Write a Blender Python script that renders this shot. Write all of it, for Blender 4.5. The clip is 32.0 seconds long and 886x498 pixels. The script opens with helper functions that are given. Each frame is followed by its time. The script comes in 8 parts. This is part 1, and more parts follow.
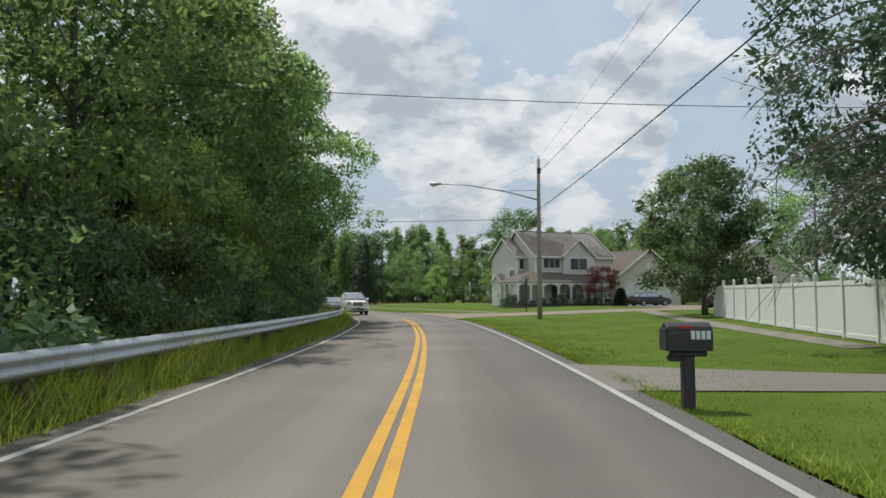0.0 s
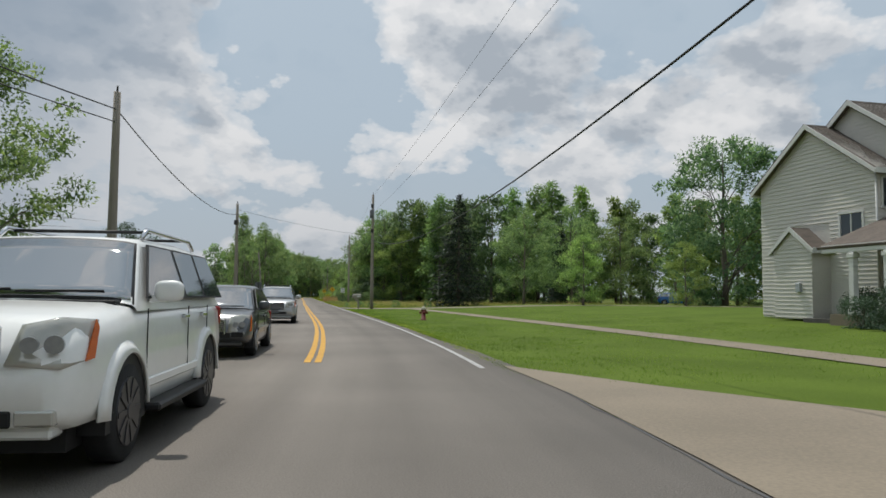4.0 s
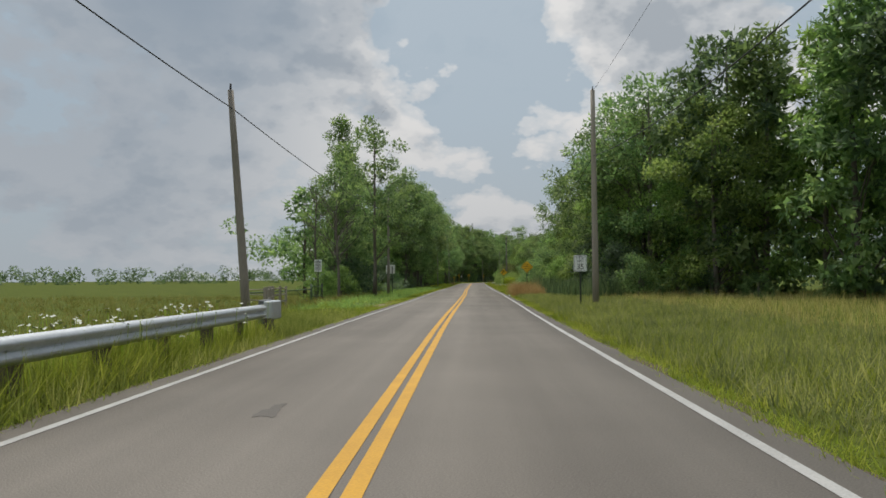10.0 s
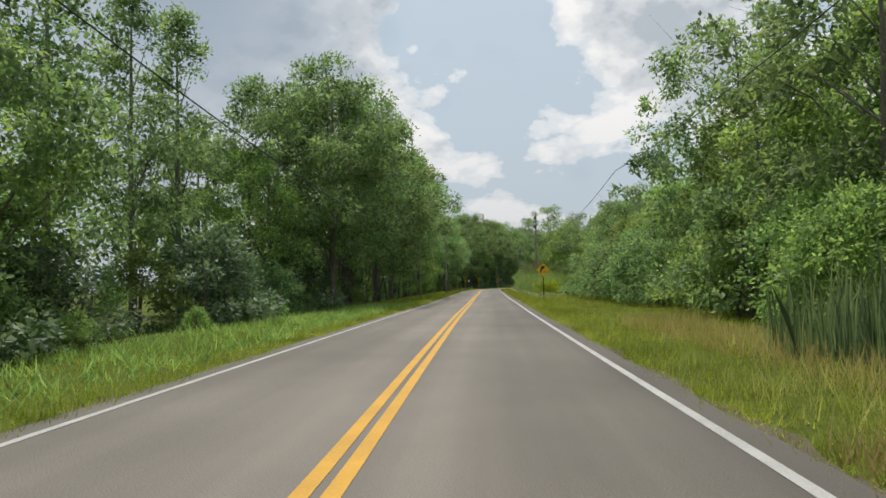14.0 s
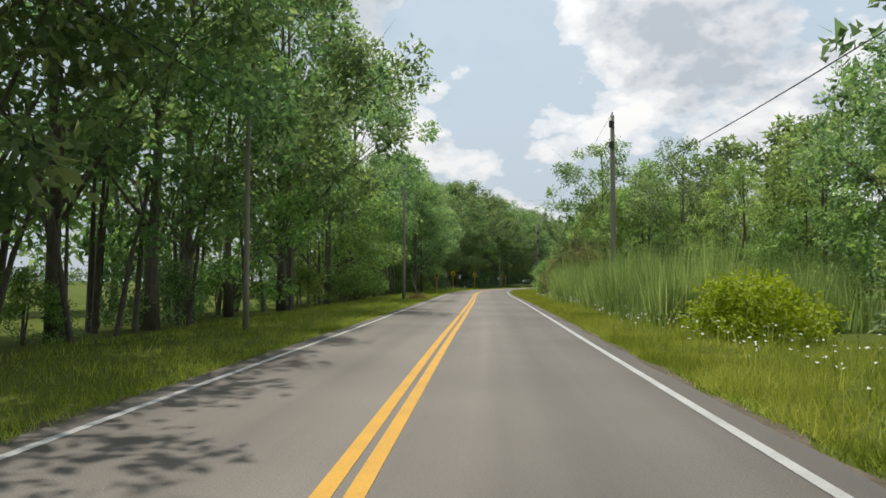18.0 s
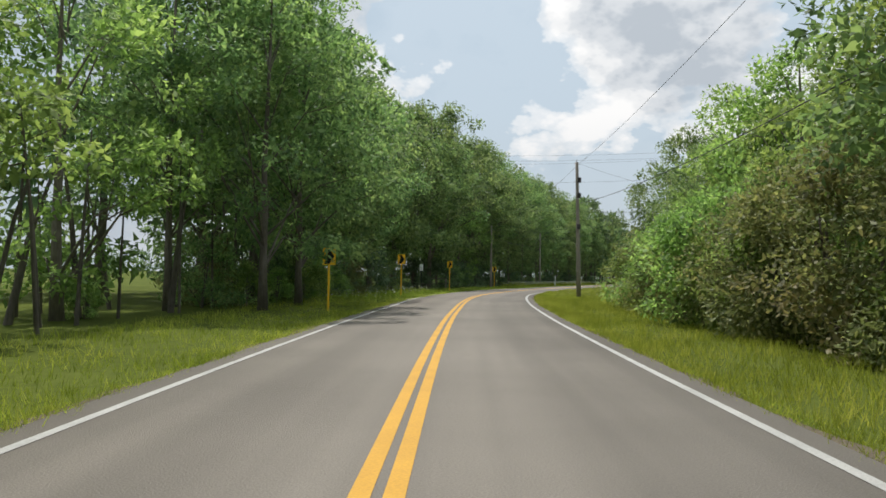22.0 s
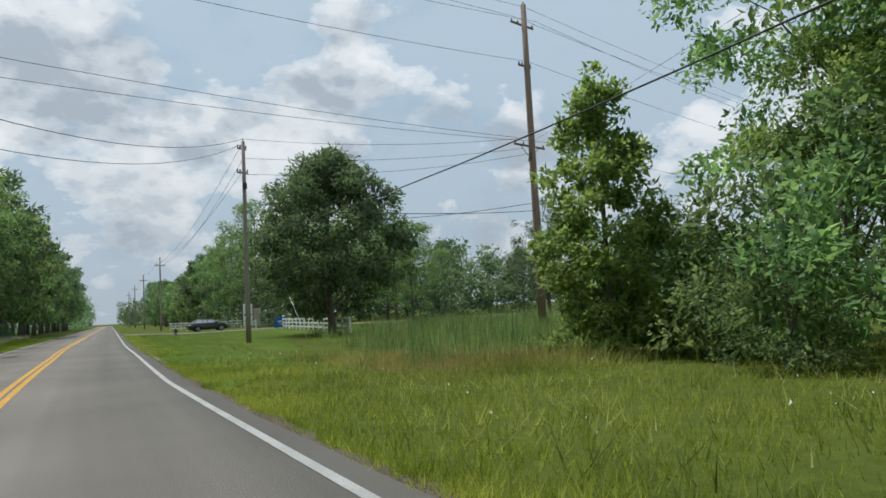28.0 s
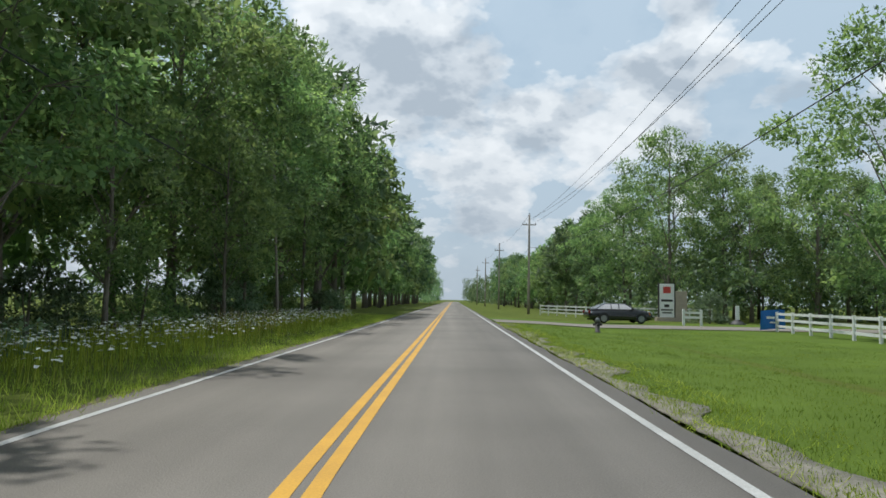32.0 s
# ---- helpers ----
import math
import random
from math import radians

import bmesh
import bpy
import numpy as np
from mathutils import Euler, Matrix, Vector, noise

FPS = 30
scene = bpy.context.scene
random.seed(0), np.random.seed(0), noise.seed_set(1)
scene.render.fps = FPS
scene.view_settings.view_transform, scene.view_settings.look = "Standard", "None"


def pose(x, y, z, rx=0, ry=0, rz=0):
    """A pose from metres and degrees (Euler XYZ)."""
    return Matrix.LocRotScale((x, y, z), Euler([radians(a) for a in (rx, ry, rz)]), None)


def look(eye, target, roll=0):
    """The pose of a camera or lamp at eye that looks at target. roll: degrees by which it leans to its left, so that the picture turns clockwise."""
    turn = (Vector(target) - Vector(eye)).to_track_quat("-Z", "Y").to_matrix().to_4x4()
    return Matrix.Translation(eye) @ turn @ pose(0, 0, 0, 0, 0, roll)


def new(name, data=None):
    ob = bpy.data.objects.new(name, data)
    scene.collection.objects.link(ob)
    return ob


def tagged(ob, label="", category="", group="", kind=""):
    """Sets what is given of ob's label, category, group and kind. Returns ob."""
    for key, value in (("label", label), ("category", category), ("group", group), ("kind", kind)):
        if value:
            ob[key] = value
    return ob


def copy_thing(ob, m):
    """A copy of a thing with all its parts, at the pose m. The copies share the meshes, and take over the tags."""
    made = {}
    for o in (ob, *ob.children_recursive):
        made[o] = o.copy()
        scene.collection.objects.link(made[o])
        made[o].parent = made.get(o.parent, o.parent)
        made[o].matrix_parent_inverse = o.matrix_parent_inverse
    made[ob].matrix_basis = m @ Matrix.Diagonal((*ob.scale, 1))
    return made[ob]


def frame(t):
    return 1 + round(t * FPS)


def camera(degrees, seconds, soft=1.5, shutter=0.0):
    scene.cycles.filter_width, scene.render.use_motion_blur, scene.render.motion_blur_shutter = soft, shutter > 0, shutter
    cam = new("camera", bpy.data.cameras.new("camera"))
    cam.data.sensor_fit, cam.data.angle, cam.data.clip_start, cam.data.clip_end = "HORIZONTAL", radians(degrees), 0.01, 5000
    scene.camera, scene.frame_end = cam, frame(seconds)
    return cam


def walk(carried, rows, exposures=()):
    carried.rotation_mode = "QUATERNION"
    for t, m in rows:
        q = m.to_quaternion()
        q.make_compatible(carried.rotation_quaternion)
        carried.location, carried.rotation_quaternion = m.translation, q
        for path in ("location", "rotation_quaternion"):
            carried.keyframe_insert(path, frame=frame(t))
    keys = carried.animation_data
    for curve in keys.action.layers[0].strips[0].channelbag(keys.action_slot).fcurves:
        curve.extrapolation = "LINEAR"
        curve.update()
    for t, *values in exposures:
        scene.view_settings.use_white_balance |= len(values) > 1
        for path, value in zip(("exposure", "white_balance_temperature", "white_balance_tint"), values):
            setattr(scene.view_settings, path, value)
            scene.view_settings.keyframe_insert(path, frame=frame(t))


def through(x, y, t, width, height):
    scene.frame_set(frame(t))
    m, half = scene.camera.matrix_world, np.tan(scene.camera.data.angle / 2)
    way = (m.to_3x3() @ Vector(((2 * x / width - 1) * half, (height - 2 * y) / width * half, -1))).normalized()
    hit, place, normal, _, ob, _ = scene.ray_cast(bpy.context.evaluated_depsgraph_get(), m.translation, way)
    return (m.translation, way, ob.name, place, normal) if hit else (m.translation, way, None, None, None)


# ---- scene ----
cam = camera(63.30, 32.0, soft=1.6)
# seconds, x, y, yaw, pitch, roll of the dash camera, 1.3 m over the road
PATH = [
    (0.0, 0.00, 0.00, -0.00, 3.99, 0.04),
    (0.5, 0.08, 7.28, 0.24, 3.91, 0.05),
    (1.0, 0.08, 14.58, 0.40, 3.80, 0.11),
    (1.5, 0.01, 21.78, 0.67, 3.77, 0.24),
    (2.0, -0.14, 28.87, 1.18, 3.72, 0.37),
    (2.5, -0.44, 35.78, 2.02, 3.68, 0.18),
    (3.0, -0.95, 42.46, 3.32, 3.67, -0.16),
    (3.5, -1.79, 48.94, 6.14, 3.71, -0.40),
    (4.0, -2.96, 55.24, 9.56, 3.72, -0.52),
    (4.5, -4.41, 61.39, 12.14, 3.57, -0.48),
    (5.0, -6.09, 67.43, 14.36, 3.48, -0.33),
    (5.5, -7.94, 73.42, 16.36, 3.43, -0.11),
    (6.0, -9.94, 79.36, 18.12, 3.32, 0.12),
    (6.5, -12.05, 85.30, 19.52, 3.06, 0.33),
    (7.0, -14.28, 91.26, 20.46, 2.66, 0.46),
    (7.5, -16.61, 97.31, 20.90, 2.49, 0.46),
    (8.0, -19.07, 103.51, 21.48, 2.32, 0.59),
    (8.5, -21.61, 109.82, 22.22, 2.29, 0.75),
    (9.0, -24.19, 116.18, 22.80, 2.29, 0.67),
    (9.5, -26.79, 122.59, 23.19, 2.37, 0.65),
    (10.0, -29.38, 129.06, 23.24, 2.38, 0.41),
    (10.5, -31.93, 135.58, 23.25, 2.48, 0.48),
    (11.0, -34.45, 142.16, 23.28, 2.49, 0.66),
    (11.5, -36.90, 148.76, 23.27, 2.44, 0.80),
    (12.0, -39.34, 155.42, 23.37, 2.43, 0.71),
    (12.5, -41.76, 162.09, 23.50, 2.53, 0.67),
    (13.0, -44.17, 168.78, 23.77, 2.53, 0.66),
    (13.5, -46.60, 175.45, 23.91, 2.73, 1.01),
    (14.0, -49.12, 182.05, 24.28, 2.82, 1.31),
    (14.5, -51.69, 188.57, 24.48, 2.84, 1.42),
    (15.0, -54.26, 195.04, 24.51, 2.73, 1.28),
    (15.5, -56.79, 201.44, 24.43, 2.54, 0.96),
    (16.0, -59.27, 207.80, 24.34, 2.39, 0.62),
    (16.5, -61.70, 214.13, 24.28, 2.38, 0.36),
    (17.0, -64.08, 220.43, 24.26, 2.52, 0.24),
    (17.5, -66.44, 226.73, 24.14, 2.54, 0.04),
    (18.0, -68.81, 233.05, 24.08, 2.55, -0.07),
    (18.5, -71.20, 239.39, 23.73, 2.43, -0.13),
    (19.0, -73.60, 245.75, 23.37, 2.35, -0.06),
    (19.5, -76.01, 252.07, 23.17, 2.27, 0.06),
    (20.0, -78.42, 258.30, 22.83, 2.23, -0.05),
    (20.5, -80.82, 264.44, 22.76, 2.28, -0.47),
    (21.0, -83.23, 270.55, 22.70, 2.14, -0.67),
    (21.5, -85.64, 276.62, 22.62, 2.14, -1.03),
    (22.0, -88.01, 282.67, 22.42, 2.13, -1.00),
    (22.5, -90.36, 288.69, 22.26, 1.93, -1.03),
    (23.0, -92.63, 294.71, 22.13, 1.82, -0.78),
    (23.5, -94.78, 300.73, 22.01, 1.76, -0.68),
    (24.0, -96.77, 306.77, 21.93, 1.61, -0.62),
    (24.5, -98.59, 312.87, 21.76, 1.63, -0.66),
    (25.0, -100.27, 319.03, 21.47, 2.17, -1.00),
    (25.5, -101.83, 325.21, 19.87, 3.14, -1.40),
    (26.0, -103.26, 331.33, 15.48, 4.26, -1.47),
    (26.5, -104.52, 337.32, 7.31, 5.20, -0.85),
    (27.0, -105.59, 343.13, -4.18, 5.59, 0.59),
    (27.5, -106.41, 348.76, -15.86, 5.06, 2.34),
    (28.0, -106.96, 354.20, -23.49, 4.58, 2.97),
    (28.5, -107.28, 359.45, -25.37, 4.57, 2.65),
    (29.0, -107.49, 364.51, -22.19, 4.76, 1.55),
    (29.5, -107.68, 369.57, -11.08, 4.96, -0.19),
    (30.0, -107.93, 374.60, -3.09, 4.65, -1.03),
    (30.5, -108.23, 379.53, -0.84, 4.31, -1.23),
    (31.0, -108.57, 384.40, 0.51, 4.12, -1.57),
    (31.5, -108.91, 389.22, 1.42, 4.06, -1.49),
    (32.0, -109.20, 393.95, 2.13, 4.01, -1.10),
]
# the clip's camera stops down in the open and turns warmer under the trees
LOOK = [(0.0, -0.34, 6200, 10), (1.0, -0.28, 6200, 10), (4.0, -0.54, 6250, 10), (8.0, -0.64, 6350, 10), (12.0, -0.5, 6450, 10), (16.0, -0.14, 6380, 10), (24.0, -0.14, 6380, 10), (27.0, -0.26, 6050, 7), (29.0, -0.48, 5950, 7), (30.2, -0.38, 5950, 7), (32.0, -0.27, 5950, 7)]
walk(cam, [(t, pose(x, y, 1.3, 90 + p, r, w)) for t, x, y, w, p, r in PATH], LOOK)

# ---- light: high sun ahead and to the left through a hazy, cloudy sky ----
SUN_TURN, SUN_HEIGHT = 35.0, 63.0
sun = new("sun", bpy.data.lights.new("sun", "SUN"))
sun.data.energy, sun.data.angle, sun.data.color = 4.5, radians(0.8), (1.0, 0.95, 0.86)
sun.matrix_world = look((0, 0, 50), Vector((0, 0, 50)) - Vector((-math.sin(radians(SUN_TURN)), math.cos(radians(SUN_TURN)), math.tan(radians(SUN_HEIGHT)))))
scene.view_settings.exposure = 0.0


def make_world():
    world = bpy.data.worlds.new("sky")
    scene.world = world
    world.use_nodes = True
    nt = world.node_tree
    n, l = nt.nodes, nt.links
    n.clear()
    sky = n.new("ShaderNodeTexSky")
    sky.sky_type, sky.sun_disc = "NISHITA", False
    sky.sun_elevation, sky.sun_rotation = radians(SUN_HEIGHT), radians(-SUN_TURN)
    sky.dust_density, sky.air_density = 1.6, 1.0
    co = n.new("ShaderNodeTexCoord")
    sep = n.new("ShaderNodeSeparateXYZ")
    l.new(co.outputs["Generated"], sep.inputs[0])
    up = n.new("ShaderNodeMath"); up.operation = "MAXIMUM"; up.inputs[1].default_value = 0.0
    l.new(sep.outputs["Z"], up.inputs[0])
    lift = n.new("ShaderNodeMath"); lift.operation = "ADD"; lift.inputs[1].default_value = 0.62
    l.new(up.outputs[0], lift.inputs[0])
    over = n.new("ShaderNodeVectorMath"); over.operation = "SCALE"
    inv = n.new("ShaderNodeMath"); inv.operation = "DIVIDE"; inv.inputs[0].default_value = 1.0
    l.new(lift.outputs[0], inv.inputs[1])
    l.new(co.outputs["Generated"], over.inputs[0]); l.new(inv.outputs[0], over.inputs["Scale"])

    def cloud(scale, detail, rough, shift):
        mp = n.new("ShaderNodeMapping"); mp.inputs["Location"].default_value = shift
        mp.inputs["Scale"].default_value = (1, 1, 0.7)
        l.new(over.outputs[0], mp.inputs["Vector"])
        t = n.new("ShaderNodeTexNoise")
        t.inputs["Scale"].default_value, t.inputs["Detail"].default_value, t.inputs["Roughness"].default_value = scale, detail, rough
        t.inputs["Distortion"].default_value = 0.25
        l.new(mp.outputs[0], t.inputs["Vector"])
        return t.outputs["Fac"]

    def ramp(fac, stops):
        r = n.new("ShaderNodeValToRGB")
        r.color_ramp.interpolation = "EASE"
        while len(r.color_ramp.elements) < len(stops):
            r.color_ramp.elements.new(0.5)
        for e, (p, c) in zip(r.color_ramp.elements, stops):
            e.position, e.color = p, (*c, 1)
        l.new(fac, r.inputs[0])
        return r.outputs["Color"]

    def heap(value, spots):
        """Adds soft humps (or gaps) of cloud at headings and heights in degrees: turn, height, radius, weight."""
        for turn, high, r, w in spots:
            a, e = radians(turn), radians(high)
            dot = n.new("ShaderNodeVectorMath"); dot.operation = "DOT_PRODUCT"
            dot.inputs[1].default_value = (-math.sin(a) * math.cos(e), math.cos(a) * math.cos(e), math.sin(e))
            l.new(co.outputs["Generated"], dot.inputs[0])
            rise = n.new("ShaderNodeMapRange"); rise.interpolation_type = "SMOOTHSTEP"
            rise.inputs["From Min"].default_value, rise.inputs["From Max"].default_value = math.cos(radians(r * 1.5)), 1.0
            rise.inputs["To Max"].default_value = w
            l.new(dot.outputs["Value"], rise.inputs["Value"])
            more = n.new("ShaderNodeMath"); more.operation = "ADD"
            l.new(value, more.inputs[0]); l.new(rise.outputs[0], more.inputs[1])
            value = more.outputs[0]
        return value

    HEAPS = [(0, 17, 9, 0.12), (-13, 17, 7, 0.13), (-5, 10, 6, 0.10), (-23, 23, 6, 0.10), (-40, 16, 8, 0.08), (10, 21, 5, 0.10), (31, 17, 9, 0.12), (12, 20, 5, 0.08), (48, 18, 12, 0.16),
             (-8, 22, 5, -0.14), (-22, 15, 5, -0.12), (19, 18, 7, -0.12), (-34, 26, 9, -0.12), (5, 30, 7, -0.06)]
    def sum_of(a, b, k):
        """a + k * b"""
        m = n.new("ShaderNodeMath"); m.operation = "MULTIPLY_ADD"; m.inputs[1].default_value = k
        l.new(b, m.inputs[0]); l.new(a, m.inputs[2])
        return m.outputs[0]

    def billow(shift):
        """Rounded heads of cumulus."""
        mp = n.new("ShaderNodeMapping"); mp.inputs["Location"].default_value = shift
        mp.inputs["Scale"].default_value = (1, 1, 1.25)
        l.new(over.outputs[0], mp.inputs["Vector"])
        v = n.new("ShaderNodeTexVoronoi"); v.feature = "SMOOTH_F1"
        v.inputs["Scale"].default_value, v.inputs["Detail"].default_value, v.inputs["Roughness"].default_value = 9.0, 4.0, 0.55
        v.inputs["Smoothness"].default_value = 0.45
        l.new(mp.outputs[0], v.inputs["Vector"])
        return v.outputs["Distance"]

    puff = sum_of(cloud(3.6, 7.0, 0.5, (3.1, 1.7, 0.4)), billow((0.3, 0.1, 0.0)), -0.20)
    upper = sum_of(cloud(3.6, 7.0, 0.5, (3.1, 1.7, 0.46)), billow((0.3, 0.1, 0.06)), -0.20)
    body = heap(puff, HEAPS)
    cover = ramp(body, [(0.31, (0.12,) * 3), (0.345, (0.6,) * 3), (0.41, (1, 1, 1))])
    # heads are white where they thin out upwards and grey where more cloud lies above
    dens = sum_of(sum_of(sum_of(puff, upper, 1.5), puff, -2.05), body, 0.55)
    shade = ramp(dens, [(0.27, (1.22, 1.2, 1.17)), (0.36, (1.08, 1.08, 1.07)), (0.44, (0.86, 0.89, 0.915)), (0.55, (0.62, 0.675, 0.73))])
    # a darker bank of cloud to the left of the straight
    none = n.new("ShaderNodeValue"); none.outputs[0].default_value = 0.0
    bank = n.new("ShaderNodeMix"); bank.data_type = "RGBA"
    bank.inputs["B"].default_value = (0.44, 0.53, 0.63, 1)
    l.new(heap(none.outputs[0], [(52, 17, 17, 0.75), (40, 27, 9, 0.3)]), bank.inputs["Factor"]); l.new(shade, bank.inputs["A"])
    shade = bank.outputs["Result"]
    haze = n.new("ShaderNodeMix"); haze.data_type = "RGBA"
    dim = n.new("ShaderNodeVectorMath"); dim.operation = "SCALE"; dim.inputs["Scale"].default_value = SKY
    l.new(sky.outputs[0], dim.inputs[0])
    haze.inputs["Factor"].default_value = 0.82
    haze.inputs["B"].default_value = (0.68, 0.82, 0.92, 1)
    l.new(dim.outputs[0], haze.inputs["A"])
    mix = n.new("ShaderNodeMix"); mix.data_type = "RGBA"
    l.new(cover, mix.inputs["Factor"]); l.new(haze.outputs["Result"], mix.inputs["A"]); l.new(shade, mix.inputs["B"])
    # towards the horizon everything fades into pale haze
    low = n.new("ShaderNodeMapRange")
    low.inputs["From Min"].default_value, low.inputs["From Max"].default_value = 0.0, 0.22
    low.inputs["To Min"].default_value, low.inputs["To Max"].default_value = 0.6, 0.0
    l.new(up.outputs[0], low.inputs["Value"])
    fade = n.new("ShaderNodeMix"); fade.data_type = "RGBA"
    fade.inputs["B"].default_value = (0.70, 0.75, 0.80, 1)
    l.new(low.outputs[0], fade.inputs["Factor"]); l.new(mix.outputs["Result"], fade.inputs["A"])
    bg = n.new("ShaderNodeBackground"); bg.inputs["Strength"].default_value = CLOUD
    # a hazy, broken sky is brighter overhead than at the horizon
    lum = n.new("ShaderNodeMath"); lum.operation = "MULTIPLY_ADD"; lum.inputs[1].default_value, lum.inputs[2].default_value = CLOUD * 0.35, CLOUD * 0.92
    l.new(up.outputs[0], lum.inputs[0]); l.new(lum.outputs[0], bg.inputs["Strength"])
    l.new(fade.outputs["Result"], bg.inputs["Color"])
    out = n.new("ShaderNodeOutputWorld")
    l.new(bg.outputs[0], out.inputs["Surface"])


SKY, CLOUD = 0.10, 0.90
make_world()

# ---- materials ----
def nodes(name):
    m = bpy.data.materials.new(name)
    m.use_nodes = True
    b = m.node_tree.nodes["Principled BSDF"]
    return m, m.node_tree.nodes, m.node_tree.links, b


def mat(name, a, b=None, scale=2.0, fine=30.0, rough=0.8, metal=0.0, bump=0.0, spec=0.35, each=0.0, stretch=(1, 1, 1), coat=0.0):
    """A two-scale mottled surface between the colours a and b; each: how much separate pieces differ."""
    m, n, l, p = nodes(name)
    b = b or tuple(c * 0.8 for c in a)
    co = n.new("ShaderNodeTexCoord")
    mp = n.new("ShaderNodeMapping"); mp.inputs["Scale"].default_value = stretch
    l.new(co.outputs["Object"], mp.inputs["Vector"])
    big, small = n.new("ShaderNodeTexNoise"), n.new("ShaderNodeTexNoise")
    big.inputs["Scale"].default_value, big.inputs["Detail"].default_value = scale, 5
    small.inputs["Scale"].default_value, small.inputs["Detail"].default_value = fine, 3
    l.new(mp.outputs[0], big.inputs["Vector"]); l.new(mp.outputs[0], small.inputs["Vector"])
    add = n.new("ShaderNodeMath"); add.operation = "ADD"
    l.new(big.outputs["Fac"], add.inputs[0]); l.new(small.outputs["Fac"], add.inputs[1])
    span = n.new("ShaderNodeMapRange")
    span.inputs["From Min"].default_value, span.inputs["From Max"].default_value = 0.72, 1.28
    l.new(add.outputs[0], span.inputs["Value"])
    mix = n.new("ShaderNodeMix"); mix.data_type = "RGBA"
    mix.inputs["A"].default_value, mix.inputs["B"].default_value = (*a, 1), (*b, 1)
    l.new(span.outputs[0], mix.inputs["Factor"])
    col = mix.outputs["Result"]
    if each:
        info = n.new("ShaderNodeObjectInfo")
        hsv = n.new("ShaderNodeHueSaturation")
        vr = n.new("ShaderNodeMapRange"); vr.inputs["To Min"].default_value, vr.inputs["To Max"].default_value = 1 - each, 1 + each
        l.new(info.outputs["Random"], vr.inputs["Value"]); l.new(vr.outputs[0], hsv.inputs["Value"]); l.new(col, hsv.inputs["Color"])
        col = hsv.outputs["Color"]
    l.new(col, p.inputs["Base Color"])
    p.inputs["Roughness"].default_value, p.inputs["Metallic"].default_value = rough, metal
    p.inputs["Specular IOR Level"].default_value, p.inputs["Coat Weight"].default_value = spec, coat
    if bump:
        bp = n.new("ShaderNodeBump"); bp.inputs["Strength"].default_value, bp.inputs["Distance"].default_value = bump, 0.02
        l.new(small.outputs["Fac"], bp.inputs["Height"]); l.new(bp.outputs[0], p.inputs["Normal"])
    return m


def leaf_mat(name, dark, mid, light, through=0.38, rough=0.55, hue=0.02, gloss=0.22, patch=0.7):
    """Leaves: each leaf and each plant a little different, and light shines through."""
    m, n, l, p = nodes(name)
    geo, info = n.new("ShaderNodeNewGeometry"), n.new("ShaderNodeObjectInfo")
    # sprays of foliage a metre or two across are lighter or darker as a whole
    co, spray = n.new("ShaderNodeTexCoord"), n.new("ShaderNodeTexNoise")
    spray.inputs["Scale"].default_value, spray.inputs["Detail"].default_value = patch, 3
    l.new(co.outputs["Object"], spray.inputs["Vector"])
    tone = n.new("ShaderNodeMapRange")
    tone.inputs["From Min"].default_value, tone.inputs["From Max"].default_value = 0.33, 0.67
    tone.inputs["To Min"].default_value, tone.inputs["To Max"].default_value = -0.34, 0.34
    l.new(spray.outputs["Fac"], tone.inputs["Value"])
    pick = n.new("ShaderNodeMath"); pick.operation = "MULTIPLY_ADD"; pick.inputs[1].default_value, pick.use_clamp = 0.72, True
    span = n.new("ShaderNodeMath"); span.operation = "ADD"; span.inputs[1].default_value = 0.16
    l.new(tone.outputs[0], span.inputs[0])
    l.new(geo.outputs["Random Per Island"], pick.inputs[0]); l.new(span.outputs[0], pick.inputs[2])
    r = n.new("ShaderNodeValToRGB")
    r.color_ramp.elements.new(0.5)
    for e, (q, c) in zip(r.color_ramp.elements, ((0.0, dark), (0.55, mid), (1.0, light))):
        e.position, e.color = q, (*c, 1)
    l.new(pick.outputs[0], r.inputs[0])
    hsv = n.new("ShaderNodeHueSaturation")
    h = n.new("ShaderNodeMapRange"); h.inputs["To Min"].default_value, h.inputs["To Max"].default_value = 0.5 - hue, 0.5 + hue
    v = n.new("ShaderNodeMapRange"); v.inputs["To Min"].default_value, v.inputs["To Max"].default_value = 0.78, 1.22
    l.new(info.outputs["Random"], h.inputs["Value"]); l.new(info.outputs["Random"], v.inputs["Value"])
    l.new(h.outputs[0], hsv.inputs["Hue"]); l.new(v.outputs[0], hsv.inputs["Value"]); l.new(r.outputs[0], hsv.inputs["Color"])
    l.new(hsv.outputs[0], p.inputs["Base Color"])
    p.inputs["Roughness"].default_value, p.inputs["Specular IOR Level"].default_value = rough, gloss
    tr = n.new("ShaderNodeBsdfTranslucent")
    br = n.new("ShaderNodeMix"); br.data_type, br.blend_type = "RGBA", "MULTIPLY"
    br.inputs["Factor"].default_value = 1.0
    br.inputs["B"].default_value = (1.08, 1.12, 0.80, 1)
    l.new(hsv.outputs[0], br.inputs["A"]); l.new(br.outputs["Result"], tr.inputs["Color"])
    sh = n.new("ShaderNodeMixShader"); sh.inputs["Fac"].default_value = through
    l.new(p.outputs[0], sh.inputs[1]); l.new(tr.outputs[0], sh.inputs[2])
    l.new(sh.outputs[0], n["Material Output"].inputs["Surface"])
    return m


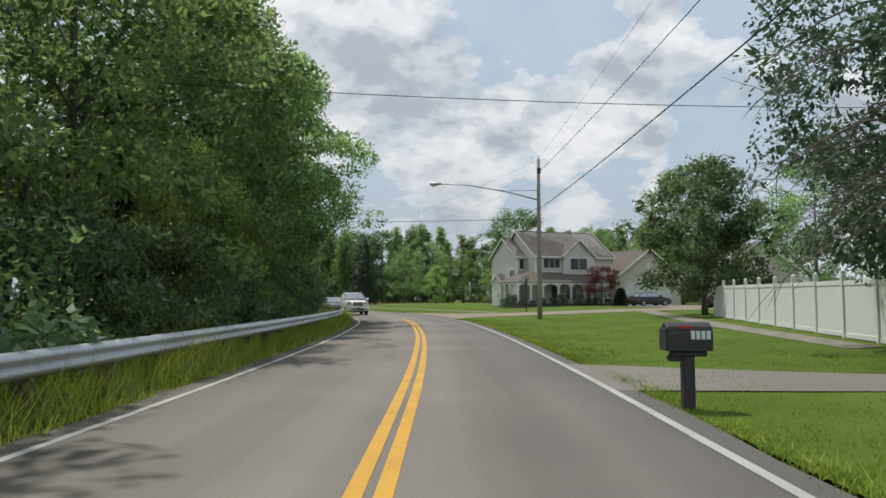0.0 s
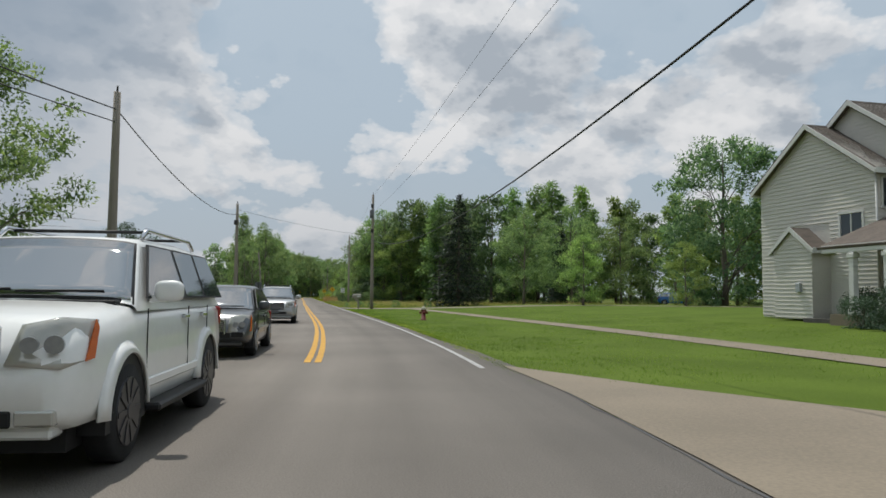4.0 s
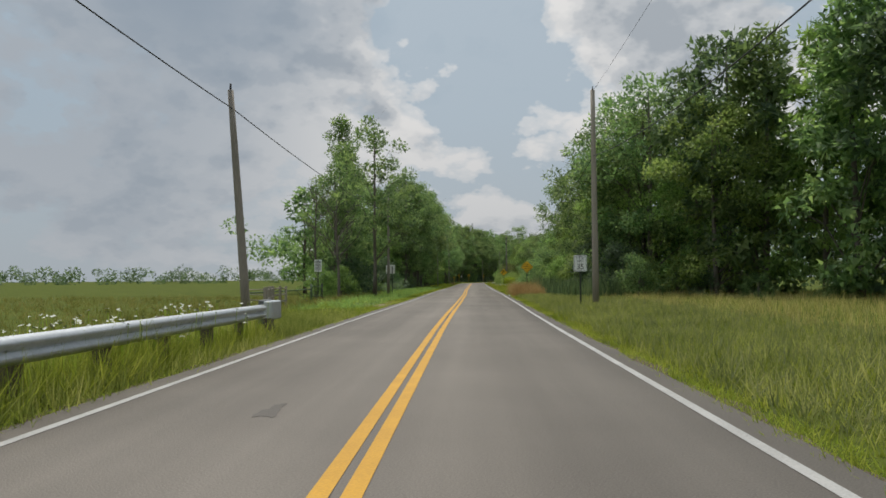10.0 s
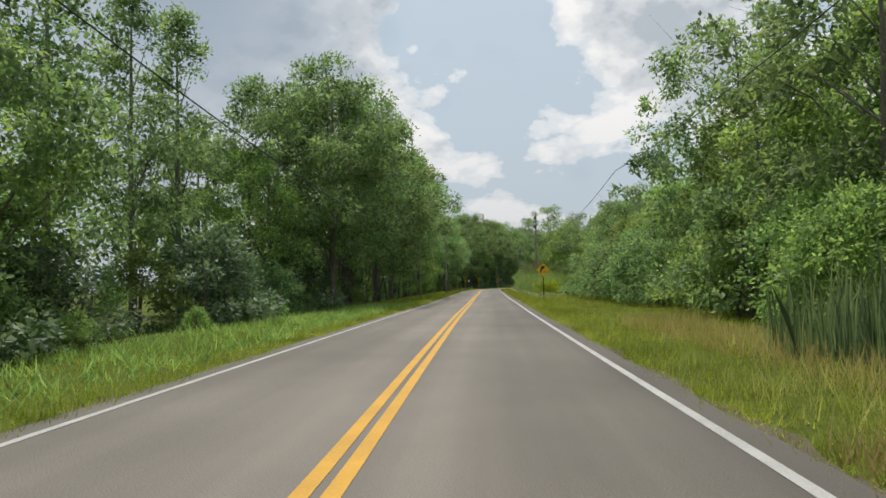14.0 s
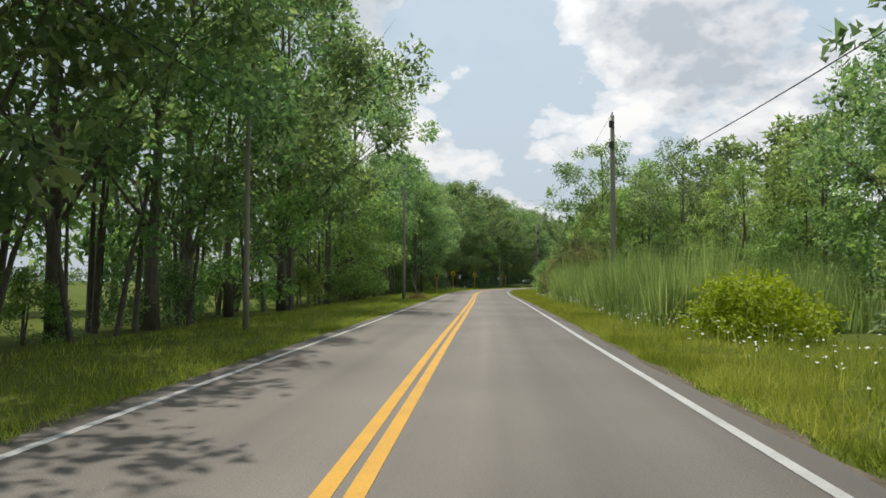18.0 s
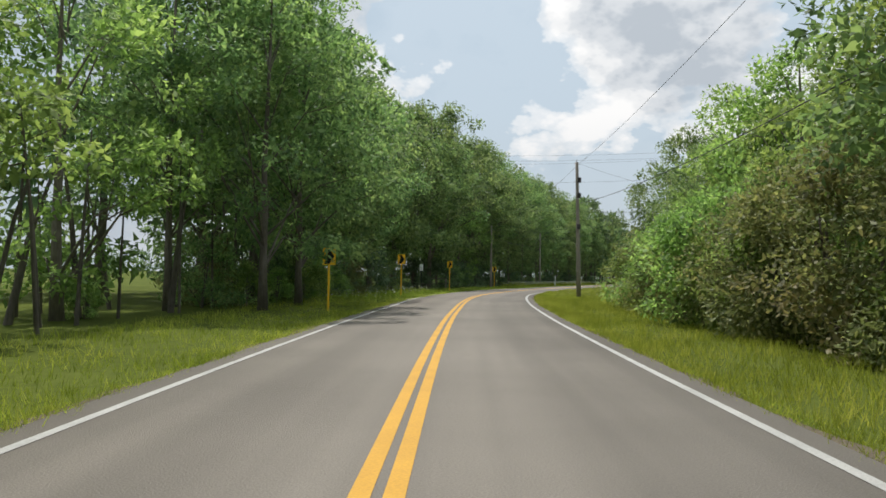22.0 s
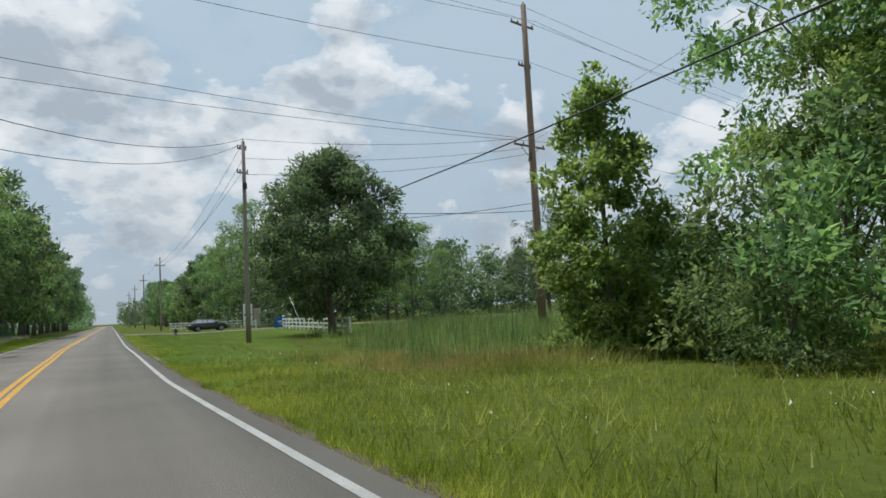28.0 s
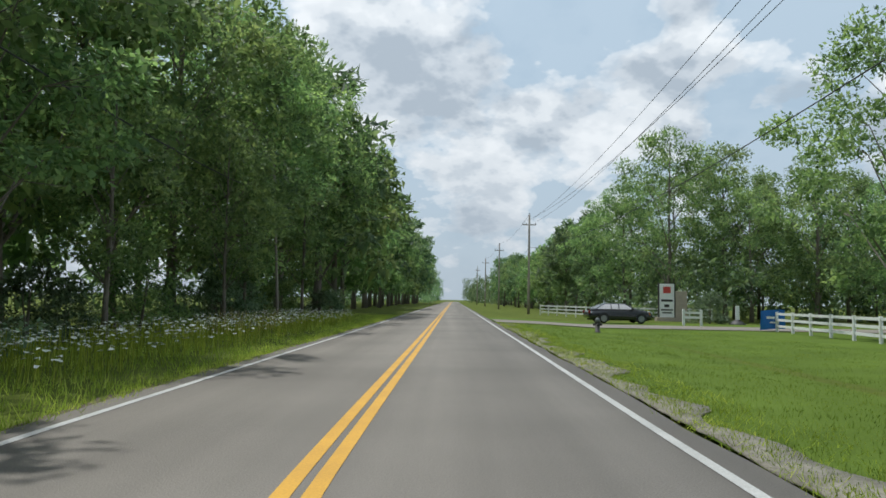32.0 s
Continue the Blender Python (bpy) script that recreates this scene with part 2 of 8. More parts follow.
def glass_mat(name, tint=(0.02, 0.03, 0.035)):
    m, n, l, p = nodes(name)
    p.inputs["Base Color"].default_value = (*tint, 1)
    p.inputs["Roughness"].default_value, p.inputs["Specular IOR Level"].default_value = 0.04, 0.7
    return m


def paint(name, c, rough=0.28, metal=0.0):
    return mat(name, c, tuple(v * 0.93 for v in c), 1.2, 9, rough, metal, spec=0.5, coat=0.6)


ASPHALT = mat("asphalt", (0.218, 0.192, 0.164), (0.142, 0.124, 0.105), 0.22, 46, 0.88, bump=0.35)
def road_surface():
    """The road's asphalt: long streaks, lighter wheel tracks and a darker oily middle in each lane (UV: metres across, metres along)."""
    m = mat("road_asphalt", (0.222, 0.197, 0.170), (0.146, 0.129, 0.111), 0.22, 60, 0.88, bump=0.45)
    n, l = m.node_tree.nodes, m.node_tree.links
    b = n["Principled BSDF"]
    col = b.inputs["Base Color"].links[0].from_socket
    co, sep = n.new("ShaderNodeTexCoord"), n.new("ShaderNodeSeparateXYZ")
    l.new(co.outputs["UV"], sep.inputs[0])
    across = n.new("ShaderNodeMapRange"); across.inputs["From Min"].default_value, across.inputs["From Max"].default_value = -4.5, 2.5
    l.new(sep.outputs["X"], across.inputs["Value"])
    r = n.new("ShaderNodeValToRGB"); r.color_ramp.interpolation = "EASE"
    stops = ((0.06, 0.93), (0.17, 1.05), (0.286, 0.94), (0.40, 1.05), (0.486, 0.95), (0.593, 1.05), (0.707, 0.92), (0.82, 1.05), (0.94, 0.93))
    while len(r.color_ramp.elements) < len(stops):
        r.color_ramp.elements.new(0.5)
    for e, (q, v) in zip(r.color_ramp.elements, stops):
        e.position, e.color = q, (v, v, v, 1)
    l.new(across.outputs[0], r.inputs[0])
    mp = n.new("ShaderNodeMapping"); mp.inputs["Scale"].default_value = (1.6, 0.035, 1)
    l.new(co.outputs["UV"], mp.inputs["Vector"])
    t = n.new("ShaderNodeTexNoise"); t.inputs["Scale"].default_value, t.inputs["Detail"].default_value = 1.0, 6
    l.new(mp.outputs[0], t.inputs["Vector"])
    k = n.new("ShaderNodeMapRange")
    k.inputs["From Min"].default_value, k.inputs["From Max"].default_value, k.inputs["To Min"].default_value, k.inputs["To Max"].default_value = 0.3, 0.7, 0.88, 1.1
    l.new(t.outputs["Fac"], k.inputs["Value"])
    for source in (r.outputs["Color"], k.outputs[0]):
        mul = n.new("ShaderNodeMix"); mul.data_type, mul.blend_type = "RGBA", "MULTIPLY"
        mul.inputs["Factor"].default_value = 1.0
        l.new(col, mul.inputs["A"]); l.new(source, mul.inputs["B"])
        col = mul.outputs["Result"]
    l.new(col, b.inputs["Base Color"])
    return m


ROAD_ASPHALT = road_surface()
ASPHALT_NEW = mat("asphalt_patch", (0.10, 0.10, 0.10), (0.075, 0.075, 0.075), 0.8, 60, 0.9, bump=0.3)
CONCRETE = mat("concrete", (0.248, 0.205, 0.150), (0.182, 0.151, 0.112), 0.5, 26, 0.85, bump=0.15)
YELLOW = mat("yellow_paint", (0.60, 0.32, 0.03), (0.46, 0.245, 0.03), 1.6, 46, 0.7)
WHITE_LINE = mat("white_road_paint", (0.45, 0.44, 0.42), (0.29, 0.285, 0.27), 1.5, 46, 0.7)
SOIL = mat("ground_cover", (0.110, 0.132, 0.026), (0.058, 0.076, 0.014), 0.25, 6, 0.97, bump=0.5, spec=0.05)
LAWN = mat("lawn_turf", (0.110, 0.160, 0.024), (0.062, 0.096, 0.013), 0.35, 34, 0.95, bump=0.6, spec=0.08)
GRAVEL = mat("gravel", (0.27, 0.245, 0.20), (0.13, 0.12, 0.09), 2.0, 26, 0.95, bump=0.8)
BARK = mat("bark", (0.19, 0.165, 0.135), (0.09, 0.077, 0.062), 3, 18, 0.95, bump=0.9, stretch=(1, 1, 0.25), each=0.25)
POLEWOOD = mat("weathered_pole_wood", (0.34, 0.30, 0.25), (0.22, 0.19, 0.16), 1.2, 20, 0.9, bump=0.5, stretch=(3, 3, 0.12), each=0.15)
REDPOLE = mat("red_brown_pole_wood", (0.30, 0.215, 0.165), (0.17, 0.12, 0.095), 0.8, 20, 0.9, bump=0.6, stretch=(3, 3, 0.1))
DARKWOOD = mat("dark_post_wood", (0.15, 0.12, 0.095), (0.085, 0.07, 0.055), 2, 24, 0.9, bump=0.5, stretch=(1, 1, 0.2), each=0.15)
STEEL = mat("galvanised_steel", (0.52, 0.545, 0.57), (0.40, 0.42, 0.44), 1.0, 14, 0.48, 0.55)
CABLE = mat("black_cable", (0.022, 0.022, 0.024), (0.03, 0.03, 0.032), 2, 20, 0.55)
IRON = mat("dark_iron", (0.045, 0.045, 0.05), (0.07, 0.06, 0.055), 2, 20, 0.6, 0.3)
GREEN_POST = mat("dark_green_post", (0.035, 0.045, 0.035), (0.05, 0.055, 0.045), 2, 20, 0.6, 0.2)
ALU = mat("bare_aluminium_sheet", (0.16, 0.165, 0.17), (0.12, 0.125, 0.13), 1, 12, 0.5, 0.4)
WHITE = mat("white_vinyl", (0.80, 0.80, 0.80), (0.72, 0.72, 0.71), 0.7, 9, 0.45)
BLACK = mat("black_plastic", (0.018, 0.018, 0.02), (0.025, 0.025, 0.026), 2, 20, 0.5)
SIGN_YELLOW = mat("sign_yellow_sheet", (0.92, 0.53, 0.02), (0.86, 0.49, 0.03), 1, 12, 0.45)
SIGN_WHITE = mat("sign_white_sheet", (0.82, 0.82, 0.80), (0.76, 0.76, 0.75), 1, 12, 0.45)
INK = mat("sign_black_ink", (0.012, 0.012, 0.012), (0.018, 0.018, 0.018), 2, 20, 0.5)
LEAF = leaf_mat("broad_leaf", (0.080, 0.130, 0.061), (0.198, 0.295, 0.125), (0.366, 0.458, 0.191), 0.58)
# for pale-leaved plants, and for sunlit or backlit crowns brightened by colour
LEAF_LIGHT = leaf_mat("pale_sunlit_leaf", (0.111, 0.170, 0.055), (0.253, 0.358, 0.112), (0.421, 0.519, 0.181), 0.58)
LEAF_OLIVE = leaf_mat("olive_leaf", (0.104, 0.118, 0.050), (0.225, 0.236, 0.100), (0.372, 0.339, 0.158), 0.45)
# for dark-leaved plants, and for weeds whose shade is put into the colour
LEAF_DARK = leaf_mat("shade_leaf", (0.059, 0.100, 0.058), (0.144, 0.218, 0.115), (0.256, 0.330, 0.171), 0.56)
LEAF_RED = leaf_mat("red_maple_leaf", (0.06, 0.012, 0.012), (0.11, 0.022, 0.02), (0.18, 0.05, 0.035), 0.35)
LEAF_LIME = leaf_mat("lime_leaf", (0.22, 0.30, 0.015), (0.34, 0.44, 0.02), (0.46, 0.54, 0.04), 0.45)
NEEDLE = leaf_mat("spruce_needle", (0.014, 0.027, 0.016), (0.026, 0.047, 0.026), (0.05, 0.078, 0.04), 0.12)
GRASS = leaf_mat("verge_grass", (0.130, 0.168, 0.025), (0.304, 0.360, 0.054), (0.531, 0.532, 0.124), 0.45, 0.8, gloss=0.06, patch=0.5)
TURF = leaf_mat("turf_blade", (0.080, 0.122, 0.018), (0.164, 0.232, 0.036), (0.29, 0.335, 0.07), 0.4, 0.8, gloss=0.06, patch=0.4)
GRASS_DRY = leaf_mat("dry_grass", (0.26, 0.2, 0.08), (0.42, 0.32, 0.14), (0.58, 0.45, 0.22), 0.35)
GRASS_FIELD = leaf_mat("meadow_grass", (0.112, 0.128, 0.032), (0.256, 0.264, 0.074), (0.462, 0.406, 0.168), 0.45, 0.8, gloss=0.06, patch=0.3)
REED = leaf_mat("reed_leaf", (0.122, 0.206, 0.069), (0.290, 0.431, 0.147), (0.525, 0.637, 0.264), 0.48, patch=0.5)
CATTAIL = leaf_mat("cattail_leaf", (0.062, 0.105, 0.042), (0.150, 0.215, 0.080), (0.29, 0.33, 0.135), 0.4, patch=0.5)
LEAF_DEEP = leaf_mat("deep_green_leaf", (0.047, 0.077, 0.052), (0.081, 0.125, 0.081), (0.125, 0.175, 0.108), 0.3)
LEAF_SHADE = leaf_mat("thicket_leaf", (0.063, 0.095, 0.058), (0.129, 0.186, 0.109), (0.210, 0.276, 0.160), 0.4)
RUST_GRASS = leaf_mat("rust_brown_grass", (0.36, 0.25, 0.10), (0.56, 0.41, 0.17), (0.7, 0.55, 0.28), 0.35)
PETAL = mat("white_umbel", (0.58, 0.58, 0.52), (0.44, 0.46, 0.38), 3, 40, 0.8)

# ---- mesh helpers ----
def mesh_np(name, verts, faces, material, smooth=False):
    """A mesh from arrays: verts (n, 3) and faces (m, 3 or 4)."""
    verts, faces = np.asarray(verts, np.float32), np.asarray(faces, np.int32)
    me = bpy.data.meshes.new(name)
    k = faces.shape[1]
    me.vertices.add(len(verts)); me.vertices.foreach_set("co", verts.ravel())
    me.loops.add(faces.size); me.loops.foreach_set("vertex_index", faces.ravel())
    me.polygons.add(len(faces)); me.polygons.foreach_set("loop_start", np.arange(0, faces.size, k, dtype=np.int32))
    if smooth:
        me.polygons.foreach_set("use_smooth", np.ones(len(faces), bool))
    me.update(calc_edges=True)
    me.materials.append(material)
    return me


def mesh_py(name, verts, faces, material, smooth=False):
    me = bpy.data.meshes.new(name)
    me.from_pydata([tuple(v) for v in verts], [], faces)
    if smooth:
        me.polygons.foreach_set("use_smooth", [True] * len(faces))
    me.update()
    me.materials.append(material)
    return me


def thing(name, label, category, group="", kind="", m=None):
    ob = new(name)
    ob.empty_display_size = 0.2
    if m is not None:
        ob.matrix_basis = m
    return tagged(ob, label, category, group, kind)


def part(name, data, material, parent, label=""):
    """Links a bmesh or a mesh as one object under a thing or a part."""
    if isinstance(data, bmesh.types.BMesh):
        me = bpy.data.meshes.new(name)
        data.to_mesh(me); data.free()
        me.materials.append(material)
    else:
        me = data
    ob = new(name, me)
    ob.parent = parent
    return tagged(ob, label)


def single(name, data, material, label, category, group="", kind=""):
    ob = part(name, data, material, None)
    return tagged(ob, label, category, group, kind)


def box(bm, x0, x1, y0, y1, z0, z1, m=None, bevel=0.0):
    g = bmesh.ops.create_cube(bm, size=1.0, matrix=Matrix.Translation(((x0 + x1) / 2, (y0 + y1) / 2, (z0 + z1) / 2)) @ Matrix.Diagonal((x1 - x0, y1 - y0, z1 - z0, 1)))
    if bevel:
        es = {e for v in g["verts"] for e in v.link_edges}
        r = bmesh.ops.bevel(bm, geom=list(es), offset=bevel, segments=1, affect="EDGES")
        g["verts"] = list({v for f in r["faces"] for v in f.verts} | {v for v in g["verts"] if v.is_valid})
    if m is not None:
        bmesh.ops.transform(bm, matrix=m, verts=g["verts"])
    return g["verts"]


def boxes(*bs, bevel=0.0):
    bm = bmesh.new()
    for b in bs:
        box(bm, *b, bevel=bevel)
    return bm


def tube(points, radii, n=6, cap=True):
    """Verts and faces of a tube along points."""
    pts = [Vector(p) for p in points]
    vs, fs = [], []
    for i, p in enumerate(pts):
        d = (pts[min(i + 1, len(pts) - 1)] - pts[max(i - 1, 0)]).normalized()
        a = d.orthogonal().normalized() if abs(d.z) > 0.9 else Vector((0, 0, 1)).cross(d).normalized()
        b = d.cross(a)
        for k in range(n):
            t = 2 * math.pi * k / n
            vs.append(p + (a * math.cos(t) + b * math.sin(t)) * radii[i])
    for i in range(len(pts) - 1):
        for k in range(n):
            fs.append((i * n + k, i * n + (k + 1) % n, (i + 1) * n + (k + 1) % n, (i + 1) * n + k))
    if cap:
        fs.append(tuple(range(n))[::-1]); fs.append(tuple(range((len(pts) - 1) * n, len(pts) * n)))
    return vs, fs


class Bag:
    """Collects pieces of one mesh."""
    def __init__(self):
        self.v, self.f = [], []

    def add(self, vf):
        o = len(self.v)
        self.v += list(vf[0]); self.f += [tuple(i + o for i in f) for f in vf[1]]
        return self

    def mesh(self, name, material, smooth=False):
        return mesh_py(name, self.v, self.f, material, smooth)


def pipe(name, points, radii, material, parent, n=6, label="", smooth=True):
    radii = radii if isinstance(radii, (list, tuple)) else [radii] * len(points)
    return part(name, Bag().add(tube(points, radii, n)).mesh(name, material, smooth), material, parent, label)


def text_part(name, words, size, material, parent, m, depth=0.003):
    """Flat lettering in the built-in font as a mesh; it lies in the xy plane before m."""
    cu = bpy.data.curves.new(name, "FONT")
    cu.body, cu.size, cu.align_x, cu.align_y, cu.extrude = words, size, "CENTER", "CENTER", depth
    ob = bpy.data.objects.new(name, cu)
    scene.collection.objects.link(ob)
    me = bpy.data.meshes.new_from_object(ob.evaluated_get(bpy.context.evaluated_depsgraph_get()))
    bpy.data.objects.remove(ob)
    me.transform(m)
    me.materials.clear(); me.materials.append(material)
    return part(name, me, material, parent)


# ---- the line of the road: the middle of the right lane's wheel tracks, s metres along it and u metres to its right ----
LINE = [(0.99, -75.00), (0.64, -36.00), (0.39, -0.00), (0.43, 14.58), (0.06, 28.88), (-0.97, 42.46), (-3.20, 55.19), (-6.30, 67.37), (-10.20, 79.27),
        (-14.57, 91.15), (-19.31, 103.41), (-24.31, 116.14), (-29.20, 129.13), (-34.22, 142.24), (-39.26, 155.45), (-44.22, 168.76), (-49.23, 182.01),
        (-54.22, 195.05), (-59.08, 207.87), (-63.79, 220.54), (-68.49, 233.17), (-73.28, 245.88), (-78.00, 258.46), (-82.67, 270.77), (-87.32, 282.94),
        (-91.92, 294.97), (-96.25, 306.94), (-100.20, 319.05), (-103.44, 331.29), (-105.77, 343.10), (-107.06, 354.19), (-107.70, 364.50), (-108.22, 374.58),
        (-108.64, 384.40), (-109.00, 393.96), (-109.54, 417.96), (-111.04, 483.94), (-113.54, 593.91), (-118.53, 813.86), (-123.52, 1033.80)]


def dense_line():
    p = np.array(LINE, float)
    out = []
    for i in range(1, len(p) - 2):
        a, b, c, d = p[i - 1], p[i], p[i + 1], p[i + 2]
        n = max(2, int(np.linalg.norm(c - b) / 1.5))
        t = np.linspace(0, 1, n, endpoint=False)[:, None]
        ka, kb = max(np.linalg.norm(c - a), 1e-6), max(np.linalg.norm(d - b), 1e-6)
        L = np.linalg.norm(c - b)
        m0, m1 = (c - a) / ka * L, (d - b) / kb * L
        h = t * t
        out.append((2 * t * h - 3 * h + 1) * b + (t * h - 2 * h + t) * m0 + (3 * h - 2 * t * h) * c + (t * h - h) * m1)
    return np.vstack(out + [p[-2:-1]])


ROAD = dense_line()
STEP = np.linalg.norm(np.diff(ROAD, axis=0), axis=1)
ARC = np.concatenate([[0], np.cumsum(STEP)])
ARC -= ARC[np.argmin(np.linalg.norm(ROAD - np.array([0.4, 0.0]), axis=1))]
DIR = np.gradient(ROAD, axis=0)
DIR /= np.linalg.norm(DIR, axis=1)[:, None]


def road_xy(s, u):
    """World x, y (arrays) of places on the road line."""
    s, u = np.asarray(s, float), np.asarray(u, float)
    x, y = np.interp(s, ARC, ROAD[:, 0]), np.interp(s, ARC, ROAD[:, 1])
    dx, dy = np.interp(s, ARC, DIR[:, 0]), np.interp(s, ARC, DIR[:, 1])
    return np.stack([x + dy * u, y - dx * u], -1)


def to_su(xy):
    """s and u of world places (n, 2)."""
    xy = np.asarray(xy, float).reshape(-1, 2)
    s, u = np.zeros(len(xy)), np.zeros(len(xy))
    for k in range(0, len(xy), 4000):
        q = xy[k:k + 4000]
        i = np.argmin(((q[:, None] - ROAD[None]) ** 2).sum(-1), axis=1)
        d = q - ROAD[i]
        s[k:k + 4000] = ARC[i] + (d * DIR[i]).sum(1)
        u[k:k + 4000] = d[:, 0] * DIR[i][:, 1] - d[:, 1] * DIR[i][:, 0]
    return s, u


def smooth_step(x, a, b):
    t = np.clip((x - a) / (b - a), 0, 1)
    return t * t * (3 - 2 * t)


def height_su(s, u):
    """The lie of the land: level by the road, a rise to the houses, a shallow ditch by the reeds."""
    s, u = np.asarray(s, float), np.asarray(u, float)
    z = -0.05 + 0 * u
    z = z + 0.55 * smooth_step(u, 4.5, 26) * smooth_step(s, -30, 25) * (1 - smooth_step(s, 128, 150))
    z = z - 0.25 * smooth_step(-u, 7, 14) * (1 - smooth_step(s, 300, 340))
    z = z - 0.30 * smooth_step(u, 4.5, 9) * smooth_step(s, 250, 280) * (1 - smooth_step(s, 350, 375))
    z = z - 0.22 * smooth_step(u, 3.6, 8) * smooth_step(s, 372, 395) * (1 - smooth_step(u, 30, 60) * 0)
    return z


def height_xy(xy):
    return height_su(*to_su(xy))


def spot(s, u, dz=0.0, turn=0.0, scale=1.0):
    """A pose on the ground at s, u, facing along the road."""
    x, y = road_xy(s, u)
    dx, dy = np.interp(s, ARC, DIR[:, 0]), np.interp(s, ARC, DIR[:, 1])
    return pose(x, y, float(height_su(s, u)) + dz, 0, 0, math.degrees(math.atan2(-dx, dy)) + turn) @ Matrix.Diagonal((scale, scale, scale, 1))


def place(x, y, dz=0.0, turn=0.0, scale=1.0):
    return pose(x, y, float(height_xy((x, y))[0]) + dz, 0, 0, turn) @ Matrix.Diagonal((scale, scale, scale, 1))


# ---- ground ----
def ground():
    gx = np.concatenate([[-2400, -1400, -800, -500, -350, -260], np.arange(-210, 90, 2.5), [100, 140, 200, 300, 500, 900, 1500, 2400]])
    gy = np.concatenate([[-1500, -700, -300, -160], np.arange(-100, 560, 2.5), [570, 620, 700, 850, 1100, 1600, 2600]])
    X, Y = np.meshgrid(gx, gy)
    xy = np.stack([X.ravel(), Y.ravel()], 1)
    s, u = to_su(xy)
    z = height_su(s, np.clip(u, -80, 80))
    z = np.where((u > -4.6) & (u < 3.4), -0.09, z)
    nx, ny = len(gx), len(gy)
    i = np.arange(nx * ny).reshape(ny, nx)
    f = np.stack([i[:-1, :-1], i[:-1, 1:], i[1:, 1:], i[1:, :-1]], -1).reshape(-1, 4)
    single("ground", mesh_np("ground", np.column_stack([xy, z]), f, SOIL, True), SOIL, "grassy earth with low green cover", "ground", kind="structure")


ground()


def strip(name, s0, s1, u0, u1, material, label, category, z=0.0, step=1.5, thick=0.0, wav=0.0, seed=1):
    """A band that follows the road between s0 and s1 and from u0 to u1 (u0, u1: numbers or functions of s)."""
    s = np.linspace(s0, s1, max(2, int(abs(s1 - s0) / step) + 1))
    a = u0(s) if callable(u0) else np.full_like(s, u0)
    b = u1(s) if callable(u1) else np.full_like(s, u1)
    if wav:
        r = np.random.RandomState(seed)
        a, b = a + r.uniform(-wav, wav, len(s)), b + r.uniform(-wav, wav, len(s))
    A, B = road_xy(s, a), road_xy(s, b)
    n = len(s)
    top = np.vstack([np.column_stack([A, np.full(n, z)]), np.column_stack([B, np.full(n, z)])])
    i = np.arange(n - 1)
    f = np.stack([i, i + n, i + n + 1, i + 1], 1)
    v = top
    if thick:
        v = np.vstack([top, top - np.array([0, 0, thick])])
        f = np.vstack([f, np.stack([i, i + 1, i + 1 + 2 * n, i + 2 * n], 1), np.stack([i + n + 1, i + n, i + 3 * n, i + 1 + 3 * n], 1)])
    me = mesh_np(name, v, f, material)
    across, far = np.concatenate([a, b] * (2 if thick else 1)), np.tile(s, 4 if thick else 2)
    loops = np.asarray(f, np.int32).ravel()
    me.uv_layers.new(name="metres").data.foreach_set("uv", np.column_stack([across[loops], far[loops]]).astype(np.float32).ravel())
    return single(name, me, material, label, category, kind="structure")


RIGHT = lambda s: np.interp(s, (5, 20, 34, 47, 70, 98, 111, 124, 138, 152, 166, 181, 195, 216, 236, 249, 263, 276, 290, 303, 328, 336, 343, 353, 361, 367, 375, 383, 389, 398, 408, 420),
                            (1.98, 1.94, 1.97, 2.18, 2.05, 1.94, 2.01, 2.10, 2.01, 2.01, 2.06, 2.03, 2.08, 2.0, 1.88, 1.80, 1.83, 1.88, 1.96, 1.99, 1.97, 1.93, 1.83, 1.70, 1.95, 2.16, 2.0, 1.88, 1.81, 1.92, 2.0, 1.92))
MIDDLE = lambda s: np.interp(s, (5, 19, 34, 47, 70, 98, 111, 124, 138, 152, 166, 181, 195, 216, 236, 249, 263, 276, 290, 303, 328, 336, 342, 349, 358, 367, 376, 385, 395, 408, 418),
                             (-0.90, -0.96, -1.05, -0.98, -1.04, -1.11, -1.05, -0.96, -1.03, -1.06, -1.02, -1.03, -0.97, -1.06, -1.16, -1.24, -1.27, -1.25, -1.2, -1.21, -1.24, -1.33, -1.45, -1.45, -1.12, -0.84, -1.02, -1.2, -1.16, -1.09, -1.2))
LEFT = lambda s: np.interp(s, (6, 21, 36, 50, 76, 101, 114, 126, 140, 154, 168, 182, 197, 237, 250, 264, 278, 303, 329, 336, 342, 349, 360, 373, 383, 402, 410, 419),
                           (-3.99, -3.92, -3.94, -3.9, -4.08, -4.16, -4.12, -4.0, -3.97, -3.99, -3.94, -3.95, -4.08, -3.82, -3.9, -3.92, -4.02, -3.97, -4.02, -4.28, -4.4, -4.55, -4.25, -4.02, -3.88, -3.97, -3.88, -4.02))
PAVED = lambda s: np.interp(s, (40, 47, 70, 78), (0, 1, 1, 0)) * (2.72 - RIGHT(s) - 0.36) + RIGHT(s) + 0.36
strip("road", -60, 900, lambda s: LEFT(s) - 0.36, PAVED, ROAD_ASPHALT, "worn grey asphalt two-lane road", "road", 0.0, 1.5, 0.1, 0.05, 3)
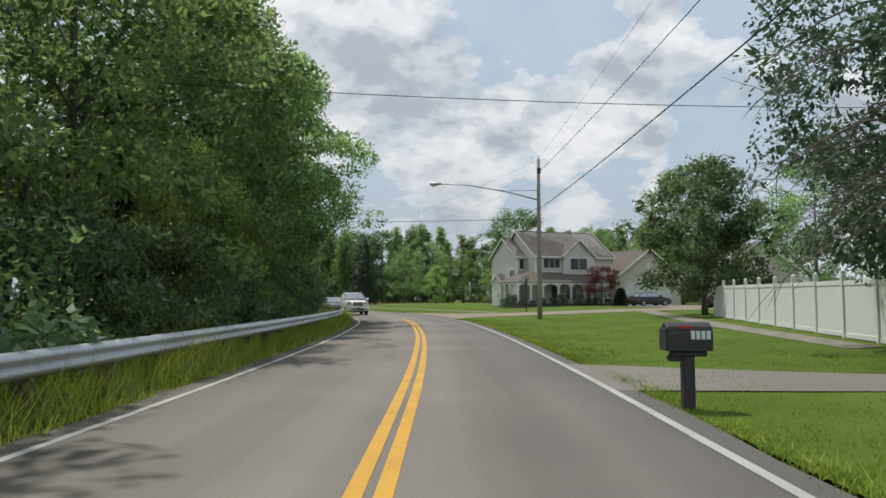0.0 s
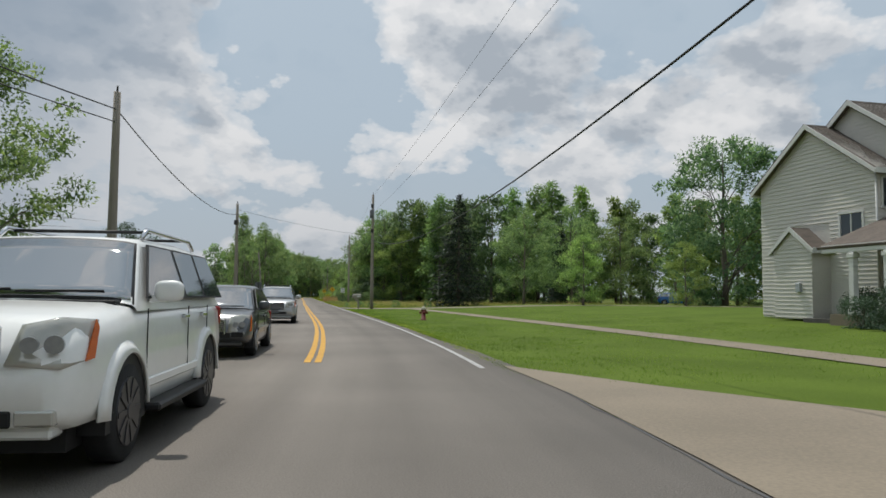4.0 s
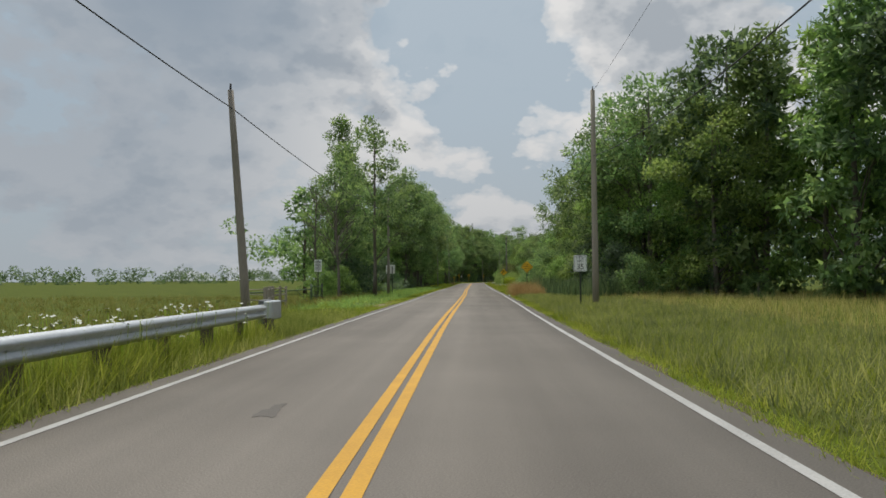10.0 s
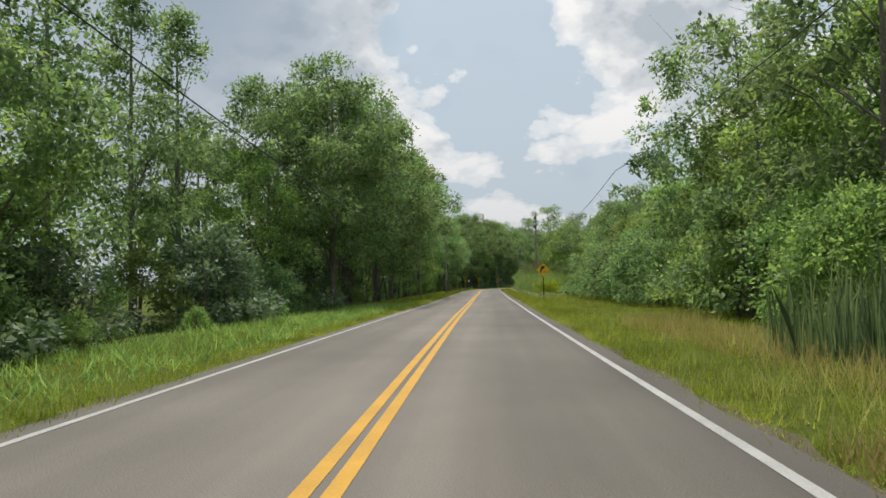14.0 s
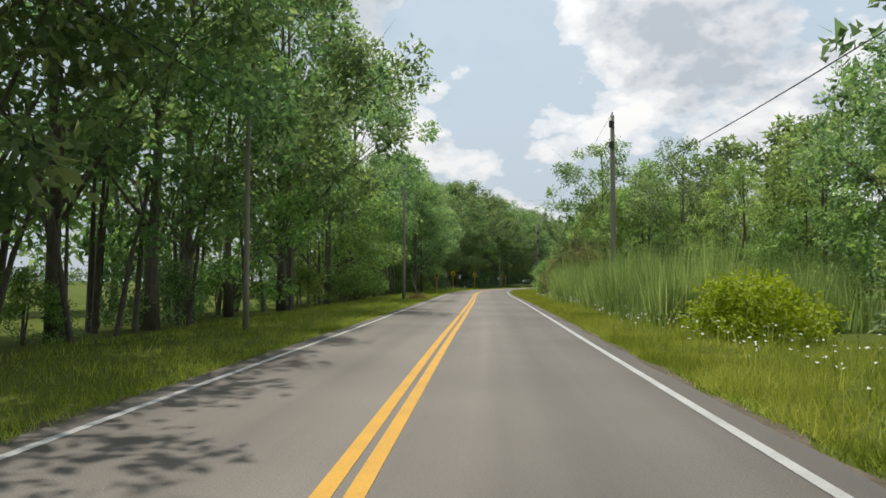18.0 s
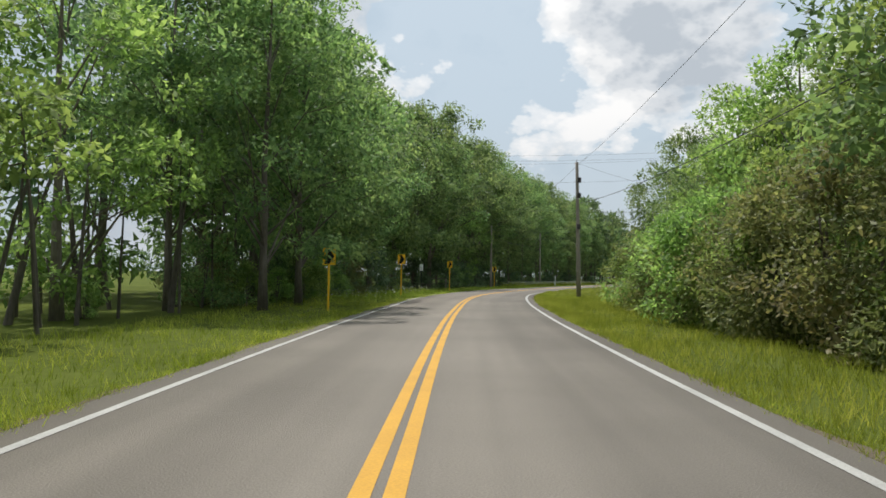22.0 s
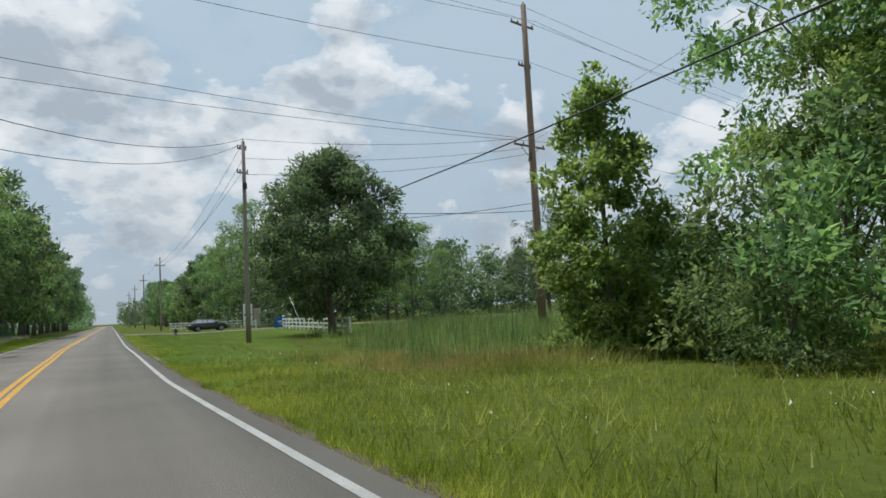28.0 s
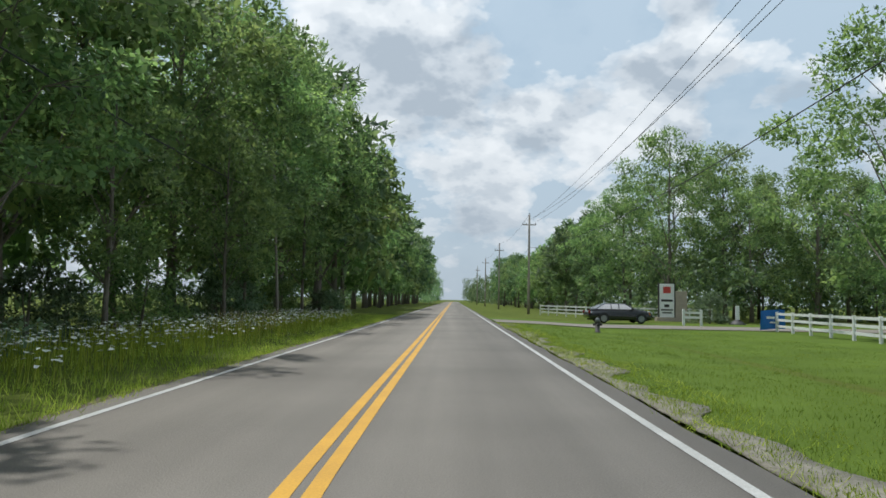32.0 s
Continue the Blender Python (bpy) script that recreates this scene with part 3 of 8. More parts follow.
for k in (-0.102, 0.102):
    for a, b in ((-60, 48.5), (69.5, 880)):
        strip("centre_line", a, b, lambda s: MIDDLE(s) + k - 0.066, lambda s: MIDDLE(s) + k + 0.066, YELLOW, "yellow no-passing centre line on asphalt", "road marking", 0.005)
strip("edge_line", -60, 880, lambda s: LEFT(s) - 0.052, lambda s: LEFT(s) + 0.052, WHITE_LINE, "white edge line along the oncoming lane", "road marking", 0.005)
for a, b in ((-60, 48.2), (68.3, 880)):
    strip("edge_line", a, b, lambda s: RIGHT(s) - 0.056, lambda s: RIGHT(s) + 0.056, WHITE_LINE, "white edge line along the near lane", "road marking", 0.005)

VERGE_DIRT = mat("verge_dirt", (0.155, 0.13, 0.095), (0.085, 0.07, 0.05), 1.6, 22, 0.97, bump=0.8, spec=0.05)
strip("dirt_edge", 131, 398, lambda s: PAVED(s) - 0.05, lambda s: PAVED(s) + 0.16 + 0.07 * np.sin(s * 1.7) + 0.05 * np.sin(s * 4.1), VERGE_DIRT, "bare gritty earth along the road edge", "dirt", -0.022, 0.5, 0.0, 0.03, 21)
strip("dirt_edge", -10, 456, lambda s: LEFT(s) - 0.52 - 0.06 * np.sin(s * 1.3) - 0.05 * np.sin(s * 3.7), lambda s: LEFT(s) - 0.3, VERGE_DIRT, "bare gritty earth along the far road edge", "dirt", -0.022, 0.5, 0.0, 0.03, 22)

# ---- plants ----
def unit(v):
    return v / np.maximum(np.linalg.norm(v, axis=1), 1e-6)[:, None]


def leaves(rng, c, out, length, width, droop=0.25, loose=0.75, fold=False):
    """Leaf blades (one pointed triangle each, big ones folded) at the places c, pointing about along out."""
    n = len(c)
    d = unit(out * 0.6 + rng.normal(0, loose, (n, 3)) - np.array([0, 0, droop]))
    side = unit(np.cross(d, rng.normal(0, 0.6, (n, 3)) + np.array([0, 0, 1.0])))
    nr = np.cross(d, side)
    L = (length * rng.uniform(0.6, 1.3, n))[:, None]
    W = (width * rng.uniform(0.7, 1.25, n))[:, None]
    if not fold:
        skew = rng.uniform(-0.3, 0.3, n)[:, None]
        v = np.stack([c + side * W * 0.5, c - side * W * 0.5 + d * L * 0.12, c + d * L + side * W * skew + nr * L * 0.12], 1)
        return v.reshape(-1, 3), np.arange(3 * n).reshape(n, 3)
    v = np.stack([c, c + d * L * 0.45 + side * W / 2 + nr * L * 0.10, c + d * L, c + d * L * 0.45 - side * W / 2 + nr * L * 0.10], 1)
    return v.reshape(-1, 3), np.arange(4 * n).reshape(n, 4)


ENV = {"round": lambda h: np.sqrt(np.clip(1 - (1.9 * h - 0.85) ** 2 / 1.15, 0.02, 1)),
       "oval": lambda h: np.clip(np.sin(np.pi * np.clip(h * 0.86 + 0.12, 0, 1)) ** 0.75, 0.05, 1),
       "cone": lambda h: np.clip((1 - h) ** 0.7 * np.clip(h * 5 + 0.75, 0, 1.12), 0.05, 1),
       "tall": lambda h: np.clip((1 - h) ** 0.55 * np.clip(h * 5 + 0.35, 0, 1), 0.06, 1),
       "bush": lambda h: np.sqrt(np.clip(1 - (h * 0.97) ** 2, 0.03, 1))}


def tree_data(seed, height, radius, base, shape="round", clumps=46, n=5200, leaf=0.26, trunk=0.16, limbs=14, spread=0.21, lean=0.0, stems=1, flat=0.7, fill=0.17, fold=False, low=1.2):
    """Trunk-and-limb mesh data and leaf mesh data of one tree that stands at the origin."""
    rng = np.random.RandomState(seed)
    wood = Bag()
    H = height - base
    h = rng.beta(1.25, low, clumps)
    az = rng.uniform(0, 2 * np.pi, clumps)
    rr = radius * ENV[shape](h) * np.sqrt(rng.uniform(0.12, 1.0, clumps)) * rng.uniform(0.8, 1.12, clumps)
    C = np.column_stack([rr * np.cos(az), rr * np.sin(az), base + h * H * 0.96])
    C[:, 0] += lean * C[:, 2]
    R = radius * spread * rng.uniform(0.65, 1.35, clumps)
    for k in range(stems):
        off = np.array([0.0, 0.0]) if stems == 1 else rng.normal(0, 0.25, 2) * radius * 0.4
        top = height * (0.9 if shape != "bush" else 0.7)
        m = 8
        zz = np.linspace(0, top, m)
        wob = np.cumsum(rng.normal(0, trunk * 0.35, (m, 2)), axis=0) * 0.8
        wob -= wob[0]
        pts = [(off[0] * z / top + wob[i][0] + lean * z, off[1] * z / top + wob[i][1], z) for i, z in enumerate(zz)]
        rad = [trunk * (1.35 if i == 0 else 1.0) * (1 - 0.9 * z / top) + 0.015 for i, z in enumerate(zz)]
        wood.add(tube(pts, rad, 8 if stems == 1 else 5))
    for k in range(min(limbs, clumps)):
        c = C[k]
        z0 = max(base * 0.75, c[2] - rng.uniform(0.35, 0.8) * math.hypot(c[0], c[1]) - 0.1 * H)
        p0 = np.array([lean * z0, 0, z0])
        mid = p0 * 0.5 + c * 0.5 + np.array([0, 0, 0.06 * H]) + rng.normal(0, 0.12, 3)
        r0 = trunk * 0.42 * (1 - 0.7 * z0 / height)
        wood.add(tube([p0, p0 * 0.65 + mid * 0.35, mid, c], [r0, r0 * 0.8, r0 * 0.5, r0 * 0.15], 5, False))
        for j in range(2):
            q = c + rng.normal(0, 1, 3) * R[k] * 0.8
            wood.add(tube([mid, (mid + q) / 2 + rng.normal(0, 0.1, 3), q], [r0 * 0.35, r0 * 0.22, r0 * 0.08], 3, False))
    idx = rng.choice(clumps, n, p=R ** 2 / (R ** 2).sum())
    dirs = unit(rng.normal(0, 1, (n, 3)))
    rad = R[idx] * rng.uniform(0.25, 1.0, n) ** 0.45
    P = C[idx] + dirs * rad[:, None] * np.array([1, 1, flat])
    P[:, 2] = np.maximum(P[:, 2], 0.12)
    centre = np.array([0, 0, base + H * 0.45])
    out = unit(dirs * 0.7 + unit(P - centre) * 0.6)
    size = np.full(n, leaf)
    core = rng.uniform(0, 1, n) < fill
    size[core] *= 1.7
    P[core] = C[idx[core]] + (P[core] - C[idx[core]]) * 0.55
    return wood, leaves(rng, P, out, size, size * (0.5 if fold else 0.55), fold=fold)


def tree_kind(name, label, category, leaf_material, **kw):
    wood, (lv, lf) = tree_data(**kw)
    ob = thing(name, label, category)
    part("trunk", wood.mesh("trunk", BARK, True), BARK, ob)
    part("crown", mesh_np("crown", lv, lf, leaf_material), leaf_material, ob)
    return ob


def put(kind, m, label="", group=""):
    ob = copy_thing(kind, m)
    return tagged(ob, label, "", group)


def drop_kind(ob):
    for o in (*ob.children_recursive, ob):
        bpy.data.objects.remove(o)


def spruce_data(seed, height, radius, levels=42, per=14, needles=18, leaf=0.40):
    rng = np.random.RandomState(seed)
    wood = Bag().add(tube([(0, 0, 0), (0, 0, height * 0.5), (0, 0, height)], [0.2, 0.12, 0.015], 8))
    P, O = [], []
    for i in range(levels):
        f = i / (levels - 1)
        z = 0.35 + f ** 0.92 * (height - 0.6)
        rl = radius * (1 - f) ** 0.85 * rng.uniform(0.85, 1.1) + 0.12
        for k in range(max(4, int(per * (1 - 0.55 * f)))):
            a = rng.uniform(0, 2 * np.pi)
            L = rl * rng.uniform(0.75, 1.12)
            d = np.array([math.cos(a), math.sin(a)])
            tip = np.array([*(d * L), z - 0.22 * L + 0.05])
            if i % 2 == 0 and k % 2 == 0:
                wood.add(tube([(0, 0, z), tip * 0.5 + np.array([0, 0, z * 0.5]), tip], [0.03, 0.02, 0.008], 4, False))
            m = max(4, int(needles * L / radius) + 3)
            t = rng.uniform(0.12, 1.0, m)
            q = np.column_stack([d[0] * L * t, d[1] * L * t, z - 0.30 * L * t + 0.16 * L * t * t])
            sd = rng.normal(0, 0.16, m) * (1.1 - 0.6 * t) * max(L, 0.5)
            q += np.column_stack([-d[1] * sd, d[0] * sd, rng.normal(0, 0.05, m)])
            P.append(q); O.append(np.column_stack([np.full(m, d[0]) - d[1] * sd * 1.5, np.full(m, d[1]) + d[0] * sd * 1.5, np.full(m, -0.25)]))
    P, O = np.vstack(P), np.vstack(O)
    return wood, leaves(rng, P, unit(O), leaf, leaf * 0.42, 0.12, 0.30)


def woods_mass(name, seed, region, count, top, leaf=0.56, per=70, label="", material=None, low=0.6, rad=(1.3, 2.4)):
    """Deep woods that cannot be counted: clumps of leaves with dark stems over a region; region(rng, n) gives x, y."""
    rng = np.random.RandomState(seed)
    xy = region(rng, count)
    g = height_xy(xy)
    tops = top * rng.uniform(0.72, 1.12, count)
    z = low + (tops - low) * rng.beta(1.3, 1.1, count)
    R = rng.uniform(*rad, count)
    idx = np.repeat(np.arange(count), per)
    n = len(idx)
    dirs = unit(rng.normal(0, 1, (n, 3)))
    P = np.column_stack([xy, g + z])[idx] + dirs * (R[idx] * rng.uniform(0.3, 1, n) ** 0.5)[:, None] * np.array([1, 1, 0.8])
    P[:, 2] = np.maximum(P[:, 2], 0.15)
    lv, lf = leaves(rng, P, dirs, leaf, leaf * 0.66)
    ob = single(name, mesh_np(name, lv, lf, material or LEAF), material or LEAF, label, "woods", kind="stuff")
    return ob


def stem_mass(name, seed, region, count, h, material, label, r=(0.06, 0.14)):
    """Many thin trunks in one mesh."""
    rng = np.random.RandomState(seed)
    xy = region(rng, count)
    g = height_xy(xy)
    bag = Bag()
    for i in range(count):
        x, y = xy[i]
        hh, rr = h * rng.uniform(0.7, 1.1), rng.uniform(*r)
        dx, dy = rng.normal(0, 0.5, 2)
        bag.add(tube([(x, y, g[i] - 0.05), (x + dx * 0.4, y + dy * 0.4, g[i] + hh * 0.5), (x + dx, y + dy, g[i] + hh)], [rr * 1.2, rr * 0.85, rr * 0.3], 6, False))
    return single(name, bag.mesh(name, material, True), material, label, "tree trunks", kind="stuff")


def band(s0, s1, u0, u1):
    """A region along the road."""
    def pick(rng, n):
        return road_xy(rng.uniform(s0, s1, n), rng.uniform(u0, u1, n))
    return pick


def ribbon(points, width):
    """A region along a polyline of world places."""
    p = np.array(points, float)
    L = np.concatenate([[0], np.cumsum(np.linalg.norm(np.diff(p, axis=0), axis=1))])

    def pick(rng, n):
        t = rng.uniform(0, L[-1], n)
        x, y = np.interp(t, L, p[:, 0]), np.interp(t, L, p[:, 1])
        i = np.clip(np.searchsorted(L, t) - 1, 0, len(p) - 2)
        d = (p[i + 1] - p[i]) / np.linalg.norm(p[i + 1] - p[i], axis=1)[:, None]
        w = rng.uniform(0, width, n)
        return np.column_stack([x + d[:, 1] * w, y - d[:, 0] * w])
    return pick


def blades(name, seed, region, n, h, w, material, label, category="grass", bend=0.35, tuft=5, scatter=0.08, upright=0.2, simple=True, lift=0.0):
    """Blades of grass in tufts, one mesh; each blade a bent three-point leaf."""
    rng = np.random.RandomState(seed)
    m = max(1, n // tuft)
    c = np.repeat(region(rng, m), tuft, axis=0) + rng.normal(0, scatter, (m * tuft, 2))
    n = len(c)
    z = height_xy(c)
    lush = 0.85 + 0.3 * np.sin(c[:, 0] * 0.9 + 1.7 * np.sin(c[:, 1] * 0.31)) * np.sin(c[:, 1] * 0.7 + 1.3 * np.sin(c[:, 0] * 0.43))
    hh = lush * np.repeat(rng.uniform(0.55, 1.25, m), tuft) * rng.uniform(0.6, 1.15, n) * h
    a = rng.uniform(0, 2 * np.pi, n)
    side = np.column_stack([np.cos(a), np.sin(a), 0 * a]) * (w * rng.uniform(0.6, 1.3, n))[:, None] * 0.5
    t = np.column_stack([rng.normal(0, bend, n), rng.normal(0, bend, n), np.ones(n)])
    b = np.column_stack([c, z - 0.02 + lift])
    mid = b + t * np.array([0.35, 0.35, 0.55]) * hh[:, None]
    tip = b + t * np.array([1.0, 1.0, 1.0 - upright * 0.4]) * hh[:, None]
    if simple:
        v, f = np.stack([b - side, b + side, tip], 1).reshape(-1, 3), np.arange(3 * n).reshape(n, 3)
    else:
        v = np.stack([b - side, b + side, mid + side * 0.75, tip, mid - side * 0.75], 1).reshape(-1, 3)
        f = np.arange(5 * n).reshape(n, 5)
    return single(name, mesh_np(name, v, f, material), material, label, category, kind="stuff")


def flowers(name, seed, region, n, h, label, size=0.03):
    """White flat umbels on thin stems."""
    rng = np.random.RandomState(seed)
    c = region(rng, n)
    z = height_xy(c)
    hh = h * rng.uniform(0.6, 1.2, n)
    top = np.column_stack([c + rng.normal(0, 0.06, (n, 2)), z + hh])
    a = np.arange(6) * np.pi / 3
    r = (size * rng.uniform(0.6, 1.3, n))[:, None]
    ring = np.stack([top[:, None, 0] + np.cos(a) * r, top[:, None, 1] + np.sin(a) * r, np.repeat(top[:, 2:3], 6, 1) + rng.normal(0, 0.012, (n, 6))], -1)
    single(name, mesh_np(name, ring.reshape(-1, 3), np.arange(6 * n).reshape(n, 6), PETAL), PETAL, label, "wildflowers", kind="stuff")
    base = np.column_stack([c, z])
    d = np.array([0.006, 0, 0])
    v = np.stack([base - d, base + d, top + d, top - d], 1).reshape(-1, 3)
    single("flower_stems", mesh_np("flower_stems", v, np.arange(4 * n).reshape(n, 4), GRASS), GRASS, "thin green wildflower stems in the verge", "wildflowers", kind="stuff")


KINDS = {}


def make_kinds():
    T = tree_kind
    K = KINDS
    K["ash"] = T("tree", "tall leafy ash tree with spreading limbs", "tree", LEAF, seed=11, height=14, radius=5.0, base=2.2, clumps=84, n=11500, leaf=0.215,  trunk=0.145, limbs=16, spread=0.18, fold=True)
    K["maple"] = T("tree", "broad green maple tree in full leaf", "tree", LEAF, seed=12, height=13, radius=4.8, base=1.7, shape="round", clumps=92, n=11500, leaf=0.21, trunk=0.16, limbs=14, spread=0.175, fold=True)
    K["oak"] = T("tree", "dark green oak tree in full leaf", "tree", LEAF, seed=13, height=15, radius=5.0, base=2.6, shape="oval", clumps=82, n=11000, leaf=0.22, trunk=0.15, limbs=16, spread=0.185, fold=True)
    K["poplar"] = T("tree", "tall narrow poplar in full leaf", "tree", LEAF, seed=14, height=16, radius=3.0, base=2.0, shape="tall", clumps=78, n=7600, leaf=0.205, trunk=0.15, limbs=14, spread=0.25, fold=True)
    K["young"] = T("tree", "slim young tree with thin foliage", "tree", LEAF, seed=15, height=11, radius=2.7, base=2.8, shape="oval", clumps=44, n=4600, leaf=0.19, trunk=0.1, limbs=16, spread=0.22, fold=True)
    # the paler leaf colour carries the brightness of sun in the crown
    K["light"] = T("tree", "light green roadside tree, sunlight put into its leaf colour", "tree", LEAF_LIGHT, seed=16, height=9.5, radius=3.4, base=0.7, shape="oval", clumps=66, n=8600, leaf=0.175, trunk=0.13, limbs=12, spread=0.2, fold=True)
    K["edge"] = T("tree", "leafy woodland edge tree branched to the ground", "tree", LEAF, seed=41, height=15, radius=3.6, base=0.5, shape="tall", clumps=84, n=4800, leaf=0.38, trunk=0.17, limbs=7, spread=0.23)
    K["edge_light"] = T("tree", "light green woodland edge tree with upright limbs", "tree", LEAF_LIGHT, seed=42, height=15, radius=3.2, base=0.6, shape="tall", clumps=74, n=4400, leaf=0.38, trunk=0.16, limbs=7, spread=0.25)
    K["edge_dark"] = T("tree", "dark leafy woodland edge tree", "tree", LEAF_DARK, seed=43, height=15, radius=4.2, base=0.5, shape="oval", clumps=74, n=4600, leaf=0.4, trunk=0.18, limbs=7, spread=0.21)
    K["far"] = T("tree", "leafy tree within the woods", "tree", LEAF, seed=17, height=14, radius=4.2, base=2.0, shape="oval", clumps=50, n=2100, leaf=0.56, trunk=0.2, limbs=6, spread=0.24)
    K["far_dark"] = T("tree", "dark leafy tree within the woods", "tree", LEAF_DARK, seed=18, height=15, radius=4.6, base=2.2, shape="round", clumps=50, n=2100, leaf=0.58, trunk=0.22, limbs=6, spread=0.24)
    K["far_tall"] = T("tree", "tall pointed tree within the woods", "tree", LEAF, seed=19, height=16, radius=3.2, base=1.5, shape="tall", clumps=50, n=2500, leaf=0.5, trunk=0.18, limbs=6, spread=0.28)
    K["shrub"] = T("shrub", "dense green roadside shrub", "shrub", LEAF, seed=21, height=3.0, radius=1.9, base=0.15, shape="bush", clumps=38, n=3900, leaf=0.135, trunk=0.04, limbs=5, spread=0.26, stems=3, fold=True)
    K["shrub_light"] = T("shrub", "light green roadside shrub", "shrub", LEAF_LIGHT, seed=22, height=2.6, radius=1.7, base=0.1, shape="bush", clumps=36, n=4600, leaf=0.11, trunk=0.035, limbs=5, spread=0.26, stems=3, fold=True)
    K["shrub_dark"] = T("shrub", "dark thicket shrub under the trees", "shrub", LEAF_SHADE, seed=23, height=3.4, radius=2.3, base=0.1, shape="bush", clumps=38, n=3000, leaf=0.19, trunk=0.04, limbs=5, spread=0.26, stems=3, fold=True)
    K["shrub_russet"] = T("shrub", "olive shrub with russet-tinged leaves", "shrub", LEAF_OLIVE, seed=25, height=3.2, radius=2.0, base=0.12, shape="bush", clumps=38, n=6500, leaf=0.1, trunk=0.04, limbs=5, spread=0.26, stems=3, fold=True)
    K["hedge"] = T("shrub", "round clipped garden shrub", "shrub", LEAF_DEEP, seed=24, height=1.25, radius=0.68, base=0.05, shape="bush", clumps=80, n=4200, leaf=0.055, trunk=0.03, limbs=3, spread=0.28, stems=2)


make_kinds()

# ---- woods and trees ----
R1 = np.random.RandomState(5)


def row(kinds, s0, s1, gap, u0, u1, scale=(0.85, 1.15), group="roadside trees"):
    s = s0
    while s < s1:
        put(KINDS[kinds[R1.randint(len(kinds))]], spot(s + R1.uniform(-0.3, 0.3) * gap, R1.uniform(u0, u1), -0.05, R1.uniform(0, 360), R1.uniform(*scale)), "", group)
        s += gap * R1.uniform(0.75, 1.25)


def line_of(kinds, pts, gap, jitter, scale=(0.85, 1.15), group="woodland edge trees"):
    p = np.array(pts, float)
    L = np.concatenate([[0], np.cumsum(np.linalg.norm(np.diff(p, axis=0), axis=1))])
    t = 0.0
    while t < L[-1]:
        x, y = np.interp(t, L, p[:, 0]) + R1.uniform(-jitter, jitter), np.interp(t, L, p[:, 1]) + R1.uniform(-jitter, jitter)
        put(KINDS[kinds[R1.randint(len(kinds))]], place(x, y, -0.05, R1.uniform(0, 360), R1.uniform(*scale)), "", group)
        t += gap * R1.uniform(0.75, 1.25)


def one(kind, x, y, scale, label="", turn=None, dz=-0.05):
    return put(KINDS[kind], place(x, y, dz, R1.uniform(0, 360) if turn is None else turn, scale), label)


# left of the first bend
row(["oak", "ash", "oak", "maple"], -12, 32, 5.6, -11.8, -9.8, (1.1, 1.3))
row(["oak", "ash", "oak"], 32, 48, 3.9, -10.9, -9.8, (1.08, 1.22))
one("oak", *road_xy(45.5, -8.6), 0.98, "leafy oak reaching over the guardrail")
one("ash", *road_xy(40.0, -8.4), 1.05, "leafy ash reaching over the guardrail")
row(["light"], 20, 37, 3.6, -9.4, -8.4, (0.6, 0.78))
row(["maple", "light"], 49, 55, 3.0, -11.0, -10.0, (0.75, 0.9))
row(["shrub_dark", "shrub_dark", "shrub"], -6, 60, 2.8, -8.8, -7.6, (0.8, 1.3), "verge shrubs")
row(["far", "far_dark"], -10, 46, 9, -20, -15)
row(["ash", "maple", "light"], 54, 68, 2.8, -12.4, -10.2, (0.7, 0.92))
row(["light", "ash", "light"], 68, 80, 2.8, -12.8, -10.6, (0.5, 0.68))
row(["shrub", "shrub_dark", "shrub_light"], 56, 84, 2.6, -10.2, -8.6, (0.6, 0.95), "verge shrubs")
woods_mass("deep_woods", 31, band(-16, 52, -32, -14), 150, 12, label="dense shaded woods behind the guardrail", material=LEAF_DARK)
# shrubs and small trees before the left field
row(["shrub", "shrub_light", "shrub"], 84, 122, 4.0, -13.5, -8.8, (0.45, 0.9), "field edge shrubs")
row(["shrub", "shrub_dark", "shrub_dark"], 116, 136, 2.0, -14.5, -9.5, (0.9, 1.35), "field edge shrubs")
# left, after the field
one("young", -57.1, 179.8, 1.35, "tall slim tree with bare lower trunk")
put(KINDS["young"], spot(208, -12.5, -0.05, 50, 1.2))
row(["young", "young", "poplar"], 195, 207, 5, -12.5, -11, (0.9, 1.1))
row(["shrub_light", "shrub", "shrub_dark"], 188, 206, 2.2, -12.6, -10.8, (0.7, 1.05), "verge shrubs")
row(["light", "ash", "poplar"], 204, 240, 4.8, -15.5, -13.0, (0.95, 1.15))
row(["ash", "oak", "oak", "ash"], 238, 274, 4.6, -11.4, -9.8, (1.08, 1.25))
row(["ash", "light", "oak", "light"], 275, 300, 4.6, -11.8, -10.0, (1.1, 1.34))
row(["ash", "light", "oak", "young"], 301, 334, 5.6, -12.4, -10.4, (1.12, 1.3))
for x, y, k in ((-103.9, 304.2, 0.96), (-105.2, 308.4, 0.92)):
    one("ash", x, y, k, "tall leafy ash shading the road", 40)
for q, u, k in ((302.5, -10.6, 0.66), (305.5, -11.4, 0.75), (309.0, -12.2, 0.6)):
    one("light", *road_xy(q, u), k)
row(["shrub_light", "shrub", "shrub_dark"], 206, 240, 2.4, -13.0, -11.2, (0.8, 1.25), "verge shrubs")
row(["shrub_light", "shrub_light", "shrub"], 240, 304, 4.6, -12.8, -10.8, (0.6, 1.1), "verge shrubs")
row(["shrub", "shrub_light"], 200, 246, 7, -10.4, -9.6, (0.25, 0.42), "verge shrubs")
row(["far", "far"], 216, 330, 22, -24, -18, (0.8, 1.0))
woods_mass("deep_woods", 32, band(222, 298, -32, -21), 60, 9, label="thin woods with daylight behind the trunks", material=LEAF, low=2.2)
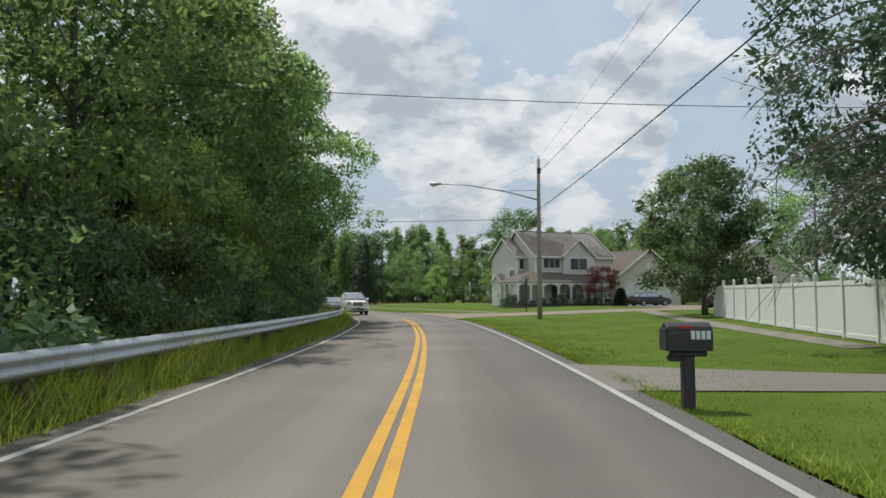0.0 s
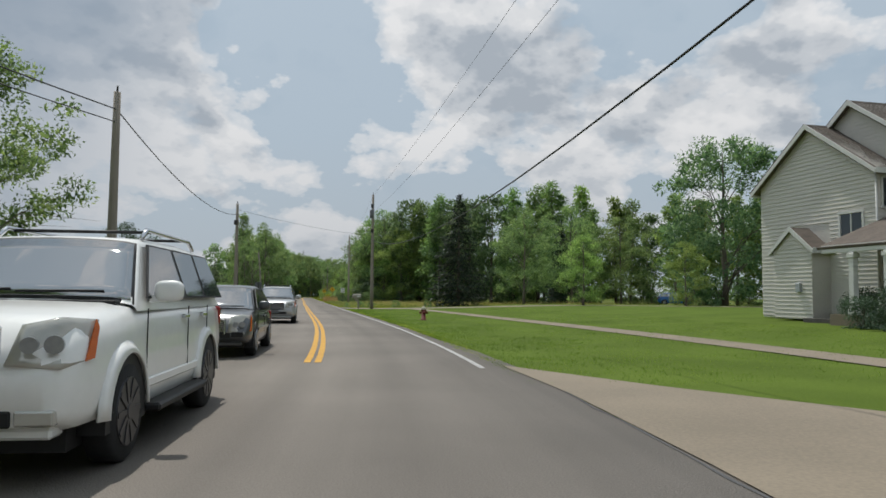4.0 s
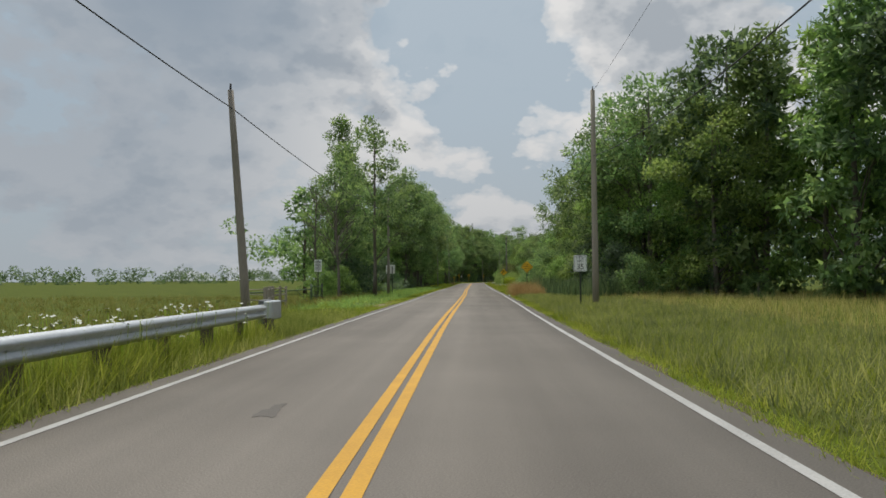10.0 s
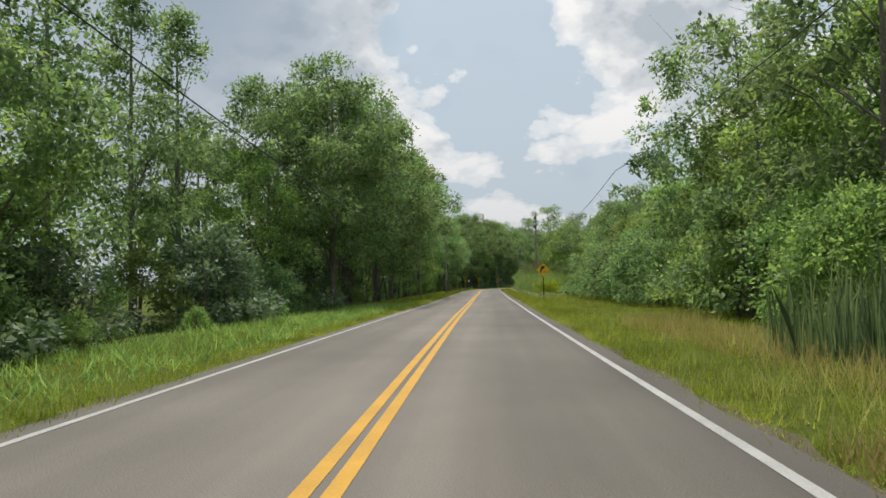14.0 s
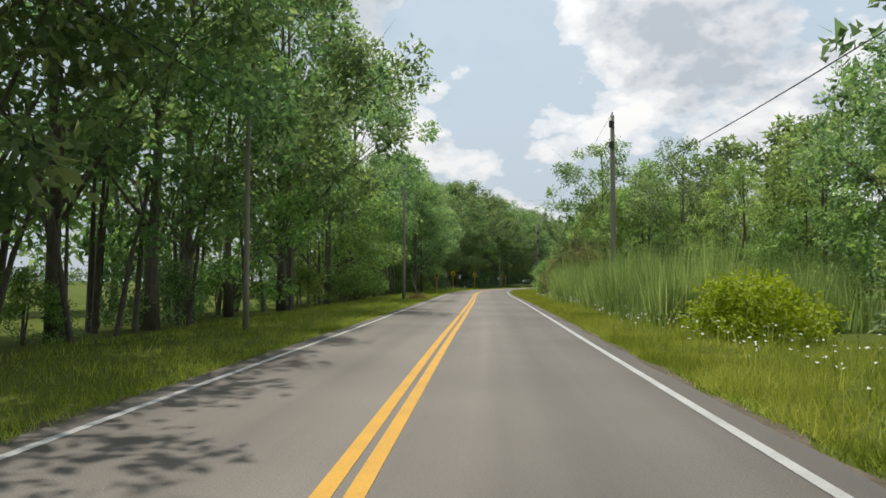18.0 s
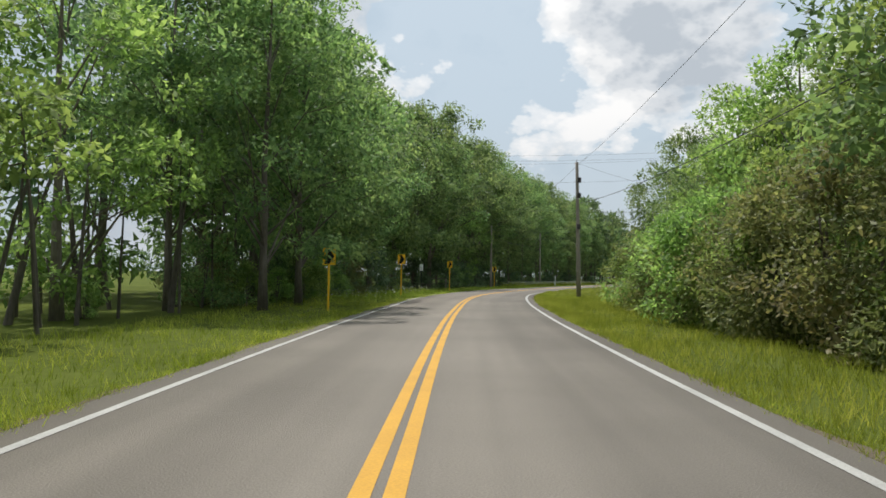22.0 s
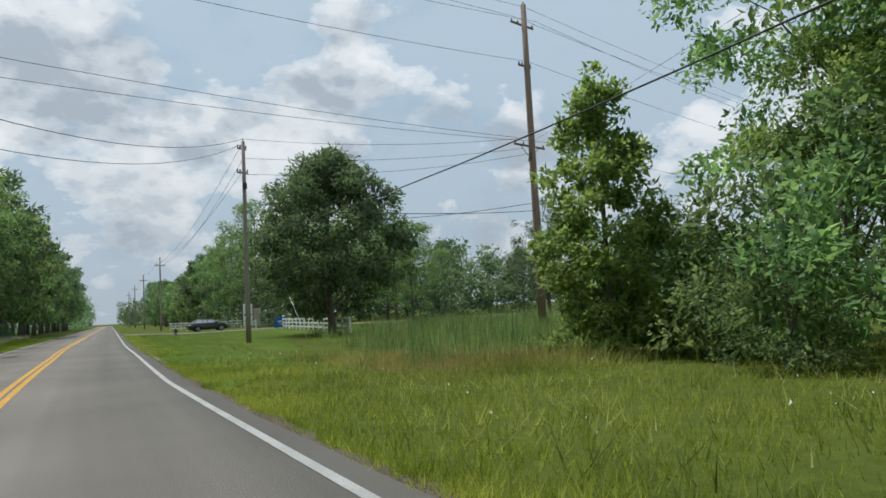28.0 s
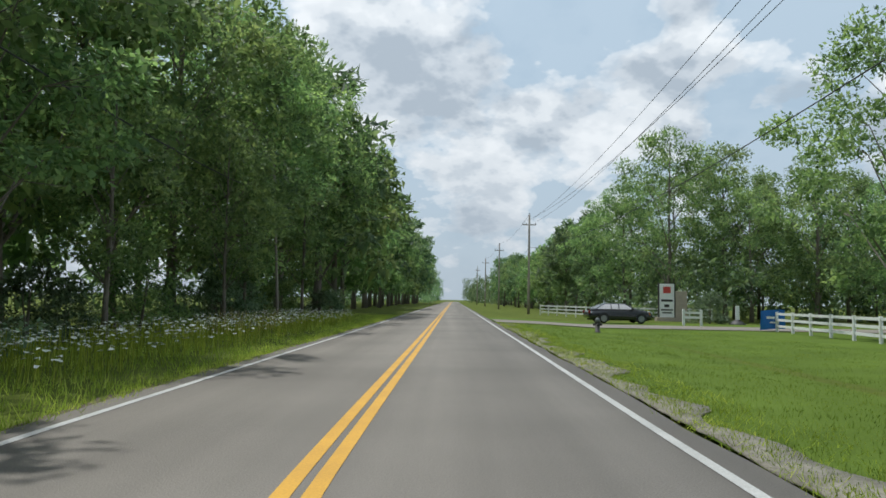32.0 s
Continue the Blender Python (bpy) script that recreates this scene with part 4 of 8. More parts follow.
woods_mass("deep_woods", 40, band(298, 336, -40, -24), 26, 9, label="thin woods with daylight between the trunks", low=2.5)
# right, from the field's end to the reeds
# mostly the light kind: its leaf colour replaces sun shining through the leaves
row(["light", "maple", "light"], 196, 238, 4.2, 12.6, 14.8, (1.1, 1.34))
row(["light", "maple", "light"], 238, 266, 3.0, 12.2, 15.0, (0.74, 0.92))
row(["light", "light", "maple"], 182, 198, 3.8, 13.0, 16.5, (1.25, 1.5))
row(["shrub_light", "shrub", "shrub_dark"], 184, 204, 2.6, 10.5, 12.5, (0.9, 1.4), "verge shrubs")
row(["shrub", "shrub_light", "shrub"], 204, 262, 2.5, 8.4, 10.2, (1.0, 1.5), "verge shrubs")
row(["far", "far_dark"], 196, 345, 10, 18, 26, (0.9, 1.15))
woods_mass("deep_woods", 33, band(196, 345, 17, 32), 200, 9, label="dense woods beyond the right verge")
row(["light", "maple", "light"], 264, 300, 4.4, 13.0, 15.8, (0.8, 1.0))
row(["light", "light", "maple"], 302, 336, 3.4, 10.4, 13.0, (0.98, 1.2))
row(["shrub_russet", "shrub_russet", "shrub_light", "shrub_russet"], 303, 336, 1.7, 7.3, 8.9, (1.2, 1.7), "verge shrubs")
row(["shrub_dark", "shrub", "shrub_russet"], 326, 342, 2.6, -12.8, -10.6, (0.7, 1.1), "verge shrubs")
row(["shrub_russet", "shrub_light", "shrub_dark"], 328, 342, 3.0, -10.4, -9.0, (0.55, 0.95), "verge shrubs")
row(["shrub_russet", "shrub_light"], 300, 326, 6.5, -12.4, -11.0, (0.35, 0.6), "verge shrubs")
stem_mass("thin_trunks", 71, band(236, 336, -14.5, -9.6), 110, 5.5, BARK, "many thin bare trunks in the shade of the woods", (0.04, 0.1))
stem_mass("thin_trunks", 72, band(-8, 50, -13, -9), 40, 6.0, BARK, "thin bare trunks behind the guardrail", (0.04, 0.1))
one("shrub_light", -79.5, 281.5, 0.5)
for q in ((-24.2, 128.9, 0.26), (-23.2, 129.1, 0.24), (-25.4, 128.0, 0.2), (-20.5, 129.3, 0.28), (-17.0, 129.4, 0.25)):
    one("shrub", *q, "low weedy shrub at the mown edge")
# woodland edge behind the field and the houses
EDGE = [(-31, 184), (-20, 172), (0, 162), (20, 158), (60, 152)]
line_of(["edge", "edge_light", "edge", "edge_dark"], EDGE[:3], 3.7, 1.0, (1.08, 1.32))
line_of(["edge", "edge_light", "edge", "edge_dark"], EDGE[2:], 3.9, 1.0, (0.95, 1.15))
line_of(["edge_dark", "far_tall", "edge"], [(-34, 200), (-12, 178), (20, 166), (64, 160)], 7, 2, (0.95, 1.15))
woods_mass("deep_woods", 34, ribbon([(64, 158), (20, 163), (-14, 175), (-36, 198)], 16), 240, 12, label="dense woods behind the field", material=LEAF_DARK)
line_of(["shrub", "shrub_dark"], [(-40, 190), (-18, 168), (2, 159), (30, 155)], 4.2, 1.2, (0.5, 0.9), "woodland edge shrubs")
for q in ((26, 126, 1.35), (37, 128, 1.4), (48, 122, 1.3), (30, 136, 1.4), (38.5, 108, 1.5), (50, 104, 1.3), (60, 116, 1.2)):
    one("oak", q[0], q[1], q[2] * 0.7, "large old shade tree behind the house")
for q in ((-7.5, 137.5, 0.88), (-2, 150, 1.05), (4, 147, 0.9)):
    one("maple", *q)
one("light", -1.2, 124.5, 0.72, "young rounded lawn tree with pale leaves")
one("light", 8.3, 125.6, 0.66, "young rounded lawn tree with pale leaves")
one("oak", 33, 99, 1.32, "large old shade tree behind the house"); one("ash", 26, 50, 0.8); one("ash", 46, 74, 1.0); one("maple", 44, 60, 1.0); one("ash", 34, 40, 0.95)
# round the second bend and on
for q, u, k, kind in ((336.5, -10.6, 1.12, "ash"), (341, -12.2, 1.16, "poplar"), (347, -12.8, 1.2, "ash"), (352, -12.6, 1.1, "poplar")):
    one(kind, *road_xy(q, u), k)
for kind, x, y, k in (("ash", -117.6, 350.5, 1.42), ("oak", -121.0, 357.0, 1.36), ("ash", -120.5, 371.0, 1.4), ("oak", -124.0, 364.0, 1.4)):
    one(kind, x, y, k, "tall woodland tree outside the bend")
row(["ash", "light", "maple"], 334, 392, 4.8, -15.5, -11.5, (1.15, 1.4))
row(["ash", "oak", "maple", "ash"], 392, 470, 4.8, -14.4, -12.6, (1.25, 1.48))
row(["young"], 396, 460, 9, -10.5, -9.0, (0.7, 1.1))
row(["far", "far_dark", "far_tall"], 336, 560, 11, -24, -16, (1.0, 1.35))
row(["far", "far_dark"], 470, 640, 7.5, -13.5, -10.5, (1.15, 1.45))
row(["shrub_dark", "shrub", "shrub_dark"], 336, 480, 3.4, -13.0, -9.6, (0.5, 1.0), "verge shrubs")
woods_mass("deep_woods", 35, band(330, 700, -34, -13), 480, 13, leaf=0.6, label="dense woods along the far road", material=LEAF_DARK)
for q in (("maple", -90.4, 362.6, 1.12), ("oak", -87.0, 369.0, 1.1), ("light", -89.8, 367.0, 0.9), ("maple", -86.0, 362.5, 1.15), ("ash", -84.5, 366.0, 1.05), ("maple", -92.2, 357.0, 0.95), ("ash", -91.8, 350.5, 1.1), ("maple", -93.2, 344.0, 0.85),
          ("ash", -78, 374, 0.9), ("maple", -80, 358, 1.1), ("oak", -84, 346, 1.1), ("maple", -90, 336, 0.9), ("light", -87, 328, 0.9)):
    one(*q)
row(["shrub_light", "shrub"], 352, 384, 2.4, 11.0, 14.0, (0.6, 1.0), "verge shrubs")
for q in ((-94.2, 366.4, 1.3), (-94.8, 362.2, 1.35), (-94.6, 357.8, 1.3), (-94.9, 353.0, 1.2), (-93.6, 369.6, 1.2)):
    one("shrub", *q)
for q in ((-94.8, 370.1, 0.6), (-94.6, 369.6, 0.75), (-92.6, 368.4, 0.9)):
    one("shrub_light", *q)
one("ash", -87.5, 431.5, 1.24, "tall open-crowned tree behind the fence")
for q in (("oak", -89, 468, 1.35), ("oak", -82, 472, 1.3), ("oak", -90.5, 482, 1.15), ("maple", -77, 462, 1.25), ("oak", -91.5, 494, 1.0), ("ash", -74, 446, 1.0), ("oak", -70, 470, 1.1), ("maple", -92.5, 507, 1.0), ("ash", -80, 424, 0.8), ("oak", -85, 480, 1.2), ("oak", -88, 490, 1.05), ("maple", -83, 462, 1.0), ("oak", -76, 478, 1.2), ("maple", -72, 455, 1.1)):
    one(*q)
line_of(["edge_dark", "far_dark", "edge_dark"], [(-80, 480), (-66, 473), (-50, 464), (-34, 455), (-14, 450)], 5.2, 2.0, (0.7, 0.92), "trees beyond the meadow")
woods_mass("deep_woods", 42, ribbon([(-16, 458), (-36, 463), (-52, 472), (-70, 482)], -10), 190, 9, label="dense woods beyond the cattails", material=LEAF_SHADE, low=0.2)
line_of(["far_dark", "far", "oak"], [(-92.5, 500), (-94, 520), (-96, 545), (-99, 600)], 8, 1.5, (0.7, 0.95), "roadside trees")
for q in (("edge_dark", -57, 441, 0.62), ("edge_dark", -30, 440, 0.6), ("far_dark", -55, 470, 0.9), ("far_dark", -20, 455, 0.8), ("far", -62, 500, 0.9), ("far_dark", -48, 512, 0.9), ("far", -30, 500, 0.9)):
    one(*q)
one("shrub_dark", -89.6, 453.6, 0.75, "round clipped bush by the entrance sign")
row(["far", "far_dark"], 520, 740, 10, 17, 26, (0.85, 1.15))
woods_mass("deep_woods", 29, ribbon([(-52, 520), (-66, 480), (-70, 440)], -14), 110, 11, label="dense woods behind the park lawn", material=LEAF_DARK)
woods_mass("deep_woods", 28, band(474, 580, 16.5, 38), 170, 8, label="dense low woods behind the park trees", material=LEAF_DARK, low=0.3)
woods_mass("deep_woods", 36, band(520, 800, 16, 46), 260, 12, leaf=0.7, label="distant woods beyond the lawns", material=LEAF_DARK)
woods_mass("far_woods", 37, ribbon([(-70, 600), (40, 560), (150, 450), (200, 280), (180, 150)], -25), 520, 12, leaf=1.2, per=60, label="distant tree line beyond the meadow", rad=(2.5, 4.5), material=LEAF_DARK)
woods_mass("far_woods", 38, ribbon([(-300, 60), (-330, 260), (-220, 420)], -25), 330, 6, leaf=1.1, per=50, label="low distant trees beyond the left field", rad=(2, 3.2), material=LEAF_DARK)
woods_mass("far_woods", 39, band(640, 900, -24, -8.5), 170, 13, leaf=0.9, per=60, label="distant woods at the end of the road", rad=(2.2, 3.6), material=LEAF_DARK)
woods_mass("far_woods", 38, band(720, 900, 7, 22), 110, 12, leaf=0.9, per=60, label="distant trees at the end of the road", rad=(2.2, 3.6), material=LEAF_DARK)


# ---- particular plants ----
def spruce(x, y, height, radius, label, seed, turn=0):
    ob = thing("spruce", label, "tree", m=place(x, y, -0.05, turn))
    wood, (lv, lf) = spruce_data(seed, height, radius)
    part("trunk", wood.mesh("trunk", BARK, True), BARK, ob)
    part("crown", mesh_np("crown", lv, lf, NEEDLE), NEEDLE, ob)
    return ob


spruce(-14.3, 132.6, 12.4, 3.7, "tall dark blue-green spruce on the lawn", 61)
spruce(-3.5, 156.0, 12.0, 2.6, "dark spruce at the woodland edge", 62)
spruce(-128.7, 390.0, 23.0, 4.5, "very tall spruce rising over the woods", 63)
spruce(-124.5, 380.0, 17.0, 4.0, "tall spruce among the woods", 64)
spruce(19.9, 80.6, 2.2, 0.55, "small clipped cone evergreen by the garage", 65)


def bare_tree(x, y, h, seed, label, lean=0.0, spread=2.2, n=26):
    """A dead tree: trunk, limbs and twigs."""
    r = np.random.RandomState(seed)
    ob = thing("dead_tree", label, "tree", m=place(x, y))
    pipe("trunk", [(lean * z, 0.1 * math.sin(z), z) for z in np.linspace(-0.2, h, 8)], [0.13 * (1 - 0.85 * k / 7) for k in range(8)], BARK, ob, 7)
    for k in range(n):
        z = h * r.uniform(0.3, 0.9)
        a, L = r.uniform(0, 2 * np.pi), spread * r.uniform(0.4, 1.0) * (1.15 - 0.6 * z / h)
        p = np.array([lean * z, 0, z])
        d = np.array([math.cos(a), math.sin(a), r.uniform(0.7, 1.3)])
        bag = Bag().add(tube([p, p + d * L * 0.5 + r.normal(0, 0.1, 3), p + d * L], [0.035, 0.02, 0.006], 5, False))
        for j in range(5):
            q = p + d * L * r.uniform(0.3, 0.95)
            e = d + r.normal(0, 0.6, 3)
            bag.add(tube([q, q + e * L * 0.18, q + e * L * 0.36 + np.array([0, 0, 0.05])], [0.012, 0.008, 0.003], 4, False))
        part("branch", bag.mesh("branch", BARK, True), BARK, ob)
    return ob


bare_tree(-56.6, 173.5, 7.2, 66, "leafless dead tree at the field's corner", -0.03, 2.9, 20)
bare_tree(-61.5, 178.0, 9.5, 67, "leafless dead tree behind a thicket")
bare_tree(-119.6, 370.5, 6.0, 68, "small grey dead tree beside a pole", 0.05, 1.6)


def bare_boughs():
    """Dry hanging boughs on the dark tree over the fence."""
    r = np.random.RandomState(69)
    ob = thing("dry_branches", "dry leafless boughs hanging from a dark tree", "branches", m=place(8.9, 13.6))
    for k in range(16):
        z, a = r.uniform(2.6, 8.0), r.uniform(150, 260)
        d = np.array([math.cos(radians(a)), math.sin(radians(a)), 0])
        L = r.uniform(2.0, 3.6)
        p = np.array([0.8, 1.2, z])
        pts = [p + d * L * t + np.array([0, 0, -1.1 * L * t * t * 0.45]) for t in (0, 0.3, 0.6, 0.85, 1.0)]
        bag = Bag().add(tube(pts, [0.04, 0.03, 0.02, 0.012, 0.005], 5, False))
        for j in range(16):
            t = r.uniform(0.2, 1)
            q = p + d * L * t + np.array([0, 0, -1.1 * L * t * t * 0.45])
            e = d * 0.7 + r.normal(0, 0.55, 3) + np.array([0, 0, -0.3])
            bag.add(tube([q, q + e * 0.35, q + e * 0.7 + np.array([0, 0, -0.08])], [0.01, 0.007, 0.003], 4, False))
        part("bough", bag.mesh("bough", BARK, True), BARK, ob)


bare_boughs()


def special(name, label, material, x, y, **kw):
    ob = tree_kind(name, label, "tree" if name == "tree" else "shrub", material, **kw)
    ob.matrix_basis = place(x, y, -0.03)
    return ob



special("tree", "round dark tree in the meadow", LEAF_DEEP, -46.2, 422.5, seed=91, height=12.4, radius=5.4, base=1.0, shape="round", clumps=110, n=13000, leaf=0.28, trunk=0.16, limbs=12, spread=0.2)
special("tree", "sparse half-bare tree in the meadow", LEAF_SHADE, -63.6, 424, seed=92, height=13.8, radius=5.6, base=2.2, shape="oval", clumps=64, n=8500, leaf=0.22, trunk=0.15, limbs=24, spread=0.16, stems=2, fill=0.1)

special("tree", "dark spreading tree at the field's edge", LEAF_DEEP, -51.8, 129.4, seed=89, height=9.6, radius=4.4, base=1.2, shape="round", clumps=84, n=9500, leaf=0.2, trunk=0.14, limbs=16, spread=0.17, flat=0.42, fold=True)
special("tree", "round bright green maple by the white fence", LEAF_DARK, 15.9, 43.8, seed=87, height=9.6, radius=4.5, base=1.1, shape="round", clumps=120, n=15000, leaf=0.215, trunk=0.16, limbs=14, spread=0.185, fill=0.4, fold=True)
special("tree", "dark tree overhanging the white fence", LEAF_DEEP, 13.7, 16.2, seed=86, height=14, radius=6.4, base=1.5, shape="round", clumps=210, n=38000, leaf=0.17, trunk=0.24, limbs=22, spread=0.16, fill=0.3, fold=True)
special("tree", "upright light green young tree at the thicket's end", LEAF_LIGHT, -95.4, 369.8, seed=85, height=8.2, radius=2.3, base=0.3, shape="cone", clumps=230, n=14000, leaf=0.17, trunk=0.08, limbs=14, spread=0.165, fill=0.25, fold=True, low=1.7)
special("tree", "great old shade tree beside the house", LEAF_DARK, 13.5, 134.0, seed=88, height=18.0, radius=7.2, base=0.6, shape="round", clumps=150, n=15000, leaf=0.33, trunk=0.3, limbs=16, spread=0.17, fill=0.3, fold=True)
special("tree", "large dense linden with a conical dark crown", LEAF_DARK, -93.3, 406.2, seed=84, height=13.8, radius=6.3, base=1.5, shape="oval", clumps=260, n=32000, leaf=0.27, trunk=0.25, limbs=14, spread=0.165, fill=0.3, fold=True)
special("tree", "dark red ornamental maple before the garage", LEAF_RED, 18.0, 82.0, seed=81, height=4.7, radius=2.3, base=1.3, shape="round", clumps=64, n=7500, leaf=0.115, trunk=0.08, limbs=12, spread=0.22, flat=0.5)
special("shrub", "bright lime-yellow rounded shrub in the verge", LEAF_LIME, *road_xy(263.0, 6.2), seed=82, height=1.45, radius=1.9, base=0.1, shape="bush", clumps=60, n=5200, leaf=0.12, trunk=0.03, limbs=8, spread=0.3, stems=3, fold=True)
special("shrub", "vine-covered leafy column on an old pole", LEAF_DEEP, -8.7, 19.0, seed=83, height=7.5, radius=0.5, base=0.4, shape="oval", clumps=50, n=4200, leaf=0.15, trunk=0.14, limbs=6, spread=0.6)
HX = Matrix.Translation((9.4, 83.3, 0)) @ Matrix.Rotation(radians(22.8), 4, "Z")
for a, b, k in ((-0.9, 1.9, 0.95), (-1.4, 0.9, 1.2), (-2.9, -0.6, 1.0), (-2.9, -2.2, 1.35), (-2.2, -3.4, 0.8), (-1.0, -3.6, 0.75), (0.4, -3.4, 0.9), (1.9, -3.3, 0.95), (3.0, -3.4, 1.25), (5.2, -3.4, 1.3), (6.4, -3.5, 0.8), (7.7, -3.4, 1.0), (9.2, -3.4, 0.8), (11.0, -3.6, 0.7)):
    q = HX @ Vector((a, b, 0))
    one("hedge", q.x, q.y, k)

# ---- grass, reeds and flowers ----
def heavy(s0, s1, u0, u1, power=1.7):
    """A band that is denser towards u0."""
    def pick(rng, n):
        return road_xy(rng.uniform(s0, s1, n), u0 + (u1 - u0) * rng.uniform(0, 1, n) ** power)
    return pick


blades("verge_grass", 51, heavy(-8, 88, -4.38, -7.6, 1.2), 56000, 0.38, 0.016, GRASS, "tall mixed grass under the guardrail")
blades("verge_grass", 50, heavy(109, 160, -4.38, -8.0, 1.2), 44000, 0.46, 0.016, GRASS_FIELD, "tall seeding grass under the guardrail")
# these weeds get a darker leaf colour in place of tree shade
blades("verge_weeds", 79, heavy(-8, 56, -4.5, -6.6, 1.0), 12000, 0.5, 0.05, LEAF_DARK, "leafy weeds under the guardrail, coloured dark for shade", "weeds", 0.5)
blades("verge_weeds", 39, heavy(112, 150, -4.62, -5.5, 1.0), 11000, 0.78, 0.018, GRASS, "rough weeds at the guardrail posts", bend=0.5)
blades("verge_weeds", 49, heavy(-8, 86, -4.62, -5.5, 1.0), 24000, 0.78, 0.018, GRASS, "rough weeds at the guardrail posts", bend=0.5)
blades("verge_grass", 52, heavy(158, 335, -4.36, -9.5), 90000, 0.24, 0.014, GRASS, "green grass verge along the road")
blades("verge_grass", 53, heavy(130, 262, 2.44, 9.5, 1.4), 84000, 0.29, 0.014, GRASS, "green grass verge along the near lane")
def right_edge(rng, n):
    s = rng.uniform(-6, 456, n)
    s = np.where((s > 47.5) & (s < 69.5), s - 30, np.where((s > 123.5) & (s < 131), s + 12, s))
    return road_xy(s, rng.uniform(2.36, 2.66, n))


blades("edge_grass", 75, right_edge, 42000, 0.11, 0.012, GRASS, "ragged grass creeping over the road edge", bend=0.8, lift=0.04)
blades("edge_grass", 76, heavy(-6, 456, -4.26, -4.6, 1.0), 46000, 0.12, 0.012, GRASS, "ragged grass creeping over the far road edge", bend=0.8, lift=0.04)
blades("verge_grass", 48, heavy(250, 345, 2.44, 6.5), 60000, 0.3, 0.014, GRASS, "rough green grass before the reeds")
blades("verge_grass", 54, heavy(335, 470, -4.36, -10), 56000, 0.27, 0.015, GRASS, "green grass verge before the woods")
blades("meadow_grass", 55, heavy(343, 394, 2.44, 22, 1.8), 110000, 0.21, 0.014, GRASS, "uneven green meadow grass")
blades("meadow_weeds", 47, heavy(350, 396, 3.5, 18, 1.2), 15000, 0.36, 0.02, GRASS_FIELD, "taller weeds in the meadow", bend=0.5)
blades("field_grass", 56, heavy(131, 200, 3.0, 44, 1.5), 90000, 0.44, 0.016, GRASS_FIELD, "tall dry-tipped field grass")
blades("field_grass", 46, heavy(78, 200, -8.5, -60, 1.8), 70000, 0.55, 0.022, GRASS_FIELD, "overgrown field behind the guardrail")
blades("lawn_grass", 45, heavy(-4, 47, 2.43, 16, 2.8), 70000, 0.07, 0.013, TURF, "short mown lawn grass", lift=0.045)
blades("lawn_grass", 44, heavy(66, 122.6, 2.43, 16, 2.2), 70000, 0.07, 0.013, TURF, "short mown lawn grass", lift=0.045)
blades("lawn_grass", 43, heavy(390, 456, 2.55, 15, 1.9), 80000, 0.07, 0.010, TURF, "short mown lawn grass", lift=0.045)
blades("reeds", 57, heavy(267, 301, 4.9, 11.5, 1.3), 42000, 2.7, 0.045, REED, "dense tall green reeds", "reeds", 0.15, 4, 0.2)
def reed_bed(rng, n):
    s = rng.uniform(389.5, 430, n)
    near = 8.0 + (s - 389.5) * 0.2 + np.clip(s - 402, 0, None) * 0.35 + 0.9 * np.sin(s * 0.9) + 0.6 * np.sin(s * 2.3 + 1)
    u = near + 24 * rng.uniform(0, 1, n) ** 1.5
    gap = np.sin(s * 0.75 + 0.4 * u) + np.sin(0.62 * u - 0.3 * s + 2) + 0.8 * np.sin(1.7 * u + 0.9 * s)
    keep = (gap > -0.9) | (rng.uniform(0, 1, n) < 0.3)
    s, u = np.where(keep, s, s[keep][rng.randint(0, keep.sum(), n)] if keep.any() else s), u
    return road_xy(s, np.maximum(u, 8.0 + (s - 389.5) * 0.2))


blades("reeds", 41, heavy(299, 306, 5.2, 6.8, 1.0), 1400, 1.9, 0.035, REED, "thinning reeds before the bushes", "reeds", 0.16, 4, 0.2)
blades("verge_weeds", 77, heavy(140, 192, 2.9, 9.5, 1.2), 30000, 0.38, 0.028, LEAF_OLIVE, "lush broad-leaved weeds in the verge", "weeds", 0.5)
blades("verge_weeds", 78, heavy(166, 240, -5.2, -9.5, 1.2), 12000, 0.42, 0.03, LEAF_LIGHT, "lush broad-leaved weeds before the shrubs", "weeds", 0.5)
blades("reeds", 58, reed_bed, 15000, 1.35, 0.034, CATTAIL, "dense green cattails at the meadow's end", "reeds", 0.13, 4, 0.22)
blades("reeds", 84, reed_bed, 8500, 1.05, 0.03, REED, "younger blue-green cattails in the same bed", "reeds", 0.18, 4, 0.25)
blades("dead_reeds", 85, reed_bed, 3200, 1.3, 0.02, GRASS_DRY, "brown dead stalks among the cattails", "reeds", 0.2, 3, 0.2)
blades("verge_weeds", 86, heavy(385, 396, 6.2, 13.0, 1.1), 8000, 0.5, 0.018, GRASS_FIELD, "rank yellowing weeds before the cattails", "weeds", 0.5)
blades("dry_grass", 87, heavy(387, 392.5, 6.4, 12.0, 1.0), 2600, 0.55, 0.018, GRASS_DRY, "tawny flattened grass before the cattails", bend=0.6)
blades("cattails", 59, heavy(183, 204, 5.2, 10, 1.0), 7000, 1.6, 0.035, LEAF_DARK, "dark green cattails by the verge", "reeds", 0.1, 4, 0.12, simple=False)
blades("rust_grass", 60, heavy(187, 194.5, 2.75, 5.0, 1.0), 11000, 1.15, 0.022, RUST_GRASS, "rust-brown dry tall grass", bend=0.22)
blades("dry_grass", 62, heavy(188, 196, 2.6, 3.8, 1.0), 3000, 0.7, 0.018, GRASS_DRY, "straw-coloured dry grass at the verge", bend=0.3)
blades("seed_heads", 42, heavy(134, 186, 8.5, 40, 1.2), 26000, 0.66, 0.02, GRASS_DRY, "tawny seed heads over the field grass", bend=0.25)
